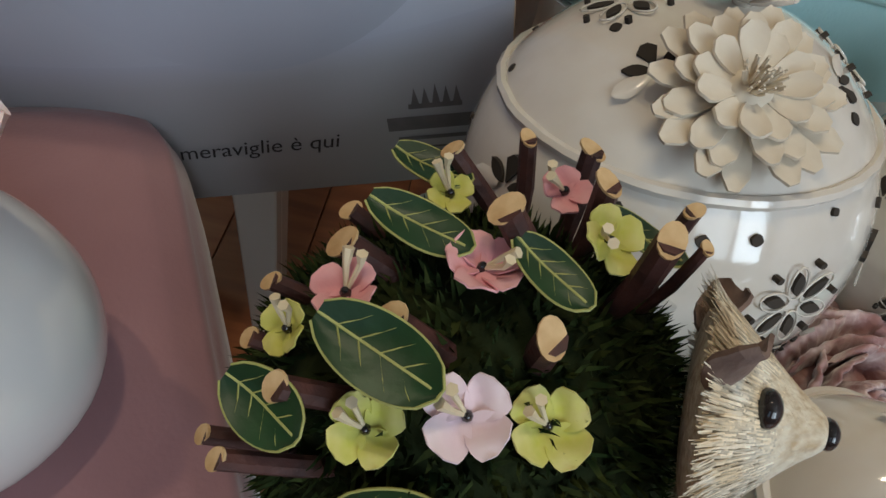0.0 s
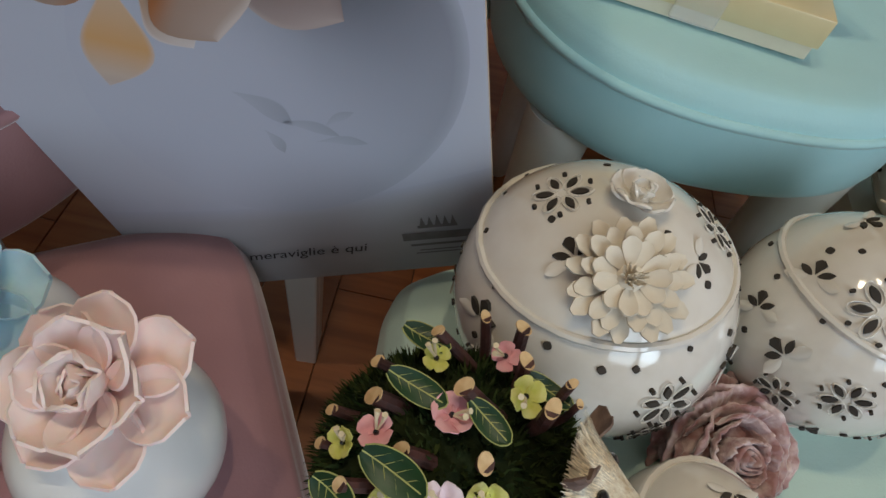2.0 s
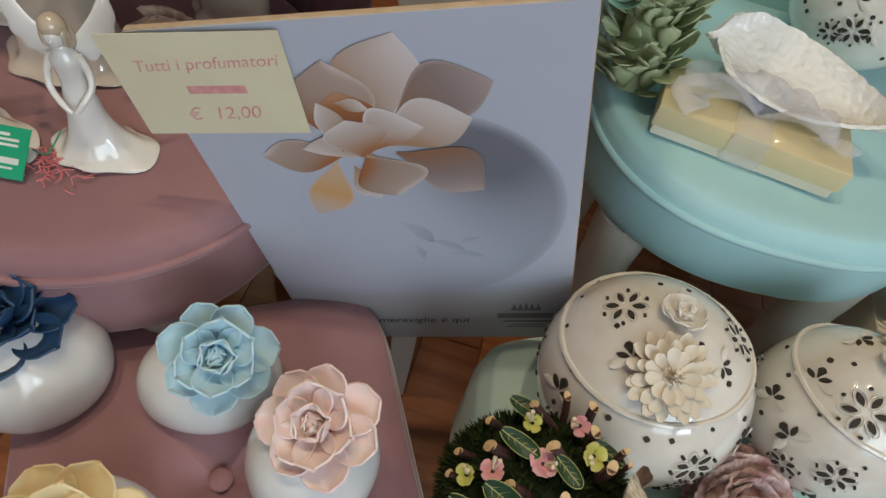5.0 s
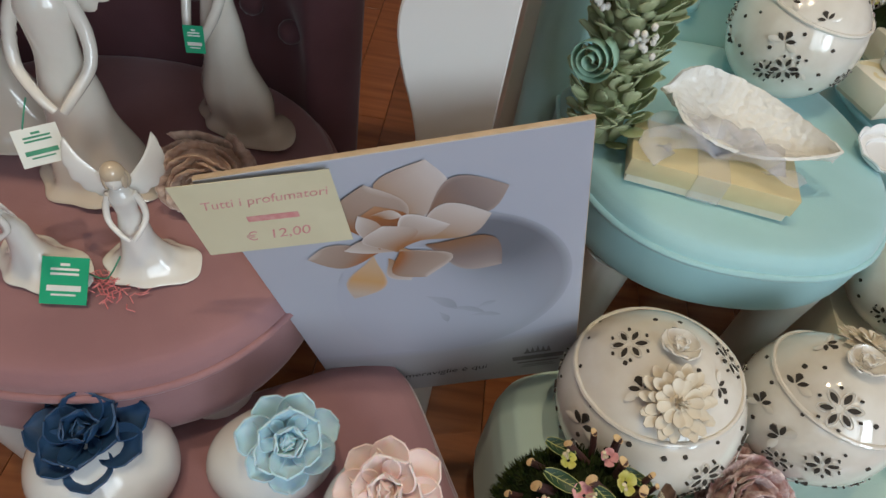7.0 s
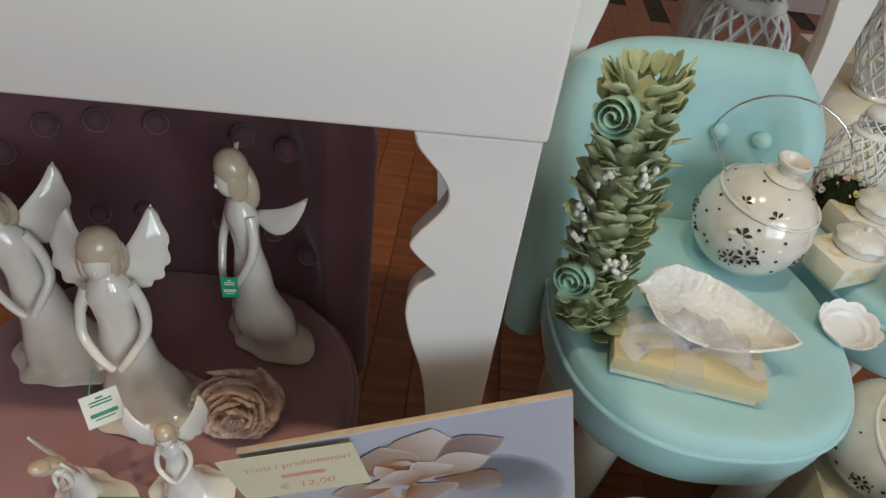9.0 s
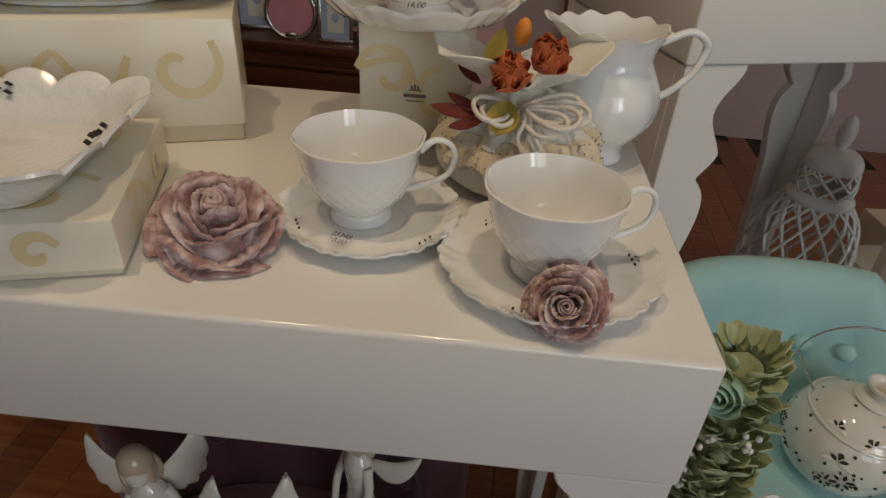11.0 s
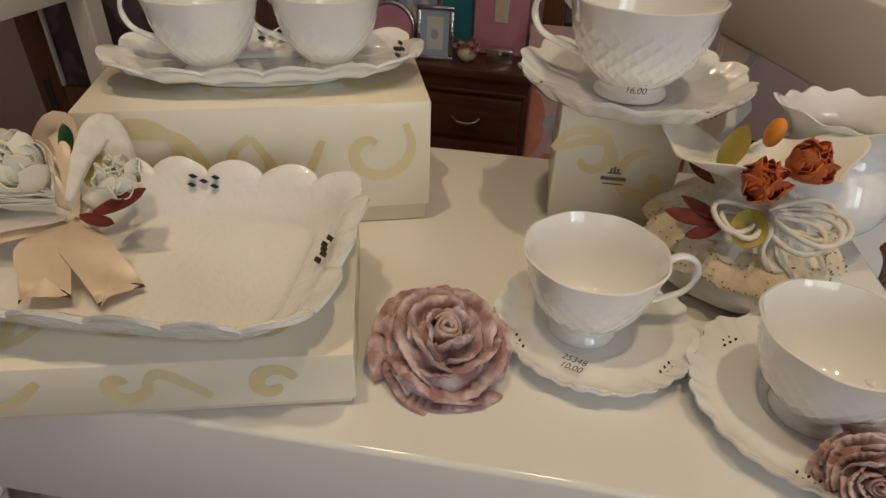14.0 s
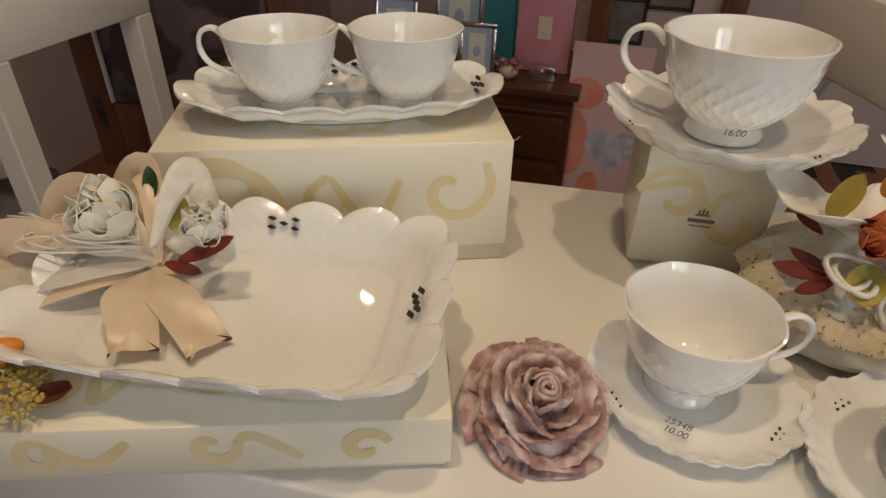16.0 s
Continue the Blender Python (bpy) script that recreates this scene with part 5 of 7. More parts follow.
def scent_pouch(m, label):
    ob = thing("lavender_pouch", label, "pouch", m)
    prof = smooth_profile([(0, 0), (0.048, 0.001), (0.066, 0.014), (0.070, 0.028), (0.060, 0.050), (0.040, 0.068), (0.020, 0.082), (0.015, 0.088)], 5)

    def wave(a, t, r, z):
        k = max(0, (z - 0.03) / 0.06)
        return r * (1 + 0.03 * math.sin(4 * a + 1) + 0.09 * k * math.sin(13 * a) + 0.02 * nz3((math.cos(a) * 2, math.sin(a) * 2, z * 20), 1.5)) , z
    part("bag", lathe(prof, 110, wave), linen, ob, crease=0)
    skirt = smooth_profile([(0.0165, 0.089), (0.023, 0.084), (0.043, 0.070), (0.063, 0.051)], 6)

    def w2(a, t, r, z):
        return r * (1 + 0.10 * t * math.sin(12 * a)) + 0.001, z + 0.003 * t * math.sin(9 * a + 1)
    part("organza_skirt", solidify(lathe(skirt, 110, w2), 0.0006), organza, ob, "sheer dotted organza overlay", crease=0)
    band = smooth_profile([(0.056, 0.0575), (0.0655, 0.050), (0.0718, 0.040), (0.0735, 0.034)], 6)

    def w3(a, t, r, z):
        return r * (1 + 0.05 * math.sin(12 * a)) + 0.0015, z + 0.003 * math.sin(9 * a + 1) * t + 0.0022 * t * abs(math.sin(26 * a))
    bm = solidify(lathe(band, 208, w3), 0.0008)
    part("lace_band", bm, lace, ob, "scalloped ecru lace trim", crease=0)
    dots, pins = bmesh.new(), bmesh.new()
    rnd = random.Random(4)
    for k in range(130):
        a, t = rnd.uniform(0, math.tau), rnd.uniform(0.25, 0.95)
        i = int(t * (len(skirt) - 1))
        r, z = w2(a, t, *skirt[i])
        ellipsoid((r * math.cos(a) * 1.02, r * math.sin(a) * 1.02, z + 0.0006), (0.0009, 0.0009, 0.0007), 6, 4, bm=dots)
    for k in range(200):
        a, t = rnd.uniform(0, math.tau), rnd.choice((0.3, 0.5, 0.7, 0.9))
        i = int(t * (len(band) - 1))
        r, z = w3(a, t, *band[i])
        ellipsoid((r * math.cos(a) * 1.016, r * math.sin(a) * 1.016, z + 0.0004), (0.0007, 0.0007, 0.0006), 6, 4, bm=pins)
    part("dots", dots, cord, ob)
    # brown dots on the uncut lace, coloured for the dark of its openings
    part("lace_hole_dots", pins, ear_bark, ob, smooth=False)
    # the gathered neck opens into a folded fan of cloth
    fan = smooth_profile([(0.015, 0.086), (0.024, 0.096), (0.044, 0.112), (0.060, 0.130)], 6)

    def w4(a, t, r, z):
        lobe = abs(math.cos(a - 0.25)) ** 1.6 * (1.25 if math.cos(a) < 0 else 0.95)
        k = 1 - t + t * (0.42 + 0.75 * lobe) + 0.10 * t * math.sin(7 * a)
        return r * k, z - 0.020 * t * t * (1 - lobe) - 0.010 * t * t + 0.006 * t * math.sin(5 * a)
    part("cloth_fan", solidify(lathe(fan, 96, w4), 0.0012), linen, ob, crease=0)
    for k, (a, L, dz) in enumerate(((200, 0.038, 0.0), (215, 0.032, -0.006), (335, 0.05, 0.004), (348, 0.056, -0.002), (2, 0.05, -0.008), (322, 0.044, -0.006))):
        f = pose(-0.004, -0.040, 0.082, 24, 0, 0) @ pose(0, 0, 0, 0, 0, a)
        pts = [f @ Vector((L * math.sin(math.pi * t), 0.014 * math.sin(math.tau * t), dz * t + 0.008 * math.sin(math.pi * t))) for t in [i / 14 for i in range(15)]]
        part("cord_loop", tube(pts, 0.0021, 7), cord, ob, crease=0)
    for a, L in ((300, 0.042), (280, 0.036)):
        f = pose(-0.004, -0.042, 0.080, 24, 0, 0) @ pose(0, 0, 0, 0, 0, a)
        part("cord_tail", tube([f @ Vector((L * t, 0.004 * math.sin(7 * t), -0.022 * t * t + 0.004 * t)) for t in [i / 8 for i in range(9)]], 0.0021, 7, bm=None), cord, ob, crease=0)
    small_rose(ob, facing((-0.012, -0.036, 0.102), (-0.15, -0.75, 0.6)), 0.95, rust_rose)
    small_rose(ob, facing((0.008, -0.028, 0.113), (0.35, -0.6, 0.7), 40), 0.95, rust_rose)
    bud = ellipsoid((0, 0, 0.010), (0.0066, 0.0066, 0.012), 14, 10)
    part("rose_bud", bud, orange_bud, ob, "orange rose bud", m=facing((-0.008, -0.016, 0.126), (0.1, -0.25, 1)))
    for p, d, s, L, W, mt in (((-0.034, -0.012, 0.098), (-0.3, -0.7, 0.5), -15, 0.04, 0.018, olive_leaf), ((-0.014, -0.046, 0.090), (-0.1, -0.8, 0.5), 175, 0.032, 0.026, olive_leaf), ((-0.030, -0.046, 0.076), (-0.1, -0.55, 0.85), 100, 0.046, 0.013, maroon_leaf), ((-0.030, -0.048, 0.074), (-0.1, -0.6, 0.8), 125, 0.034, 0.010, maroon_leaf), ((-0.030, -0.046, 0.077), (-0.1, -0.5, 0.85), 78, 0.036, 0.010, maroon_leaf), ((-0.036, -0.020, 0.092), (-0.1, -0.5, 0.85), 60, 0.028, 0.009, maroon_leaf)):
        plain_leaf(ob, facing(p, d, s), L, W, mt)
    return ob


scent_pouch(pose(-0.083, 0.547, TOP + 0.0005, 0, 0, 4), "white linen lavender pouch with lace, cord and rust roses")


def strip(bm, pts, w, updir=(0, 0, 1), fork=False):
    """A satin band along points, w wide, with an optional swallowtail end."""
    pts = [Vector(p) for p in smooth_profile(pts, 6)]
    n = len(pts)
    rows = []
    for i, p in enumerate(pts):
        d = (pts[min(i + 1, n - 1)] - pts[max(i - 1, 0)]).normalized()
        s = d.cross(Vector(updir))
        s = s.normalized() if s.length > 0.05 else Vector((1, 0, 0))
        ww = w * (0.25 + 0.75 * min(1, i / (n * 0.35)))
        back = Vector((0, 0, 0))
        row = []
        for j in range(5):
            q = j / 2 - 1
            b = -d * w * 0.5 * (1 - abs(q)) if (fork and i == n - 1) else Vector((0, 0, 0))
            row.append(bm.verts.new(p + s * ww * 0.5 * q + b + Vector((0, 0, 0.0015 * math.sin(3 * q + i * 0.4)))))
        rows.append(row)
    for a, b in zip(rows, rows[1:]):
        for j in range(4):
            bm.faces.new((a[j], a[j + 1], b[j + 1], b[j]))


def bow_spray(m, label):
    ob = thing("flower_bow", label, "bow", m)
    for pts in ([(0, 0, 0.004), (0.02, -0.03, 0.010), (0.045, -0.052, 0.0), (0.062, -0.066, -0.010)], [(0, 0, 0.002), (-0.004, -0.035, 0.010), (0.012, -0.062, 0.002), (0.018, -0.078, -0.006)], [(0, 0, 0.002), (-0.04, -0.03, 0.010), (-0.075, -0.05, 0.0), (-0.098, -0.062, -0.006)]):
        bm = bmesh.new()
        strip(bm, pts, 0.030, fork=True)
        part("ribbon_tail", solidify(bm, 0.0006), peach_satin, ob, crease=60)
    for pts in ([(0, 0, 0.006), (-0.03, 0.02, 0.040), (-0.068, 0.032, 0.044), (-0.085, 0.030, 0.022), (-0.06, 0.02, 0.010), (0, 0, 0.004)], [(0, 0, 0.006), (-0.012, 0.036, 0.046), (-0.030, 0.058, 0.050), (-0.044, 0.056, 0.028), (-0.025, 0.03, 0.010), (0, 0, 0.004)], [(0, 0, 0.006), (-0.05, -0.008, 0.03), (-0.10, -0.008, 0.026), (-0.11, -0.012, 0.008), (-0.05, -0.008, 0.004), (0, 0, 0.004)]):
        bm = bmesh.new()
        strip(bm, pts, 0.025, updir=(0.3, -0.7, 0.5))
        part("ribbon_loop", solidify(bm, 0.0006), peach_satin, ob, crease=60)
    sheer = bmesh.new()
    strip(sheer, [(-0.004, 0, 0.010), (-0.04, -0.010, 0.016), (-0.085, -0.022, 0.006), (-0.125, -0.03, 0.002)], 0.060)
    part("organza_tail", solidify(sheer, 0.0004), organza_sheer, ob, "sheer white organza tail", crease=60)
    small_rose(ob, facing((-0.024, 0.012, 0.030), (-0.1, -0.55, 0.8)), 1.35, ivory_rose, "ivory_rose")
    small_rose(ob, facing((0.034, 0.014, 0.024), (0.3, -0.5, 0.8), 30), 1.0, ivory_rose, "ivory_rose")
    loops = bmesh.new()
    rnd = random.Random(6)
    for k in range(9):
        a, L = rnd.uniform(120, 215), rnd.uniform(0.03, 0.085)
        f = pose(-0.005, -0.006, 0.014 + rnd.uniform(0, .02), 0, 0, a)
        tube([f @ Vector((L * math.sin(math.pi * t), 0.010 * math.sin(math.tau * t), 0.012 * math.sin(math.pi * t))) for t in [i / 12 for i in range(13)]], 0.0009, 5, bm=loops)
    for k in range(4):
        f = pose(-0.03, 0.004, 0.02 + 0.003 * k, 0, 0, 165 + 5 * k)
        tube([f @ Vector((0.08 * t, 0.004 * math.sin(4 * t + k), 0.006 * t)) for t in [i / 8 for i in range(9)]], 0.0009, 5, bm=loops)
    tagged(part("white_cord", loops, cord, ob, crease=0), kind="stuff")
    for p, d, s, L, W, mt in (((0.022, -0.012, 0.018), (0, -0.6, 0.8), -70, 0.048, 0.012, maroon_leaf), ((0.014, -0.014, 0.018), (0, -0.6, 0.8), -105, 0.036, 0.009, maroon_leaf), ((0.010, 0.012, 0.026), (0.2, -0.5, 0.8), -30, 0.026, 0.014, olive_leaf), ((-0.01, 0.03, 0.04), (0, -0.6, 0.8), 10, 0.026, 0.012, green_leaf)):
        plain_leaf(ob, facing(p, d, s), L, W, mt)
    tulle = bmesh.new()
    strip(tulle, [(0, 0, 0.02), (0.01, 0.02, 0.05), (0.02, 0.04, 0.06), (0.028, 0.03, 0.03), (0.01, 0.01, 0.01)], 0.02, updir=(0.6, -0.6, 0.3))
    part("tulle_loop", solidify(tulle, 0.0004), cord, ob, "sheer white tulle loop", crease=0)
    return ob


bow_spray(pose(-0.554, 0.378, TOP + 0.068, 0, 0, 12) @ Matrix.Diagonal((0.95, 0.95, 0.95, 1)), "peach satin bow with ivory roses, cords and red leaves")


def seed_spray(m, label):
    ob = thing("dried_flower_spray", label, "flowers", m)
    bm = bmesh.new()
    rnd = random.Random(8)
    for k in range(420):
        a, r = rnd.uniform(0, math.tau), 0.024 * rnd.random() ** 0.5
        ellipsoid((0.012 + r * math.cos(a) * 1.2, r * math.sin(a), 0.010 + 0.012 * (1 - (r / 0.024) ** 2) + rnd.uniform(-.002, .002)), (0.0016, 0.0016, 0.0016), 6, 4, bm=bm)
    tagged(part("seed_head", bm, seed_mat, ob), kind="stuff")
    part("rose_bud", ellipsoid((0, 0, 0), (0.018, 0.008, 0.008), 14, 10), orange_bud, ob, "orange rose bud", m=pose(0.004, 0.014, 0.026, 0, -12, 25))
    for p, d, s, L, W, mt in (((-0.02, 0.03, 0.022), (0, -0.5, 0.85), 60, 0.05, 0.034, olive_leaf), ((0.03, 0.0, 0.01), (0, -0.3, 0.95), -80, 0.03, 0.014, maroon_leaf), ((-0.005, -0.02, 0.008), (0, -0.5, 0.85), 200, 0.034, 0.03, maroon_leaf), ((0.010, -0.022, 0.006), (0, -0.5, 0.85), 170, 0.026, 0.02, rust_rose)):
        plain_leaf(ob, facing(p, d, s), L, W, mt)
    return ob


seed_spray(pose(-0.588, 0.262, TOP + 0.047, 0, 0, 10), "dried spray with orange bud, seed heads and maroon leaves")

# ---- the poster board between the chairs ----
poster_paper = mat("pale_lilac_poster", (0.47, 0.49, 0.57), (0.51, 0.53, 0.60), 4, rough=0.45, coat=0.1)
poster_relief = mat("poster_printed_relief", (0.36, 0.38, 0.45), (0.58, 0.60, 0.67), 30, rough=0.45, coat=0.1)


def printed(name, stops, edge=None):
    """Ink whose colour runs along the print's own u, with a paler rim along v where edge is given."""
    m = mat(name, stops[0][1], stops[-1][1], 20, rough=0.45, coat=0.1)
    n, l = m.node_tree.nodes, m.node_tree.links
    tc, sp, rp = n.new("ShaderNodeTexCoord"), n.new("ShaderNodeSeparateXYZ"), n.new("ShaderNodeValToRGB")
    l.new(tc.outputs["UV"], sp.inputs[0])
    l.new(sp.outputs["X"], rp.inputs["Fac"])
    el = rp.color_ramp.elements
    while len(el) < len(stops):
        el.new(0.5)
    for e, (p, c) in zip(el, stops):
        e.position, e.color = p, (*c, 1)
    out = rp.outputs["Color"]
    if edge:
        mr, mx = n.new("ShaderNodeMapRange"), n.new("ShaderNodeMix")
        mr.interpolation_type = "SMOOTHSTEP"
        mr.inputs["From Min"].default_value, mr.inputs["From Max"].default_value = 0.45, 1.0
        mx.data_type = "RGBA"
        mx.inputs["B"].default_value = (*edge, 1)
        l.new(sp.outputs["Y"], mr.inputs["Value"])
        l.new(mr.outputs["Result"], mx.inputs["Factor"])
        l.new(out, mx.inputs["A"])
        out = mx.outputs["Result"]
    l.new(out, n["Principled BSDF"].inputs["Base Color"])
    return m


CREAM, TAN, RUST, UMBER, GREYTAN = (0.62, 0.54, 0.49), (0.36, 0.25, 0.19), (0.34, 0.13, 0.045), (0.12, 0.05, 0.03), (0.26, 0.20, 0.185)
petal_light = printed("printed_light_petal", [(0, (0.40, 0.24, 0.13)), (0.3, (0.48, 0.37, 0.30)), (0.7, CREAM), (1, (0.66, 0.60, 0.57))], (0.70, 0.65, 0.62))
petal_mid = printed("printed_tan_petal", [(0, RUST), (0.3, TAN), (0.8, (0.44, 0.34, 0.28)), (1, CREAM)], (0.60, 0.51, 0.45))
petal_dark = printed("printed_dark_petal", [(0, (0.26, 0.14, 0.08)), (0.45, GREYTAN), (1, (0.44, 0.36, 0.33))], (0.44, 0.36, 0.33))
petal_warm = printed("printed_warm_petal", [(0, (0.60, 0.44, 0.30)), (0.4, (0.62, 0.36, 0.15)), (0.75, (0.58, 0.47, 0.38)), (1, (0.46, 0.38, 0.35))], (0.60, 0.54, 0.52))
petal_heart = printed("printed_flower_heart", [(0, UMBER), (0.6, RUST), (1, (0.56, 0.34, 0.20))])
petal_core = printed("printed_core_petal", [(0, (0.36, 0.16, 0.06)), (0.35, (0.46, 0.35, 0.28)), (1, (0.70, 0.65, 0.62))], (0.78, 0.74, 0.72))
egg_ink = printed("printed_egg_shading", [(0, (0.48, 0.50, 0.58)), (0.5, (0.33, 0.345, 0.40)), (1, (0.17, 0.175, 0.205))])
egg_relief = printed("printed_relief_shading", [(0, (0.43, 0.45, 0.52)), (1, (0.35, 0.365, 0.425))], (0.46, 0.48, 0.55))
foot_ink = printed("printed_foot_shading", [(0, (0.46, 0.48, 0.56)), (0.4, (0.42, 0.42, 0.45)), (1, (0.44, 0.43, 0.44))])


def print_sheet(fn, tone, nu, nv, z):
    """A flat printed shape from fn(u, v) with tone(u, v) as its u and v ink values."""
    bm = bmesh.new()
    uv = bm.loops.layers.uv.new("UVMap")
    g = [[(bm.verts.new((*fn(i / nu, j / nv), z)), tone(i / nu, j / nv)) for j in range(nv + 1)] for i in range(nu + 1)]
    for i in range(nu):
        for j in range(nv):
            q = (g[i][j], g[i + 1][j], g[i + 1][j + 1], g[i][j + 1])
            f = bm.faces.new([p[0] for p in q])
            for lp, p in zip(f.loops, q):
                lp[uv].uv = p[1]
    return bm


def print_petal(base, tip, left, right, z, bend=0.0, lit=0.0, full=0.62):
    """A pointed petal; left and right are its half widths, lit brightens one side (-1 or 1)."""
    b, t = Vector(base), Vector(tip)
    ax = t - b
    side = Vector((-ax.y, ax.x)).normalized()

    def shape(v):
        return max(0.0, math.sin(math.pi * (0.06 + 0.94 * v) ** (math.log(0.5) / math.log(full)))) ** 1.05

    def fn(u, v):
        q = 1 - 2 * u
        p = b + ax * v + side * (q * (left if q > 0 else right) * shape(v) + bend * math.sin(math.pi * v) * ax.length)
        return p.x, p.y

    def tone(u, v):
        q = 1 - 2 * u
        return min(1, max(0, 0.92 * v ** 1.35 + lit * q * 0.45)), min(1, max(abs(q) ** 2.5, 0.95 * v ** 6) * (0.55 + 0.45 * lit * q if lit else 0.8))
    return print_sheet(fn, tone, 12, 14, z)


note_paper = mat("yellow_note_card", (0.76, 0.70, 0.48), (0.72, 0.66, 0.44), 20, rough=0.7)


def flat_patch(pts, z, bm=None):
    bm = bm or bmesh.new()
    bm.faces.new([bm.verts.new((x, y, z)) for x, y in pts])
    return bm


BU, BV = Vector((0.949, 0.178, 0.260)).normalized(), Vector((-0.244, -0.109, 0.964)).normalized()
BN = BU.cross(BV)
BW, BH = 0.276, 0.398
origin = Vector((0.120, 0.264, 0.687)) - BU * BW - BV * BH
bm4 = Matrix.Translation(origin) @ Matrix((BU, BV, BN)).transposed().to_4x4()
board = thing("poster_board", "pale lilac poster board with a printed cream flower, tilted", "sign", bm4)
part("panel", box_bm(0, BW, 0, BH, -0.005, 0, 0.0006, 1), [board_edge], board)
part("printed_sheet", box_bm(0.0008, BW - 0.0008, 0.0008, BH - 0.0008, 0, 0.0006, 0), poster_paper, board, smooth=False)
part("printed_foot", print_sheet(lambda u, v: (0.001 + (BW - 0.002) * u, 0.001 + (0.113 - 0.060 * u + 0.068 * u * u) * v), lambda u, v: (1 - v ** 3, 0), 20, 16, 0.0009), foot_ink, board, smooth=False)


def egg_xy(u, v):
    a = u * math.tau
    return 0.158 + 0.108 * v * math.cos(a), 0.208 + 0.114 * v * math.sin(a) + 0.012 * v * math.cos(a)


def egg_tone(u, v):
    """Soft shade under the flower and along the far side of the printed egg."""
    x, y = egg_xy(u, v)
    a = u * math.tau
    rim = v ** 3 * max(0.0, math.cos(a - 0.15)) * 0.42
    fade = min(1, max(0, (x - 0.085) / 0.10))
    cast = 0.95 * math.exp(-(((x - 0.200) / 0.055) ** 2 + ((y - 0.285) / 0.050) ** 2)) + 0.35 * math.exp(-(((x - 0.225) / 0.05) ** 2 + ((y - 0.225) / 0.06) ** 2))
    low = 0.22 * v ** 4 * max(0.0, -math.sin(a))
    return min(1, ((rim + cast) * fade * min(1, (1 - v) / 0.09 + 0.25)) + low * min(1, max(0, (x - 0.09) / 0.05))), 0


part("printed_egg", print_sheet(egg_xy, egg_tone, 64, 24, 0.0011), egg_ink, board, "printed soft grey egg", smooth=False)
for cx, cy, ang, L, W in ((0.132, 0.208, -50, 0.040, 0.014), (0.150, 0.182, -28, 0.038, 0.009), (0.168, 0.162, -12, 0.032, 0.008), (0.140, 0.176, -75, 0.022, 0.008), (0.176, 0.174, 25, 0.022, 0.007)):
    part("printed_relief", print_petal((cx, cy), (cx + L * math.cos(radians(ang)), cy + L * math.sin(radians(ang))), W / 2, W / 2, 0.0013, 0.08, 0.6), egg_relief, board, smooth=False)
PRINT = [((0.100, 0.282), (0.069, 0.221), 0.019, 0.016, petal_warm, 0.05, 0), ((0.112, 0.276), (0.124, 0.239), 0.012, 0.014, petal_light, 0.0, 0),
         ((0.112, 0.290), (0.047, 0.290), 0.016, 0.018, petal_mid, 0.05, -0.5), ((0.138, 0.312), (0.160, 0.386), 0.030, 0.026, petal_light, 0.05, -0.8),
         ((0.148, 0.318), (0.216, 0.347), 0.026, 0.024, petal_dark, 0.08, 0), ((0.145, 0.288), (0.2045, 0.246), 0.030, 0.020, petal_dark, 0.02, -0.8),
         ((0.112, 0.292), (0.113, 0.370), 0.032, 0.026, petal_mid, -0.02, -0.5), ((0.135, 0.296), (0.201, 0.318), 0.024, 0.022, petal_light, 0.08, 0.6),
         ((0.124, 0.288), (0.138, 0.242), 0.034, 0.022, petal_mid, 0.0, 0.7), ((0.132, 0.284), (0.079, 0.296), 0.006, 0.014, petal_light, -0.05, 0.5),
         ((0.119, 0.296), (0.116, 0.346), 0.022, 0.022, petal_heart, 0.0, 0), ((0.124, 0.288), (0.168, 0.312), 0.026, 0.010, petal_core, 0.14, 0.6),
         ((0.108, 0.292), (0.101, 0.338), 0.008, 0.012, petal_core, 0.0, 0.5), ((0.110, 0.336), (0.134, 0.330), 0.006, 0.005, petal_core, 0.05, 0.5),
         ((0.121, 0.286), (0.1165, 0.322), 0.022, 0.024, petal_core, 0.0, 0.3)]
for k, (b, t, wl, wr, ink, bend, lit) in enumerate(PRINT):
    part("printed_petal", print_petal(b, t, wl, wr, 0.0016 + 0.00012 * k, bend, lit), ink, board, smooth=False)
writing(board, "e meraviglie è qui", pose(0.122, 0.0405, 0.0016), 0.0150, black_ink, "printed_text")
for x0, x1, y0, y1 in ((0.205, 0.262, 0.044, 0.054), (0.210, 0.257, 0.036, 0.039), (0.216, 0.250, 0.029, 0.0305), (0.213, 0.253, 0.025, 0.0265), (0.218, 0.248, 0.0595, 0.063)):
    part("printed_mark", flat_patch([(x0, y0), (x1, y0), (x1, y1), (x0, y1)], 0.0015), grey_print, board, smooth=False)
for k in range(5):
    x = 0.222 + k * 0.0058
    part("printed_mark", flat_patch([(x - 0.0022, 0.063), (x + 0.0022, 0.063), (x, 0.074 + 0.002 * (k == 2))], 0.0015), grey_print, board, smooth=False)
note = thing("price_note", "pale yellow handwritten price card on the poster", "note", bm4 @ pose(-0.020, BH - 0.077, 0.0060, 0, 0, -3))
part("card", box_bm(0, 0.112, 0, 0.080, 0, 0.0005, 0), note_paper, note, smooth=False)
writing(note, "Tutti i profumatori", pose(0.060, 0.058, 0.0008, 0, 0, 2), 0.0120, red_ink, "handwriting")
part("written_bar", box_bm(0.042, 0.080, 0.035, 0.041, 0.0005, 0.0008, 0), red_ink, note, smooth=False)
writing(note, "€  12,00", pose(0.058, 0.018, 0.0008, 0, 0, 2), 0.0145, red_ink, "handwriting")

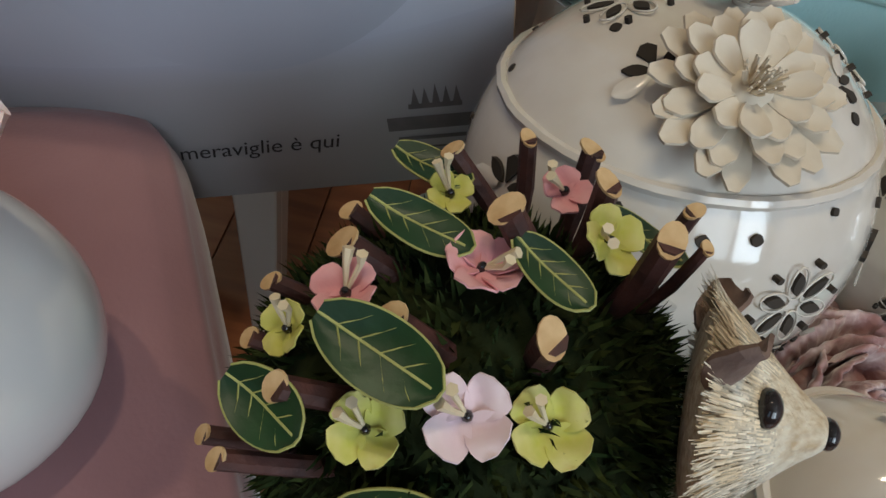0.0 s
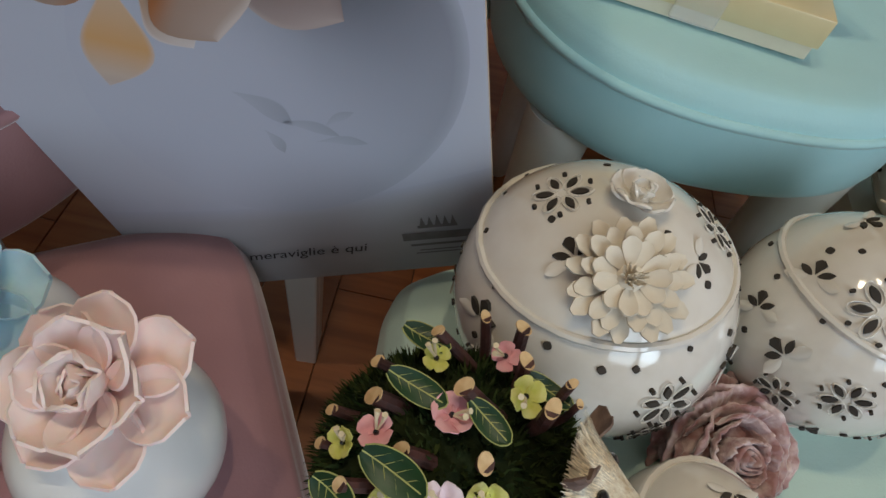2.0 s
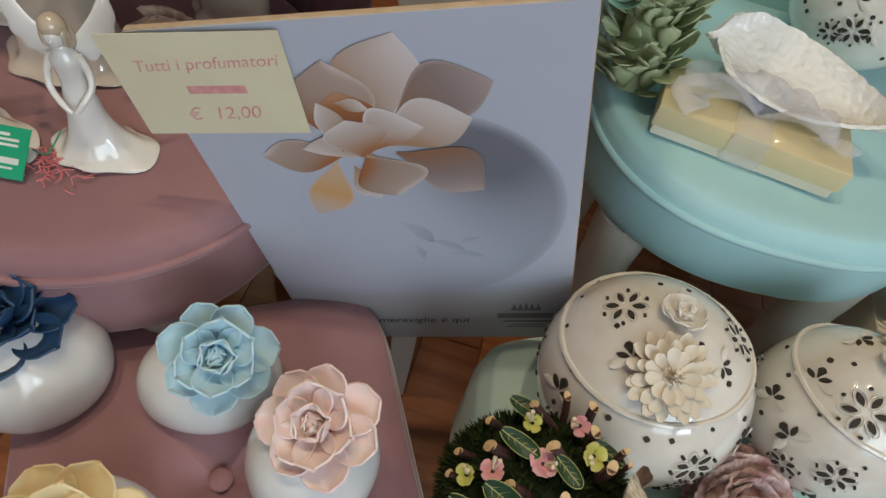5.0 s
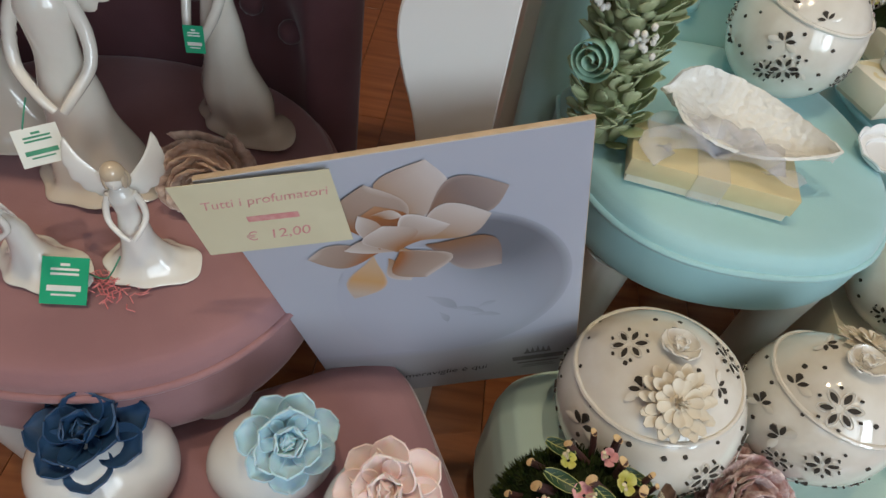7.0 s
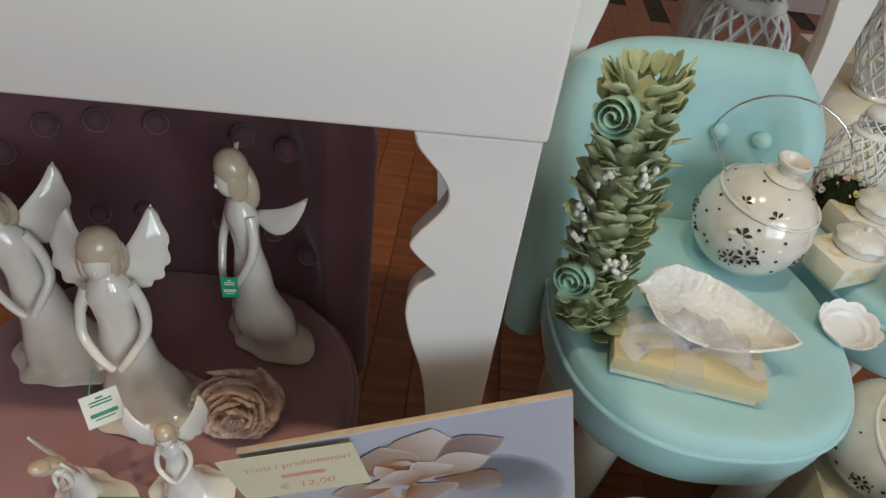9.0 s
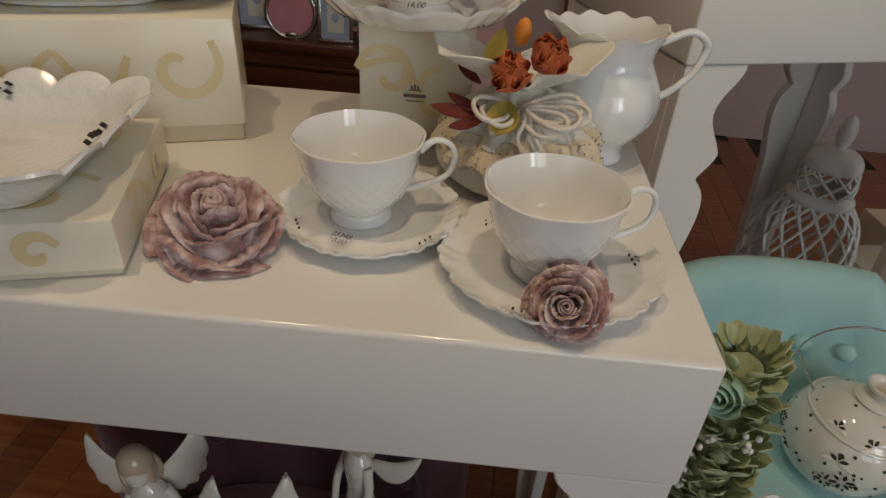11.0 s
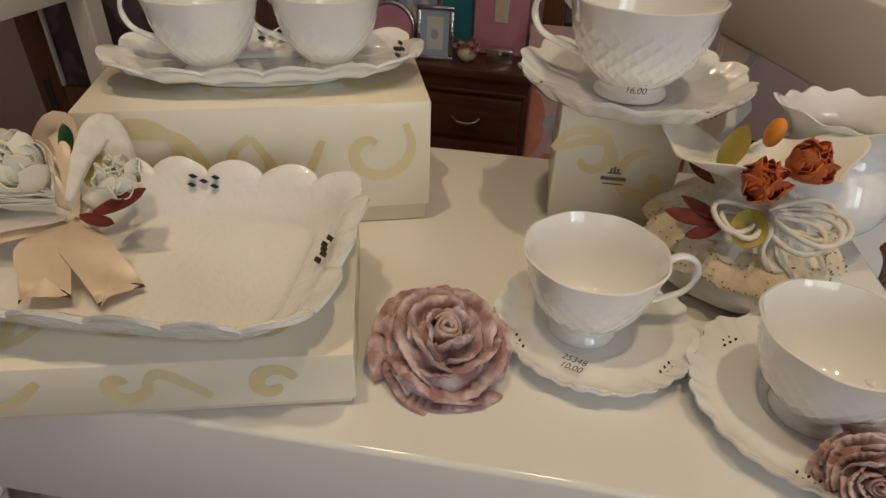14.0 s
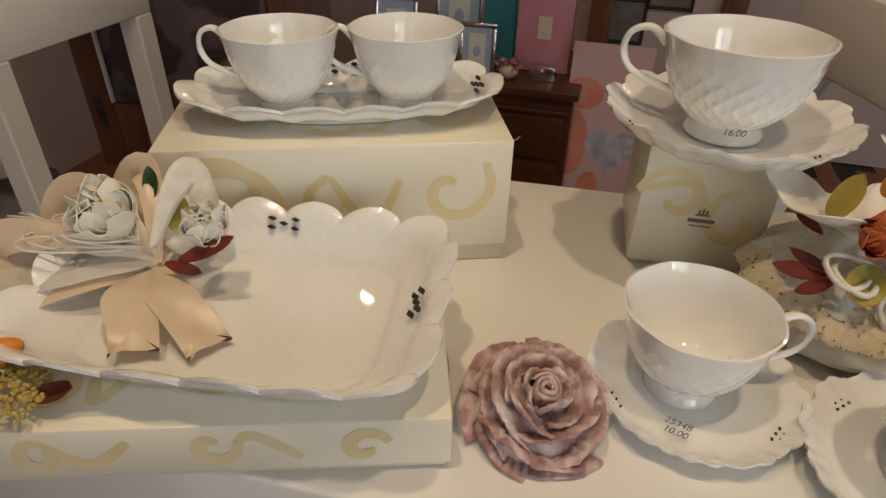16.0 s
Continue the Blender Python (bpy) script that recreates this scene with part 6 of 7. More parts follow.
# ---- angel figurines ----
angel_glaze = mat("ivory_glazed_porcelain", (0.80, 0.76, 0.68), (0.76, 0.71, 0.62), 24, rough=0.08, coat=0.9, bump=0.22, bscale=55)
angel_pale = mat("pale_glazed_porcelain", (0.82, 0.80, 0.75), (0.77, 0.74, 0.67), 24, rough=0.08, coat=0.9, bump=0.22, bscale=55)
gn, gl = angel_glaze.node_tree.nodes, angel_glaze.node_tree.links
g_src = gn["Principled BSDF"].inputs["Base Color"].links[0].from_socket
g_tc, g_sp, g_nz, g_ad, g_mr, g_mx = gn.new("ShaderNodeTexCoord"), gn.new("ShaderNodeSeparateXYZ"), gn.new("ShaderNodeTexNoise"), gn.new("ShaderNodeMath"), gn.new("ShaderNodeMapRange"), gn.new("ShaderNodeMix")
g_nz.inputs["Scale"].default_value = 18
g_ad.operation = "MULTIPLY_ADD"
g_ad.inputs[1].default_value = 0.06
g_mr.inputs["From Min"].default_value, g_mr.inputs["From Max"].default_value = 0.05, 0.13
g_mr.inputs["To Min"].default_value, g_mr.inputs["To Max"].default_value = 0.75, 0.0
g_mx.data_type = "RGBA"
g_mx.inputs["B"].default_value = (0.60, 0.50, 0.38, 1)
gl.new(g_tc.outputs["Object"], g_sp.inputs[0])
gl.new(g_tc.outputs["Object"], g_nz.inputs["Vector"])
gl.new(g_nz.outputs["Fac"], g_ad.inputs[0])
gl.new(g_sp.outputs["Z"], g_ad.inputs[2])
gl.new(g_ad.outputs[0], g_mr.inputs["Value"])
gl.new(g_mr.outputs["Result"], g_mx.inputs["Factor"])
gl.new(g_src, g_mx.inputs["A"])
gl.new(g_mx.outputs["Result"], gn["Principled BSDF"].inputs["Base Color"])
angel_hair = mat("beige_glazed_hair", (0.58, 0.48, 0.35), (0.52, 0.42, 0.30), 18, rough=0.18, coat=0.4)
tag_green = mat("green_card", (0.02, 0.33, 0.16), (0.03, 0.38, 0.19), 20, rough=0.5)
tag_white = mat("white_card", (0.74, 0.76, 0.72), (0.70, 0.72, 0.68), 20, rough=0.6)
tag_string = mat("green_thread", (0.06, 0.25, 0.15), (0.08, 0.3, 0.18), 60, rough=0.8)


def angel(m, h, label, sway=0.0, spread=0.34, wing=0.34, wing_lift=30, arm_low=0.46, turn_head=0, slim=1.0, bend=0.0, scallop=1.0, tail=(0.3, 0.5)):
    """A slender robed figure with a flared hem, folded arms and wings, as one shape."""
    bm = bmesh.new()
    w = h * slim
    prof = smooth_profile([(spread * 0.96, 0.0), (spread, 0.010), (spread * 0.78, 0.05), (0.150, 0.15), (0.112, 0.28), (0.098, 0.40), (0.070, 0.53), (0.074, 0.62), (0.082, 0.69), (0.055, 0.745), (0.030, 0.77), (0.028, 0.80)], 4)

    def wave(a, t, r, z):
        k = max(0, 1 - z / 0.34)
        swept = max(0.0, math.cos(a - tail[0])) ** 3 * tail[1] + max(0.0, math.cos(a - tail[0] - 2.6)) ** 4 * tail[1] * 0.5
        return r * (1 + swept * k ** 1.6 + 0.05 * k * math.sin(7 * a)), z + 0.010 * k * (1 + math.sin(3 * a))
    lathe([(r, z) for r, z in prof], 56, wave, bm=bm)
    for v in bm.verts:
        v.co.y *= 0.80
    ellipsoid((0, -0.028, 0.850), (0.052, 0.054, 0.066), 20, 14, bm=bm)
    ellipsoid((0, -0.082, 0.846), (0.007, 0.009, 0.012), 8, 6, bm=bm)
    for s in (-1, 1):
        pts = smooth_profile([(s * 0.070, 0.0, 0.712), (s * 0.106, -0.02, 0.62), (s * 0.108, -0.06, 0.53), (s * 0.055, -0.115, arm_low), (s * 0.014, -0.132, arm_low - 0.05)], 4)
        tube(pts, 0.03, 9, bm=bm, radii=[0.025 - 0.010 * i / (len(pts) - 1) for i in range(len(pts))])
    for s in (-1, 1):
        up = math.radians(wing_lift)

        def feather(u, v, s=s):
            """A tapering wing with a scalloped lower edge, bowing upwards."""
            t = v * math.tau
            half = (0.046 + 0.022 * scallop) * math.sin(math.pi * min(1.0, 0.10 + 0.90 * u) ** 0.8) ** 0.7 + 0.004
            ch = math.cos(t)
            edge = half * (ch if ch > 0 else ch * (1.15 + scallop * 0.30 * abs(math.sin(u * math.pi * 4.5))))
            a = up + 0.35 * u * u
            d = 0.02 + wing * u
            return Vector((s * (0.02 + d * math.cos(a) - edge * math.sin(a)), 0.062 + 0.10 * u * u + math.sin(t) * 0.013, 0.66 + d * math.sin(a) + edge * math.cos(a)))
        surf(feather, 26, 14, wrap_v=True, bm=bm)
    n_body = len(bm.faces)
    bm.faces.ensure_lookup_table()
    ellipsoid((0, -0.004, 0.892), (0.070, 0.070, 0.074), 20, 14, bm=bm)
    for sd in (-1, 1):
        ellipsoid((sd * 0.050, -0.012, 0.845), (0.022, 0.046, 0.068), 12, 10, bm=bm)
    ellipsoid((0, 0.045, 0.80), (0.078, 0.045, 0.10), 16, 10, bm=bm)
    bm.faces.ensure_lookup_table()
    for f in bm.faces[n_body:]:
        f.material_index = 1
    for v in bm.verts:
        z = v.co.z
        v.co.x += sway * z * z - 0.4 * sway * z
        v.co.y -= bend * max(0, z - 0.4) ** 1.5
        v.co.z -= bend * 0.5 * max(0, z - 0.5)
        v.co = Vector((v.co.x * w, v.co.y * w, v.co.z * h))
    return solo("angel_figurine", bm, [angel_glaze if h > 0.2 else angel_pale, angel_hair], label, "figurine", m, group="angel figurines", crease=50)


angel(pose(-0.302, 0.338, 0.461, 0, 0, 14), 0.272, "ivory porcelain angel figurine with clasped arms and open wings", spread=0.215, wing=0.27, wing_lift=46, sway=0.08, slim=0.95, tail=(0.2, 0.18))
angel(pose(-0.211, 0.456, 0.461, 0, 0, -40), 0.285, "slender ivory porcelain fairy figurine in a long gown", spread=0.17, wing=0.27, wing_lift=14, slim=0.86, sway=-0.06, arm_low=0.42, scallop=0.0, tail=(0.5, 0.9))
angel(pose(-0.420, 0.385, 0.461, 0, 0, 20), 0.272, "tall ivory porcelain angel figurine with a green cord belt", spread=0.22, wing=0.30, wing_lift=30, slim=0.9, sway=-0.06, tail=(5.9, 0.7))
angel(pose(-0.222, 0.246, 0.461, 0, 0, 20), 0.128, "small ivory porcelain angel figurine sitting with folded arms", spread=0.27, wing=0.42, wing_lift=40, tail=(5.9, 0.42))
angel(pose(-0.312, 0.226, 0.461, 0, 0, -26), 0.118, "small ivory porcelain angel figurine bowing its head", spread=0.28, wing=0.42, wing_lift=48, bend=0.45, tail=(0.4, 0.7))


def swing_tag(m, w, h, material, label, name="swing_tag"):
    ob = thing(name, label, "tag", m)
    part("card", box_bm(-w / 2, w / 2, -h / 2, h / 2, 0, 0.0006, 0), material, ob, smooth=False)
    ink = tag_white if material is tag_green else tag_string
    for k, (a, b, y, t) in enumerate(((-0.36, 0.36, -0.16, 0.06), (-0.3, 0.3, 0.14, 0.025), (-0.3, 0.3, 0.24, 0.025), (-0.26, 0.26, -0.3, 0.02), (-0.1, 0.1, 0.34, 0.03))):
        part("printed_mark", box_bm(a * w, b * w, y * h - t * h, y * h + t * h, 0.0006, 0.0009, 0), ink, ob, smooth=False)
    return ob


swing_tag(pose(-0.273, 0.206, 0.4745, 38, 0, 8), 0.038, 0.040, tag_green, "green printed swing tag lying on the pink seat")
swing_tag(pose(-0.288, 0.264, 0.572, 42, 0, 38), 0.032, 0.030, tag_white, "white printed swing tag hanging from an angel")
swing_tag(pose(-0.222, 0.418, 0.585, 78, 0, 10), 0.018, 0.026, tag_green, "small green swing tag hanging from a fairy")
for a, b, c in (((-0.226, 0.222, 0.500), (-0.238, 0.212, 0.480), (-0.262, 0.222, 0.466)), ((-0.300, 0.285, 0.600), (-0.300, 0.270, 0.585), (-0.302, 0.264, 0.570))):
    solo("tag_thread", tube(smooth_profile([a, b, c], 5), 0.0007, 5), tag_string, "thin green thread tied to a tag", "thread", pose(0, 0, 0))
# the pink fringe left on the seat
fr = bmesh.new()
rnd = random.Random(12)
for k in range(46):
    x, y = -0.238 + rnd.uniform(-.022, .022), 0.214 + rnd.uniform(-.016, .012)
    a = rnd.uniform(0, math.tau)
    tube([(x, y, 0.4635), (x + 0.006 * math.cos(a), y + 0.006 * math.sin(a), 0.4655), (x + 0.011 * math.cos(a + .6), y + 0.011 * math.sin(a + .6), 0.4635)], 0.0005, 4, bm=fr)
coral_thread = mat("coral_thread", (0.60, 0.16, 0.17), (0.7, 0.25, 0.24), 80, rough=0.8)
solo("frayed_thread", fr, coral_thread, "frayed coral thread lying on the pink seat", "thread", pose(0, 0, 0))
velvet_rose(pose(-0.198, 0.345, 0.490, 74, 0, 14), 0.043, 0.046, tan_velvet, "tan crushed velvet rose leaning on the pink seat", seed=14)

# ---- on the mint armchair ----
sage_leaf = mat("dusty_sage_leaves", (0.33, 0.39, 0.19), (0.50, 0.54, 0.33), 30, rough=0.65, rand=0.35, bump=0.15, bscale=120)
mint_paper = mat("mint_paper_rose", (0.36, 0.56, 0.42), (0.30, 0.48, 0.36), 40, rough=0.7)
white_berry = mat("white_berries", (0.84, 0.82, 0.76), (0.78, 0.75, 0.68), 60, rough=0.5)


def topiary(m, R, H, label):
    ob = thing("leaf_topiary", label, "topiary", m)
    part("core", lathe([(0, 0), (R * 0.5, 0), (R * 0.55, H * 0.5), (R * 0.4, H * 0.95), (0, H)], 20), sage_leaf, ob)
    rnd = random.Random(21)
    big = petal(None, Matrix.Identity(4), 0.038, 0.022, cup=0.3, curl=0.45, a=0.9, b=0.5, nu=4, nv=5)
    meshes = [mesh_of("leaf", solidify(big, 0.0006), sage_leaf)]
    k = 0
    for row in range(22):
        z = H * (row + rnd.uniform(0.2, 0.7)) / 22
        for c in range(17):
            a = c * 360 / 17 + row * 17 + rnd.uniform(-9, 9)
            ob2 = new("leaf", meshes[0])
            ob2.parent = ob
            r = R * (0.52 + 0.06 * math.sin(z * 40)) * (0.8 if row > 17 else 1)
            s = rnd.uniform(0.68, 1.08)
            ob2.matrix_basis = pose(0, 0, z, 0, 0, a) @ pose(0, r, 0, rnd.uniform(8, 62), rnd.uniform(-30, 30), rnd.uniform(-28, 28)) @ Matrix.Diagonal((s, s, s, 1))
    for k in range(6):
        a, z = rnd.uniform(200, 340), H * rnd.uniform(0.1, 0.9)
        bb = bmesh.new()
        for q in range(6):
            ellipsoid((rnd.uniform(-.009, .009), rnd.uniform(-.004, .006), rnd.uniform(-.012, .012)), (0.0035, 0.0035, 0.0042), 8, 6, bm=bb)
        part("berry_sprig", bb, white_berry, ob, "sprig of white berries", m=pose(R * 0.98 * math.cos(math.radians(a)), R * 0.98 * math.sin(math.radians(a)), z))
    for p, s in (((-0.036, -0.044, H * 0.36), 1.0), ((-0.030, -0.04, H * 0.95), 0.9)):
        sp = bmesh.new()
        strip_pts = []
        for i in range(60):
            t = i / 59
            a, r = t * 3.2 * math.tau, (0.004 + 0.020 * t) * s
            strip_pts.append((r * math.cos(a), r * math.sin(a), t))
        rows = [(sp.verts.new((x, y, 0.004 - 0.010 * t)), sp.verts.new((x * 1.10, y * 1.10, 0.018 - 0.006 * t))) for x, y, t in strip_pts]
        for a, b in zip(rows, rows[1:]):
            sp.faces.new((a[0], a[1], b[1], b[0]))
        part("paper_rose", solidify(sp, 0.0006), mint_paper, ob, "rolled mint paper rose", m=facing(p, (-0.5, -0.85, 0.15)), crease=0)
    return ob


topiary(pose(0.208, 0.552, 0.461, 3, -5, 0), 0.048, 0.375, "tall topiary of dusty green leaves with paper roses")

gold_box = mat("yellow_gift_paper", (0.72, 0.62, 0.36), (0.66, 0.55, 0.30), 14, rough=0.35, coat=0.2)
tulle = mat("white_tulle", (0.80, 0.80, 0.84), (0.74, 0.74, 0.80), 120, rough=0.7, alpha=0.24)
gb = thing("ribboned_box", "flat pale yellow gift box tied with sheer white ribbon", "box", pose(0.327, 0.492, 0.4615, 0, 0, -7.7))
part("base", box_bm(-0.091, 0.091, -0.036, 0.036, 0, 0.014, 0.0008, 1), box_base, gb)
part("lid", box_bm(-0.094, 0.094, -0.039, 0.039, 0.012, 0.036, 0.0014, 2), gold_box, gb)
part("ribbon", box_bm(-0.020, 0.016, -0.041, 0.041, 0.002, 0.0375, 0.001, 1), tulle, gb, "sheer white ribbon", smooth=False)
for k, (a, L) in enumerate(((20, 0.06), (160, 0.065), (60, 0.05), (120, 0.05), (-15, 0.075), (195, 0.075))):
    bm = bmesh.new()
    strip(bm, [(0, 0, 0.038), (L * 0.5 * math.cos(math.radians(a)), L * 0.5 * math.sin(math.radians(a)), 0.062), (L * math.cos(math.radians(a)), L * math.sin(math.radians(a)), 0.050), (L * 0.9 * math.cos(math.radians(a + 14)), L * 0.9 * math.sin(math.radians(a + 14)), 0.041)], 0.04)
    part("tulle_loop", solidify(bm, 0.0004), tulle, gb, "sheer white tulle bow", crease=0)

pearl = mat("hammered_white_ceramic", (0.83, 0.81, 0.75), (0.78, 0.75, 0.68), 60, rough=0.25, coat=0.3, bump=0.9, bscale=150)


def leaf_dish(m, label):
    ob = thing("leaf_dish", label, "dish", m)

    def fn(u, v):
        t = v
        w = 0.053 * (math.sin(math.pi * min(1, t * 0.97 + 0.03) ** 0.72)) ** 0.75 * (1 + 0.10 * math.exp(-((t - 0.12) / 0.08) ** 2))
        q = 2 * u - 1
        y = q * w
        x = -0.098 + 0.196 * t - 0.012 * (1 - abs(q)) * (t < 0.06)
        return Vector((x, y, 0.020 * (q * q) + 0.012 * (2 * t - 1) ** 2 + 0.0018 * nz3((x, y, 0.3), 150)))
    bm = solidify(surf(fn, 80, 130), 0.0035)
    part("dish", bm, pearl, ob, crease=60)
    return ob


leaf_dish(pose(0.366, 0.536, 0.506, 15, 4, -18), "white hammered ceramic leaf-shaped dish leaning on a box")


def hanging_pot(m, label):
    ob = pierced_pot(m, 0.085, 0.085, (0.0, 0.0, 1.0), label, spots=spot_set(6, [((-0.4, -0.6, 0.6), "tri", 0.9, 0), ((0.1, -0.7, 0.6), "tri", 1.0, 40), ((-0.2, -0.85, 0.2), "tri", 1.2, 0), ((-0.7, -0.4, 0.4), "dot", 1.4, 0), ((0.4, -0.8, 0.3), "dot", 1.4, 0), ((-0.3, -0.3, 0.9), "dot", 1.4, 0), ((0.0, -0.92, -0.1), "daisy", 1.1, 0)]))
    neck = smooth_profile([(0.014, 0.0), (0.016, 0.016), (0.022, 0.024), (0.024, 0.030), (0.020, 0.031), (0.013, 0.018), (0.012, 0.0)], 4)
    part("neck", lathe(neck, 32), cream_ceramic, ob, "open ceramic neck", m=pose(0, 0, 0.160))
    part("collar", ellipsoid((0, 0, 0.164), (0.030, 0.030, 0.008), 20, 8), cream_ceramic, ob)
    pts = [(-0.09 * math.cos(t) - 0.028, 0.0, 0.188 + 0.085 * math.sin(t)) for t in [k * math.pi / 16 for k in range(17)]]
    part("wire_handle", tube([(0.016, 0, 0.182)] + pts[::-1][2:] + [(-0.07, 0, 0.135)], 0.0016, 7), chrome, ob, "thin chrome wire handle", crease=0)
    return ob


hanging_pot(pose(0.447, 0.728, 0.462, 0, 6, -20), "pierced white ceramic hanging pot with a wire handle")

# ---- on and round the round stool ----
carton = mat("grey_brown_carton", (0.20, 0.165, 0.12), (0.17, 0.14, 0.10), 8, rough=0.8)
lattice_white = mat("white_lattice_ceramic", (0.82, 0.81, 0.78), (0.77, 0.76, 0.72), 20, rough=0.18, coat=0.4)
gift_box(pose(0.782, 0.405, 0.0, 0, 0, -4), 0.205, 0.19, 0.298, "large patterned carton standing on the floor", lip=0.02, s=2.0, seed=15)
for x, y, z, r, s in ((0.672, 0.708, 0.4625, 24, 0.088), (0.748, 0.800, 0.4625, 18, 0.095)):
    gift_box(pose(x, y, z, 0, 0, r), s, s * 0.9, s * 0.5, "small square cream and gold gift box", lip=0.006, s=1.0, seed=int(x * 100))
    bx = thing("lidded_box", "small white ceramic heart box with a moulded lid", "box", pose(x - s * 0.46, y + s * 0.3, z + s * 0.502, 0, 0, r), group="white ceramic boxes")
    part("base", lathe([(0, 0), (s * 0.34, 0), (s * 0.40, s * 0.06), (s * 0.40, s * 0.18), (0, s * 0.18)], 32), pearl, bx)
    part("lid", lathe(smooth_profile([(s * 0.42, s * 0.182), (s * 0.42, s * 0.23), (s * 0.3, s * 0.34), (s * 0.12, s * 0.38), (0, s * 0.39)], 4) + [(0, s * 0.182)], 32, lambda a, t, r, z: (r * (1 + 0.06 * math.sin(7 * a)), z)), pearl, bx)
    part("knob", ellipsoid((0, 0, s * 0.42), (s * 0.08, s * 0.06, s * 0.06), 12, 8), pearl, bx)
shell_box = wavy_dish(pose(0.585, 0.600, 0.457, 10, 0, 20), 0.045, 0.04, 0.02, "white hammered ceramic shell dish", lattice=False, name="shell_dish", waves=9, corner=2.2)


def lattice_jar(m, R, H, label):
    ob = thing("lattice_jar", label, "jar", m, group="lattice jars")
    prof = smooth_profile([(0.55, 0.02), (0.72, 0.10), (0.98, 0.26), (1.0, 0.40), (0.84, 0.54), (0.56, 0.62)], 6)
    pts = [(r * R, z * H) for r, z in prof]
    n = len(pts) - 1
    cage = bmesh.new()
    bars = 15
    for s in (-1, 1):
        for k in range(bars):
            line = []
            for i, (r, z) in enumerate(pts):
                a = k * math.tau / bars + s * i / n * 2.1
                line.append((r * math.cos(a), r * math.sin(a), z))
            tube(line, R * 0.045, 6, bm=cage, flat=0.7)
    part("lattice_body", cage, lattice_white, ob, "open diagonal lattice", crease=0)
    part("foot", lathe([(0, 0), (R * 0.6, 0), (R * 0.64, H * 0.015), (R * 0.56, H * 0.035), (0, H * 0.035)], 32), lattice_white, ob)
    part("neck", lathe(smooth_profile([(R * 0.50, H * 0.60), (R * 0.60, H * 0.615), (R * 0.62, H * 0.635), (R * 0.52, H * 0.655), (R * 0.48, H * 0.66)], 3), 36), lattice_white, ob)
    lidp = smooth_profile([(R * 0.50, H * 0.655), (R * 0.52, H * 0.69), (R * 0.50, H * 0.72), (R * 0.46, H * 0.755)], 4)
    lid = bmesh.new()
    for s in (-1, 1):
        for k in range(9):
            tube([(r * math.cos(k * math.tau / 9 + s * i * 0.09), r * math.sin(k * math.tau / 9 + s * i * 0.09), z) for i, (r, z) in enumerate(lidp)], R * 0.04, 6, bm=lid, flat=0.7)
    lo = part("lid", lid, lattice_white, ob, "domed lattice lid", crease=0)
    part("cap", lathe(smooth_profile([(R * 0.46, H * 0.748), (R * 0.50, H * 0.755), (R * 0.48, H * 0.785), (R * 0.36, H * 0.812), (R * 0.14, H * 0.826), (0, H * 0.828)], 4), 32), lattice_white, lo, "solid domed cap")
    part("finial", lathe(smooth_profile([(R * 0.10, H * 0.825), (R * 0.12, H * 0.84), (R * 0.16, H * 0.875), (R * 0.15, H * 0.91), (R * 0.09, H * 0.94), (0, H * 0.95)], 4), 24), lattice_white, lo)
    return ob


solo("carton", box_bm(-0.16, 0.16, -0.14, 0.14, 0, 0.36, 0.002, 1), carton, "plain brown carton under a lattice jar", "carton", pose(0.530, 1.235, 0, 0, 0, 12))
lattice_jar(pose(0.530, 1.225, 0.361), 0.104, 0.525, "tall white ceramic lattice jar with a domed lid")
lattice_jar(pose(0.690, 0.935, 0.459), 0.052, 0.225, "small white ceramic lattice jar with a domed lid")
gift_box(pose(0.95, 1.08, 0.0, 0, 0, 10), 0.30, 0.22, 0.575, "tall stacked patterned carton in cream and gold", lip=0.03, s=2.2, seed=23)
lattice_jar(pose(0.80, 1.14, 0.577), 0.085, 0.40, "white ceramic lattice jar on a stacked carton")
gift_box(pose(1.12, 1.30, 0.0, 0, 0, 8), 0.30, 0.25, 0.54, "tall patterned carton in cream and gold", lip=0.03, s=2.2, seed=27)
lattice_jar(pose(0.97, 1.42, 0.542), 0.095, 0.42, "white ceramic lattice jar on a patterned carton")


def simple_hog(m, s, label, seed):
    rnd = random.Random(seed)
    tw, lv, fl = [], [], []
    for k in range(9):
        a, e = rnd.uniform(0, math.tau), rnd.uniform(0.3, 1.3)
        d = Vector((math.cos(a) * math.cos(e), math.sin(a) * math.cos(e), math.sin(e)))
        b = Vector((0, 0, 0.05 * s)) + d * 0.04 * s
        tw.append((tuple(b), tuple(b + d * 0.028 * s), 0.0028 * s))
    for k in range(9):
        a, e = rnd.uniform(0, math.tau), rnd.uniform(0.2, 1.4)
        d = Vector((math.cos(a) * math.cos(e), math.sin(a) * math.cos(e), math.sin(e)))
        fl.append((tuple(Vector((0, 0, 0.052 * s)) + d * 0.060 * s), tuple(d), 0.9 * s, (lilac_fl, lime_fl, rosy_fl)[k % 3], 4))
    ob, body = hedgehog(m, label, tw, lv, fl, (0.05 * s, 0.05 * s, 0.054 * s), sprigs=350, seed=seed)
    hog_head(ob, pose(0.0, -0.036 * s, 0.058 * s, 8, 0, 0), 0.8 * s, seed)
    return ob


simple_hog(pose(0.664, 0.875, 0.459, 0, 0, 60), 0.72, "small twig hedgehog ornament with pale paper flowers", 31)
simple_hog(pose(0.712, 0.668, 0.459, 0, 0, -20), 0.62, "small twig hedgehog ornament with a straw face", 37)

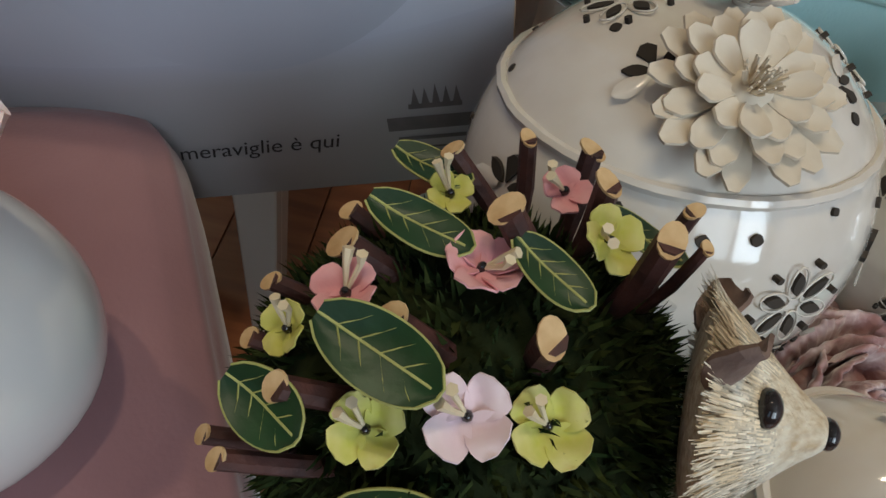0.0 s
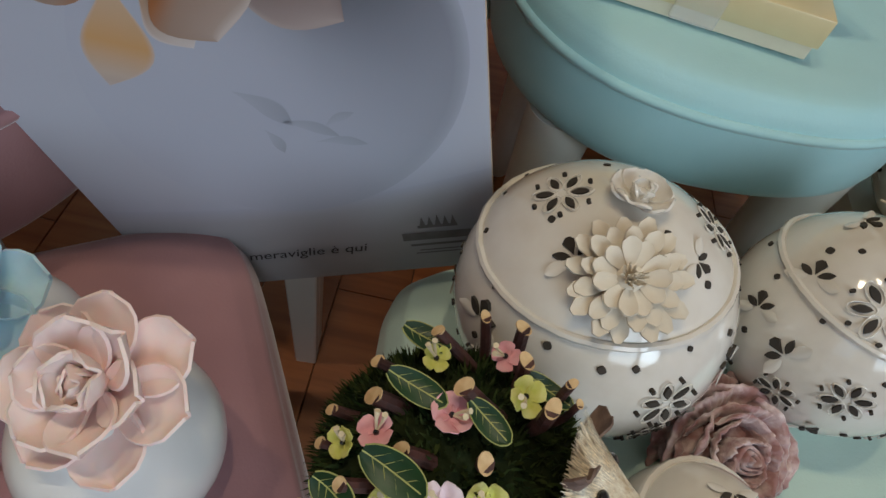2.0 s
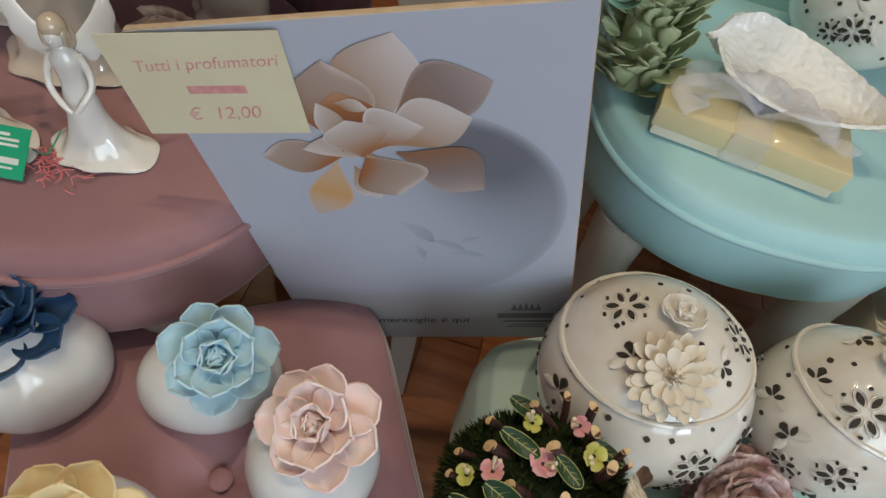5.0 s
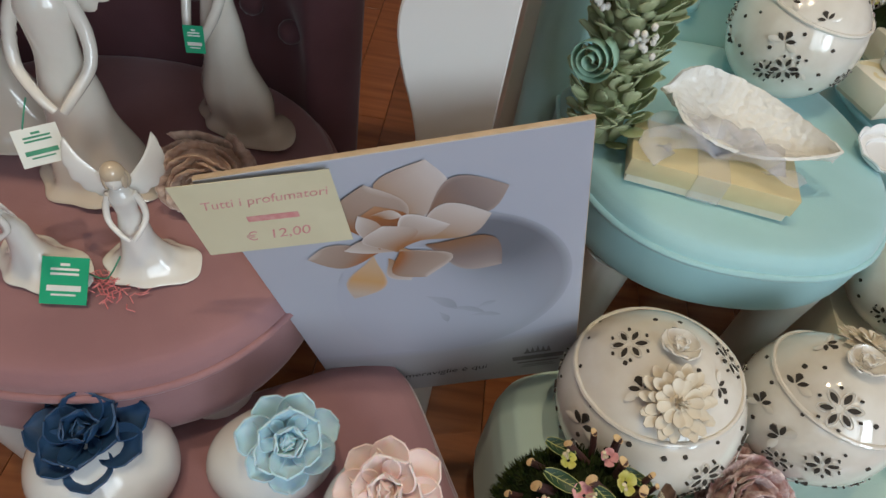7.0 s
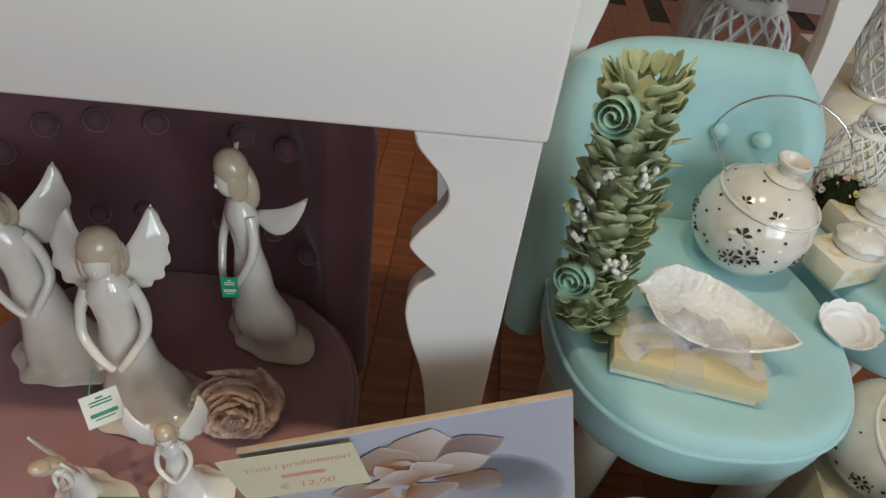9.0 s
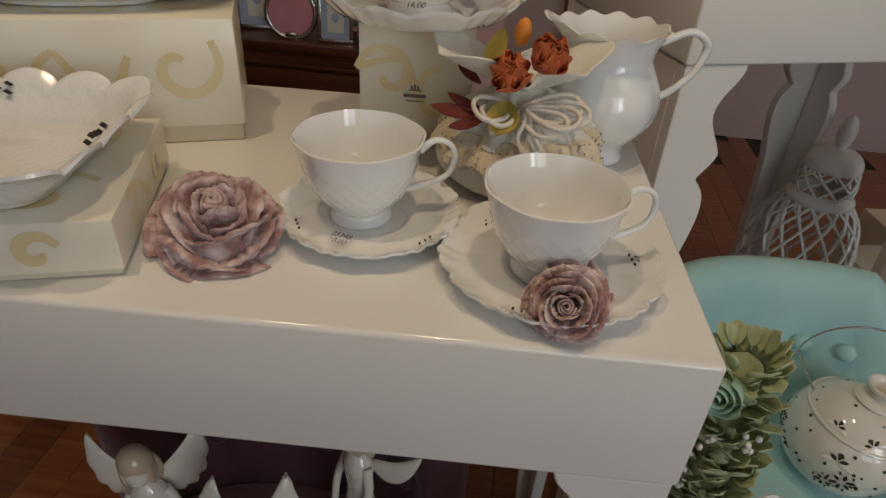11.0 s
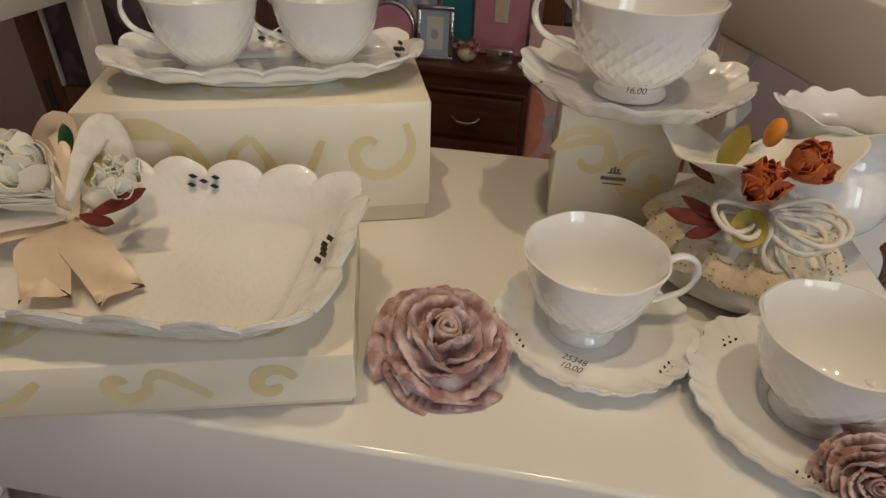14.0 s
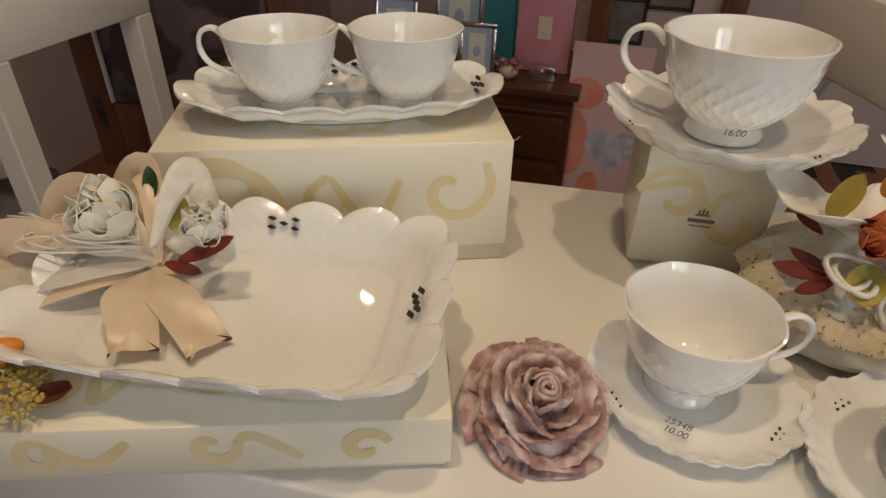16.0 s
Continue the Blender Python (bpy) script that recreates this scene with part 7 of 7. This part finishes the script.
# ---- the back of the shop ----
dark_pane = mat("dark_patterned_glass", (0.045, 0.03, 0.035), (0.12, 0.09, 0.10), 9, rough=0.25, coat=0.3, detail=1, mixlo=0.47, mixhi=0.53)
teal_card = mat("teal_card", (0.03, 0.20, 0.25), (0.04, 0.24, 0.29), 12, rough=0.6)
pink_card = mat("pink_card", (0.58, 0.24, 0.32), (0.64, 0.30, 0.38), 12, rough=0.6)
blue_card = mat("pale_blue_card", (0.36, 0.46, 0.62), (0.42, 0.52, 0.68), 25, rough=0.6)
coral_print = mat("coral_print", (0.70, 0.22, 0.14), (0.76, 0.34, 0.26), 12, rough=0.5)
blush_card = mat("blush_poster", (0.66, 0.43, 0.45), (0.70, 0.48, 0.50), 5, rough=0.5)
grey_cloth = mat("grey_crumpled_cloth", (0.21, 0.19, 0.18), (0.13, 0.115, 0.105), 14, rough=0.85, bump=0.5, bscale=60)
silver = mat("polished_silver", (0.74, 0.73, 0.71), (0.62, 0.61, 0.6), 40, rough=0.16, metal=1.0, bump=0.3, bscale=200)
dry_pink = mat("dried_pink_flowers", (0.45, 0.19, 0.24), (0.58, 0.33, 0.30), 90, rough=0.8)

cab = thing("sideboard", "dark brown wooden sideboard with drawers", "sideboard", pose(-0.72, 1.90, 0))
part("carcass", box_bm(-0.32, 0.34, 0.012, 0.42, 0.05, 0.66, 0.003, 1), dark_wood, cab)
part("top", box_bm(-0.335, 0.355, -0.008, 0.43, 0.66, 0.685, 0.004, 2), dark_wood, cab)
part("plinth", box_bm(-0.31, 0.33, 0.02, 0.41, 0, 0.05, 0), dark_wood, cab, smooth=False)
for z0, z1 in ((0.465, 0.60), (0.275, 0.447), (0.08, 0.257)):
    dr = part("drawer", box_bm(-0.30, 0.32, -0.004, 0.012, z0, z1, 0.004, 2), dark_wood, cab)
    for x in (-0.16, 0.15):
        zc = (z0 + z1) / 2
        part("pull", tube(smooth_profile([(x - 0.045, -0.004, zc), (x - 0.03, -0.022, zc - 0.010), (x, -0.026, zc - 0.014), (x + 0.03, -0.022, zc - 0.010), (x + 0.045, -0.004, zc)], 4), 0.005, 7), silver, dr, "tarnished bail pull", crease=0)
part("moulding", box_bm(-0.31, 0.33, -0.002, 0.012, 0.61, 0.62, 0.002, 1), dark_wood, cab)


def photo_frame(m, w, h, material, label, oval=False):
    ob = thing("photo_frame", label, "frame", m, group="photo frames")
    if oval:
        ring = [(w / 2 * math.cos(a), 0, h / 2 + h / 2 * math.sin(a)) for a in [k * math.tau / 40 for k in range(40)]]
        part("rim", tube(ring, 0.009, 8, closed=True), silver, ob, "beaded silver rim", crease=0)
        bm = bmesh.new()
        bmesh.ops.create_circle(bm, cap_ends=True, segments=40, radius=w / 2)
        part("picture", solidify(xf(bm, pose(0, 0.002, h / 2, 90, 0, 0)), 0.004), material, ob, smooth=False)
        part("bow", ellipsoid((0, -0.010, 0.012), (0.022, 0.007, 0.010), 12, 8), silver, ob)
    else:
        for x0, x1, z0, z1 in ((-w / 2, w / 2, 0, 0.014), (-w / 2, w / 2, h - 0.014, h), (-w / 2, -w / 2 + 0.014, 0.014, h - 0.014), (w / 2 - 0.014, w / 2, 0.014, h - 0.014)):
            part("frame_bar", box_bm(x0, x1, -0.008, 0.008, z0, z1, 0.004, 2), silver, ob)
        part("picture", box_bm(-w / 2 + 0.013, w / 2 - 0.013, -0.002, 0.004, 0.013, h - 0.013, 0), material, ob, smooth=False)
        part("mount", box_bm(-w * 0.22, w * 0.22, -0.0035, -0.002, h * 0.2, h * 0.8, 0), tag_white, ob, smooth=False)
        part("motif", ellipsoid((0, -0.004, h * 0.48), (w * 0.11, 0.001, h * 0.1), 10, 6), blue_card, ob)
    return ob


photo_frame(pose(-0.838, 1.955, 0.686, -6, 0, 6), 0.155, 0.155, pink_card, "round beaded silver photo frame with a pink mount", oval=True)
photo_frame(pose(-0.690, 1.945, 0.686, -6, 0, 4), 0.115, 0.160, blue_card, "small silver photo frame with a pale blue mount")
photo_frame(pose(-0.975, 2.02, 0.686, -6, 0, 10), 0.14, 0.20, blue_card, "tall silver photo frame with a pale blue mount")
photo_frame(pose(-0.80, 2.14, 0.686, -6, 0, 0), 0.16, 0.26, blue_card, "tall silver photo frame with a grey-blue mount")
solo("gift_carton", box_bm(-0.05, 0.05, -0.02, 0.02, 0, 0.30, 0.002, 1), teal_card, "upright teal gift carton on the sideboard", "carton", pose(-0.655, 2.12, 0.6855))
pk = thing("gift_carton", "upright pink gift carton with a small medal", "carton", pose(-0.505, 2.06, 0.6855))
part("carton_body", box_bm(-0.085, 0.085, 0, 0.04, 0, 0.34, 0.002, 1), pink_card, pk)
part("medal", box_bm(-0.022, 0.022, -0.004, 0, 0.10, 0.17, 0.002, 1), bisque, pk)
tin = thing("trinket_box", "small silver trinket box with a clasp", "box", pose(-0.49, 1.985, 0.6855))
part("case", box_bm(-0.04, 0.04, -0.02, 0.02, 0, 0.045, 0.004, 2), silver, tin)
part("clasp", ellipsoid((0, -0.021, 0.03), (0.008, 0.004, 0.008), 10, 6), silver, tin)
pot = thing("dried_posy", "little posy of dried pink flowers", "flowers", pose(-0.590, 1.965, 0.6855))
part("shell", lathe(smooth_profile([(0.010, 0), (0.024, 0.010), (0.030, 0.026), (0.02, 0.04), (0, 0.042)], 3), 20), bisque, pot)
bm, rnd = bmesh.new(), random.Random(4)
for k in range(60):
    petal(bm, pose(rnd.uniform(-.035, .035), rnd.uniform(-.02, .02), rnd.uniform(.035, .06), rnd.uniform(0, 360), rnd.uniform(-60, 60), rnd.uniform(0, 360)), 0.02, 0.014, nu=3, nv=3)
part("blossom", bm, dry_pink, pot)

# the wooden door frame beside the sideboard, and the pictures on the wall
jb = thing("door_1", "dark brown wooden door post and panel", "door", pose(0, 0, 0), kind="structure")
part("post", box_bm(-0.375, -0.315, 2.02, 2.12, 0, 2.1, 0.004, 2), door_wood, jb)
part("post", box_bm(0.02, 0.09, 2.30, 2.38, 0, 2.1, 0.004, 2), door_wood, jb)
part("panel", box_bm(-0.315, 0.02, 2.36, 2.39, 0, 2.1, 0.002, 1), wall_paint, jb)
for x, z, w, h in ((-0.27, 0.72, 0.13, 0.15), (-0.14, 0.84, 0.15, 0.18)):
    pf = thing("picture_frame", "thin black picture frame on the wall", "picture", pose(x, 2.352, z), group="black picture frames")
    for x0, x1, z0, z1 in ((-w / 2, w / 2, 0, 0.012), (-w / 2, w / 2, h - 0.012, h), (-w / 2, -w / 2 + 0.012, 0.012, h - 0.012), (w / 2 - 0.012, w / 2, 0.012, h - 0.012)):
        part("frame_bar", box_bm(x0, x1, -0.006, 0.006, z0, z1, 0.002, 1), near_black, pf)
    part("picture", box_bm(-w / 2 + 0.01, w / 2 - 0.01, -0.001, 0.005, 0.01, h - 0.01, 0), grey_cloth, pf, smooth=False)

ps = thing("blush_poster", "blush poster board with a printed white heart", "poster", pose(-0.405, 1.94, 0.0, -4, 0, 0))
part("panel", box_bm(0, 0.235, 0, 0.006, 0, 0.81, 0.0008, 1), blush_card, ps)
for cx, cz, rx, rz in ((0.03, 0.50, 0.05, 0.11), (0.10, 0.35, 0.035, 0.06), (0.05, 0.66, 0.06, 0.05)):
    part("printed_patch", flat_patch([(cx + rx * math.cos(a), cz + rz * math.sin(a)) for a in [k * math.tau / 24 for k in range(24)]], 0.0), coral_print, ps, smooth=False, m=pose(0, -0.0012, 0, 90, 0, 0))
hp = []
for k in range(40):
    t = k * math.tau / 40
    hp.append((0.155 + 0.0052 * 16 * math.sin(t) ** 3, 0.49 + 0.0052 * (13 * math.cos(t) - 5 * math.cos(2 * t) - 2 * math.cos(3 * t) - math.cos(4 * t))))
part("printed_heart", flat_patch(hp, 0.0), poster_relief, ps, "printed white heart", smooth=False, m=pose(0, -0.0020, 0, 90, 0, 0))

# the display cabinet with patterned glass
arm = thing("display_cabinet", "brown wooden cabinet with dark patterned glass door", "cabinet", pose(-1.56, 1.32, 0, 0, 0, 4))
part("carcass", box_bm(0, 0.52, 0.03, 0.40, 0, 1.9, 0.003, 1), door_wood, arm)
dr = part("glass_door", box_bm(0.075, 0.52, 0.0, 0.012, 0.73, 1.85, 0.001, 1), dark_pane, arm, "dark glass with a damask pattern")
for x0, x1, z0, z1 in ((0.0, 0.075, 0.55, 1.9), (0.075, 0.52, 0.55, 0.73), (0.075, 0.52, 1.85, 1.9)):
    part("door_frame", box_bm(x0, x1, -0.01, 0.028, z0, z1, 0.004, 2), door_wood, dr)
part("glazing_bead", box_bm(0.075, 0.083, -0.014, -0.002, 0.73, 1.85, 0.002, 1), white_paint, dr, "pale glazing bead")
part("keyhole_plate", box_bm(0.026, 0.044, -0.016, -0.01, 0.66, 0.74, 0.002, 1), near_black, dr)
solo("white_card", box_bm(-0.07, 0.07, 0, 0.004, 0, 0.60, 0.001, 1), tag_white, "white card board leaning on the cabinet", "board", pose(-1.36, 1.27, 0, -6, 4, 0))
sd = thing("side_table", "white lacquered side table with a thick top", "table", pose(-1.27, 0.86, 0))
part("tabletop", box_bm(-0.6, 0, 0, 0.42, 0.975, 1.09, 0.004, 2), lacquer, sd)
for x in (-0.575, -0.025):
    for y in (0.025, 0.395):
        part("leg", box_bm(x - 0.025, x + 0.025, y - 0.025, y + 0.025, 0, 0.975, 0.003, 1), lacquer, sd)
cl = bmesh.new()
surf(lambda u, v: Vector((0.20 * math.cos(u * math.tau) * (1 - 0.35 * v) * (1 + 0.16 * math.sin(5 * u * math.tau + 3 * v)), 0.15 * math.sin(u * math.tau) * (1 - 0.35 * v) * (1 + 0.16 * math.sin(7 * u * math.tau)), 0.62 * v)), 60, 16, wrap_u=True, bm=cl)
bmesh.ops.holes_fill(cl, edges=[e for e in cl.edges if e.is_boundary], sides=0)
part("bag_body", cl, grey_cloth, thing("cloth_bag", "crumpled grey cloth bag under the side table", "bag", pose(-1.50, 1.04, 0)), crease=0)
wavy_dish(pose(0.34, 1.05, 1.1505, 0, 0, 21), 0.13, 0.10, 0.04, "white porcelain lattice dish on the tall console", waves=14, name="porcelain_dish", corner=2.6)

# ceiling spots
for sx, sy in SPOTS:
    sp = thing("ceiling_spot", "small round recessed ceiling spotlight", "lamp", pose(sx, sy, 2.665), group="ceiling spots")
    part("ring", lathe([(0.085, 0.0), (0.105, 0.0), (0.105, 0.034), (0.085, 0.034)], 32), white_paint, sp)
for a, b in panes:
    wf = thing("window_1", "white framed shop window pane", "window", pose(0, RY0, 0), kind="structure")
    for x0, x1, z0, z1 in ((a, a + 0.03, 0.8, 2.44), (b - 0.03, b, 0.8, 2.44), (a + 0.03, b - 0.03, 0.8, 0.83), (a + 0.03, b - 0.03, 2.41, 2.44)):
        part("window_frame", box_bm(x0, x1, -0.06, -0.01, z0, z1, 0.002, 1), white_paint, wf)

# ---- parquet boards ----
PX0, PX1, PY0, PY1 = -1.8, 1.4, -0.35, 2.95
PW, PL = 0.095, 0.78
plank = sharp(mesh_of("plank", box_bm(-PW / 2 + 0.0006, PW / 2 - 0.0006, -PL / 2 + 0.0006, PL / 2 - 0.0006, -0.006, 0, 0.0008, 1), parquet), 30)
rest = bmesh.new()
col = 0
x = RX0
while x < RX1:
    y = RY0 + (col * 0.31) % PL - PL
    while y < RY1 + PL:
        cx, cy = x + PW / 2, y + PL / 2
        if PX0 < cx < PX1 and PY0 < cy < PY1:
            ob = new("plank", plank)
            ob.parent = fl
            ob.matrix_basis = pose(cx, cy, 0)
        elif RX0 < cx < RX1 and RY0 < cy < RY1:
            va = [rest.verts.new((min(RX1, cx + a * (PW / 2 - 0.0006)), min(RY1, max(RY0, cy + b * (PL / 2 - 0.0006))), -0.0004)) for a, b in ((-1, -1), (1, -1), (1, 1), (-1, 1))]
            rest.faces.new(va)
        y += PL
    x += PW
    col += 1
tagged(part("far_planks", rest, parquet, fl, smooth=False), kind="stuff")
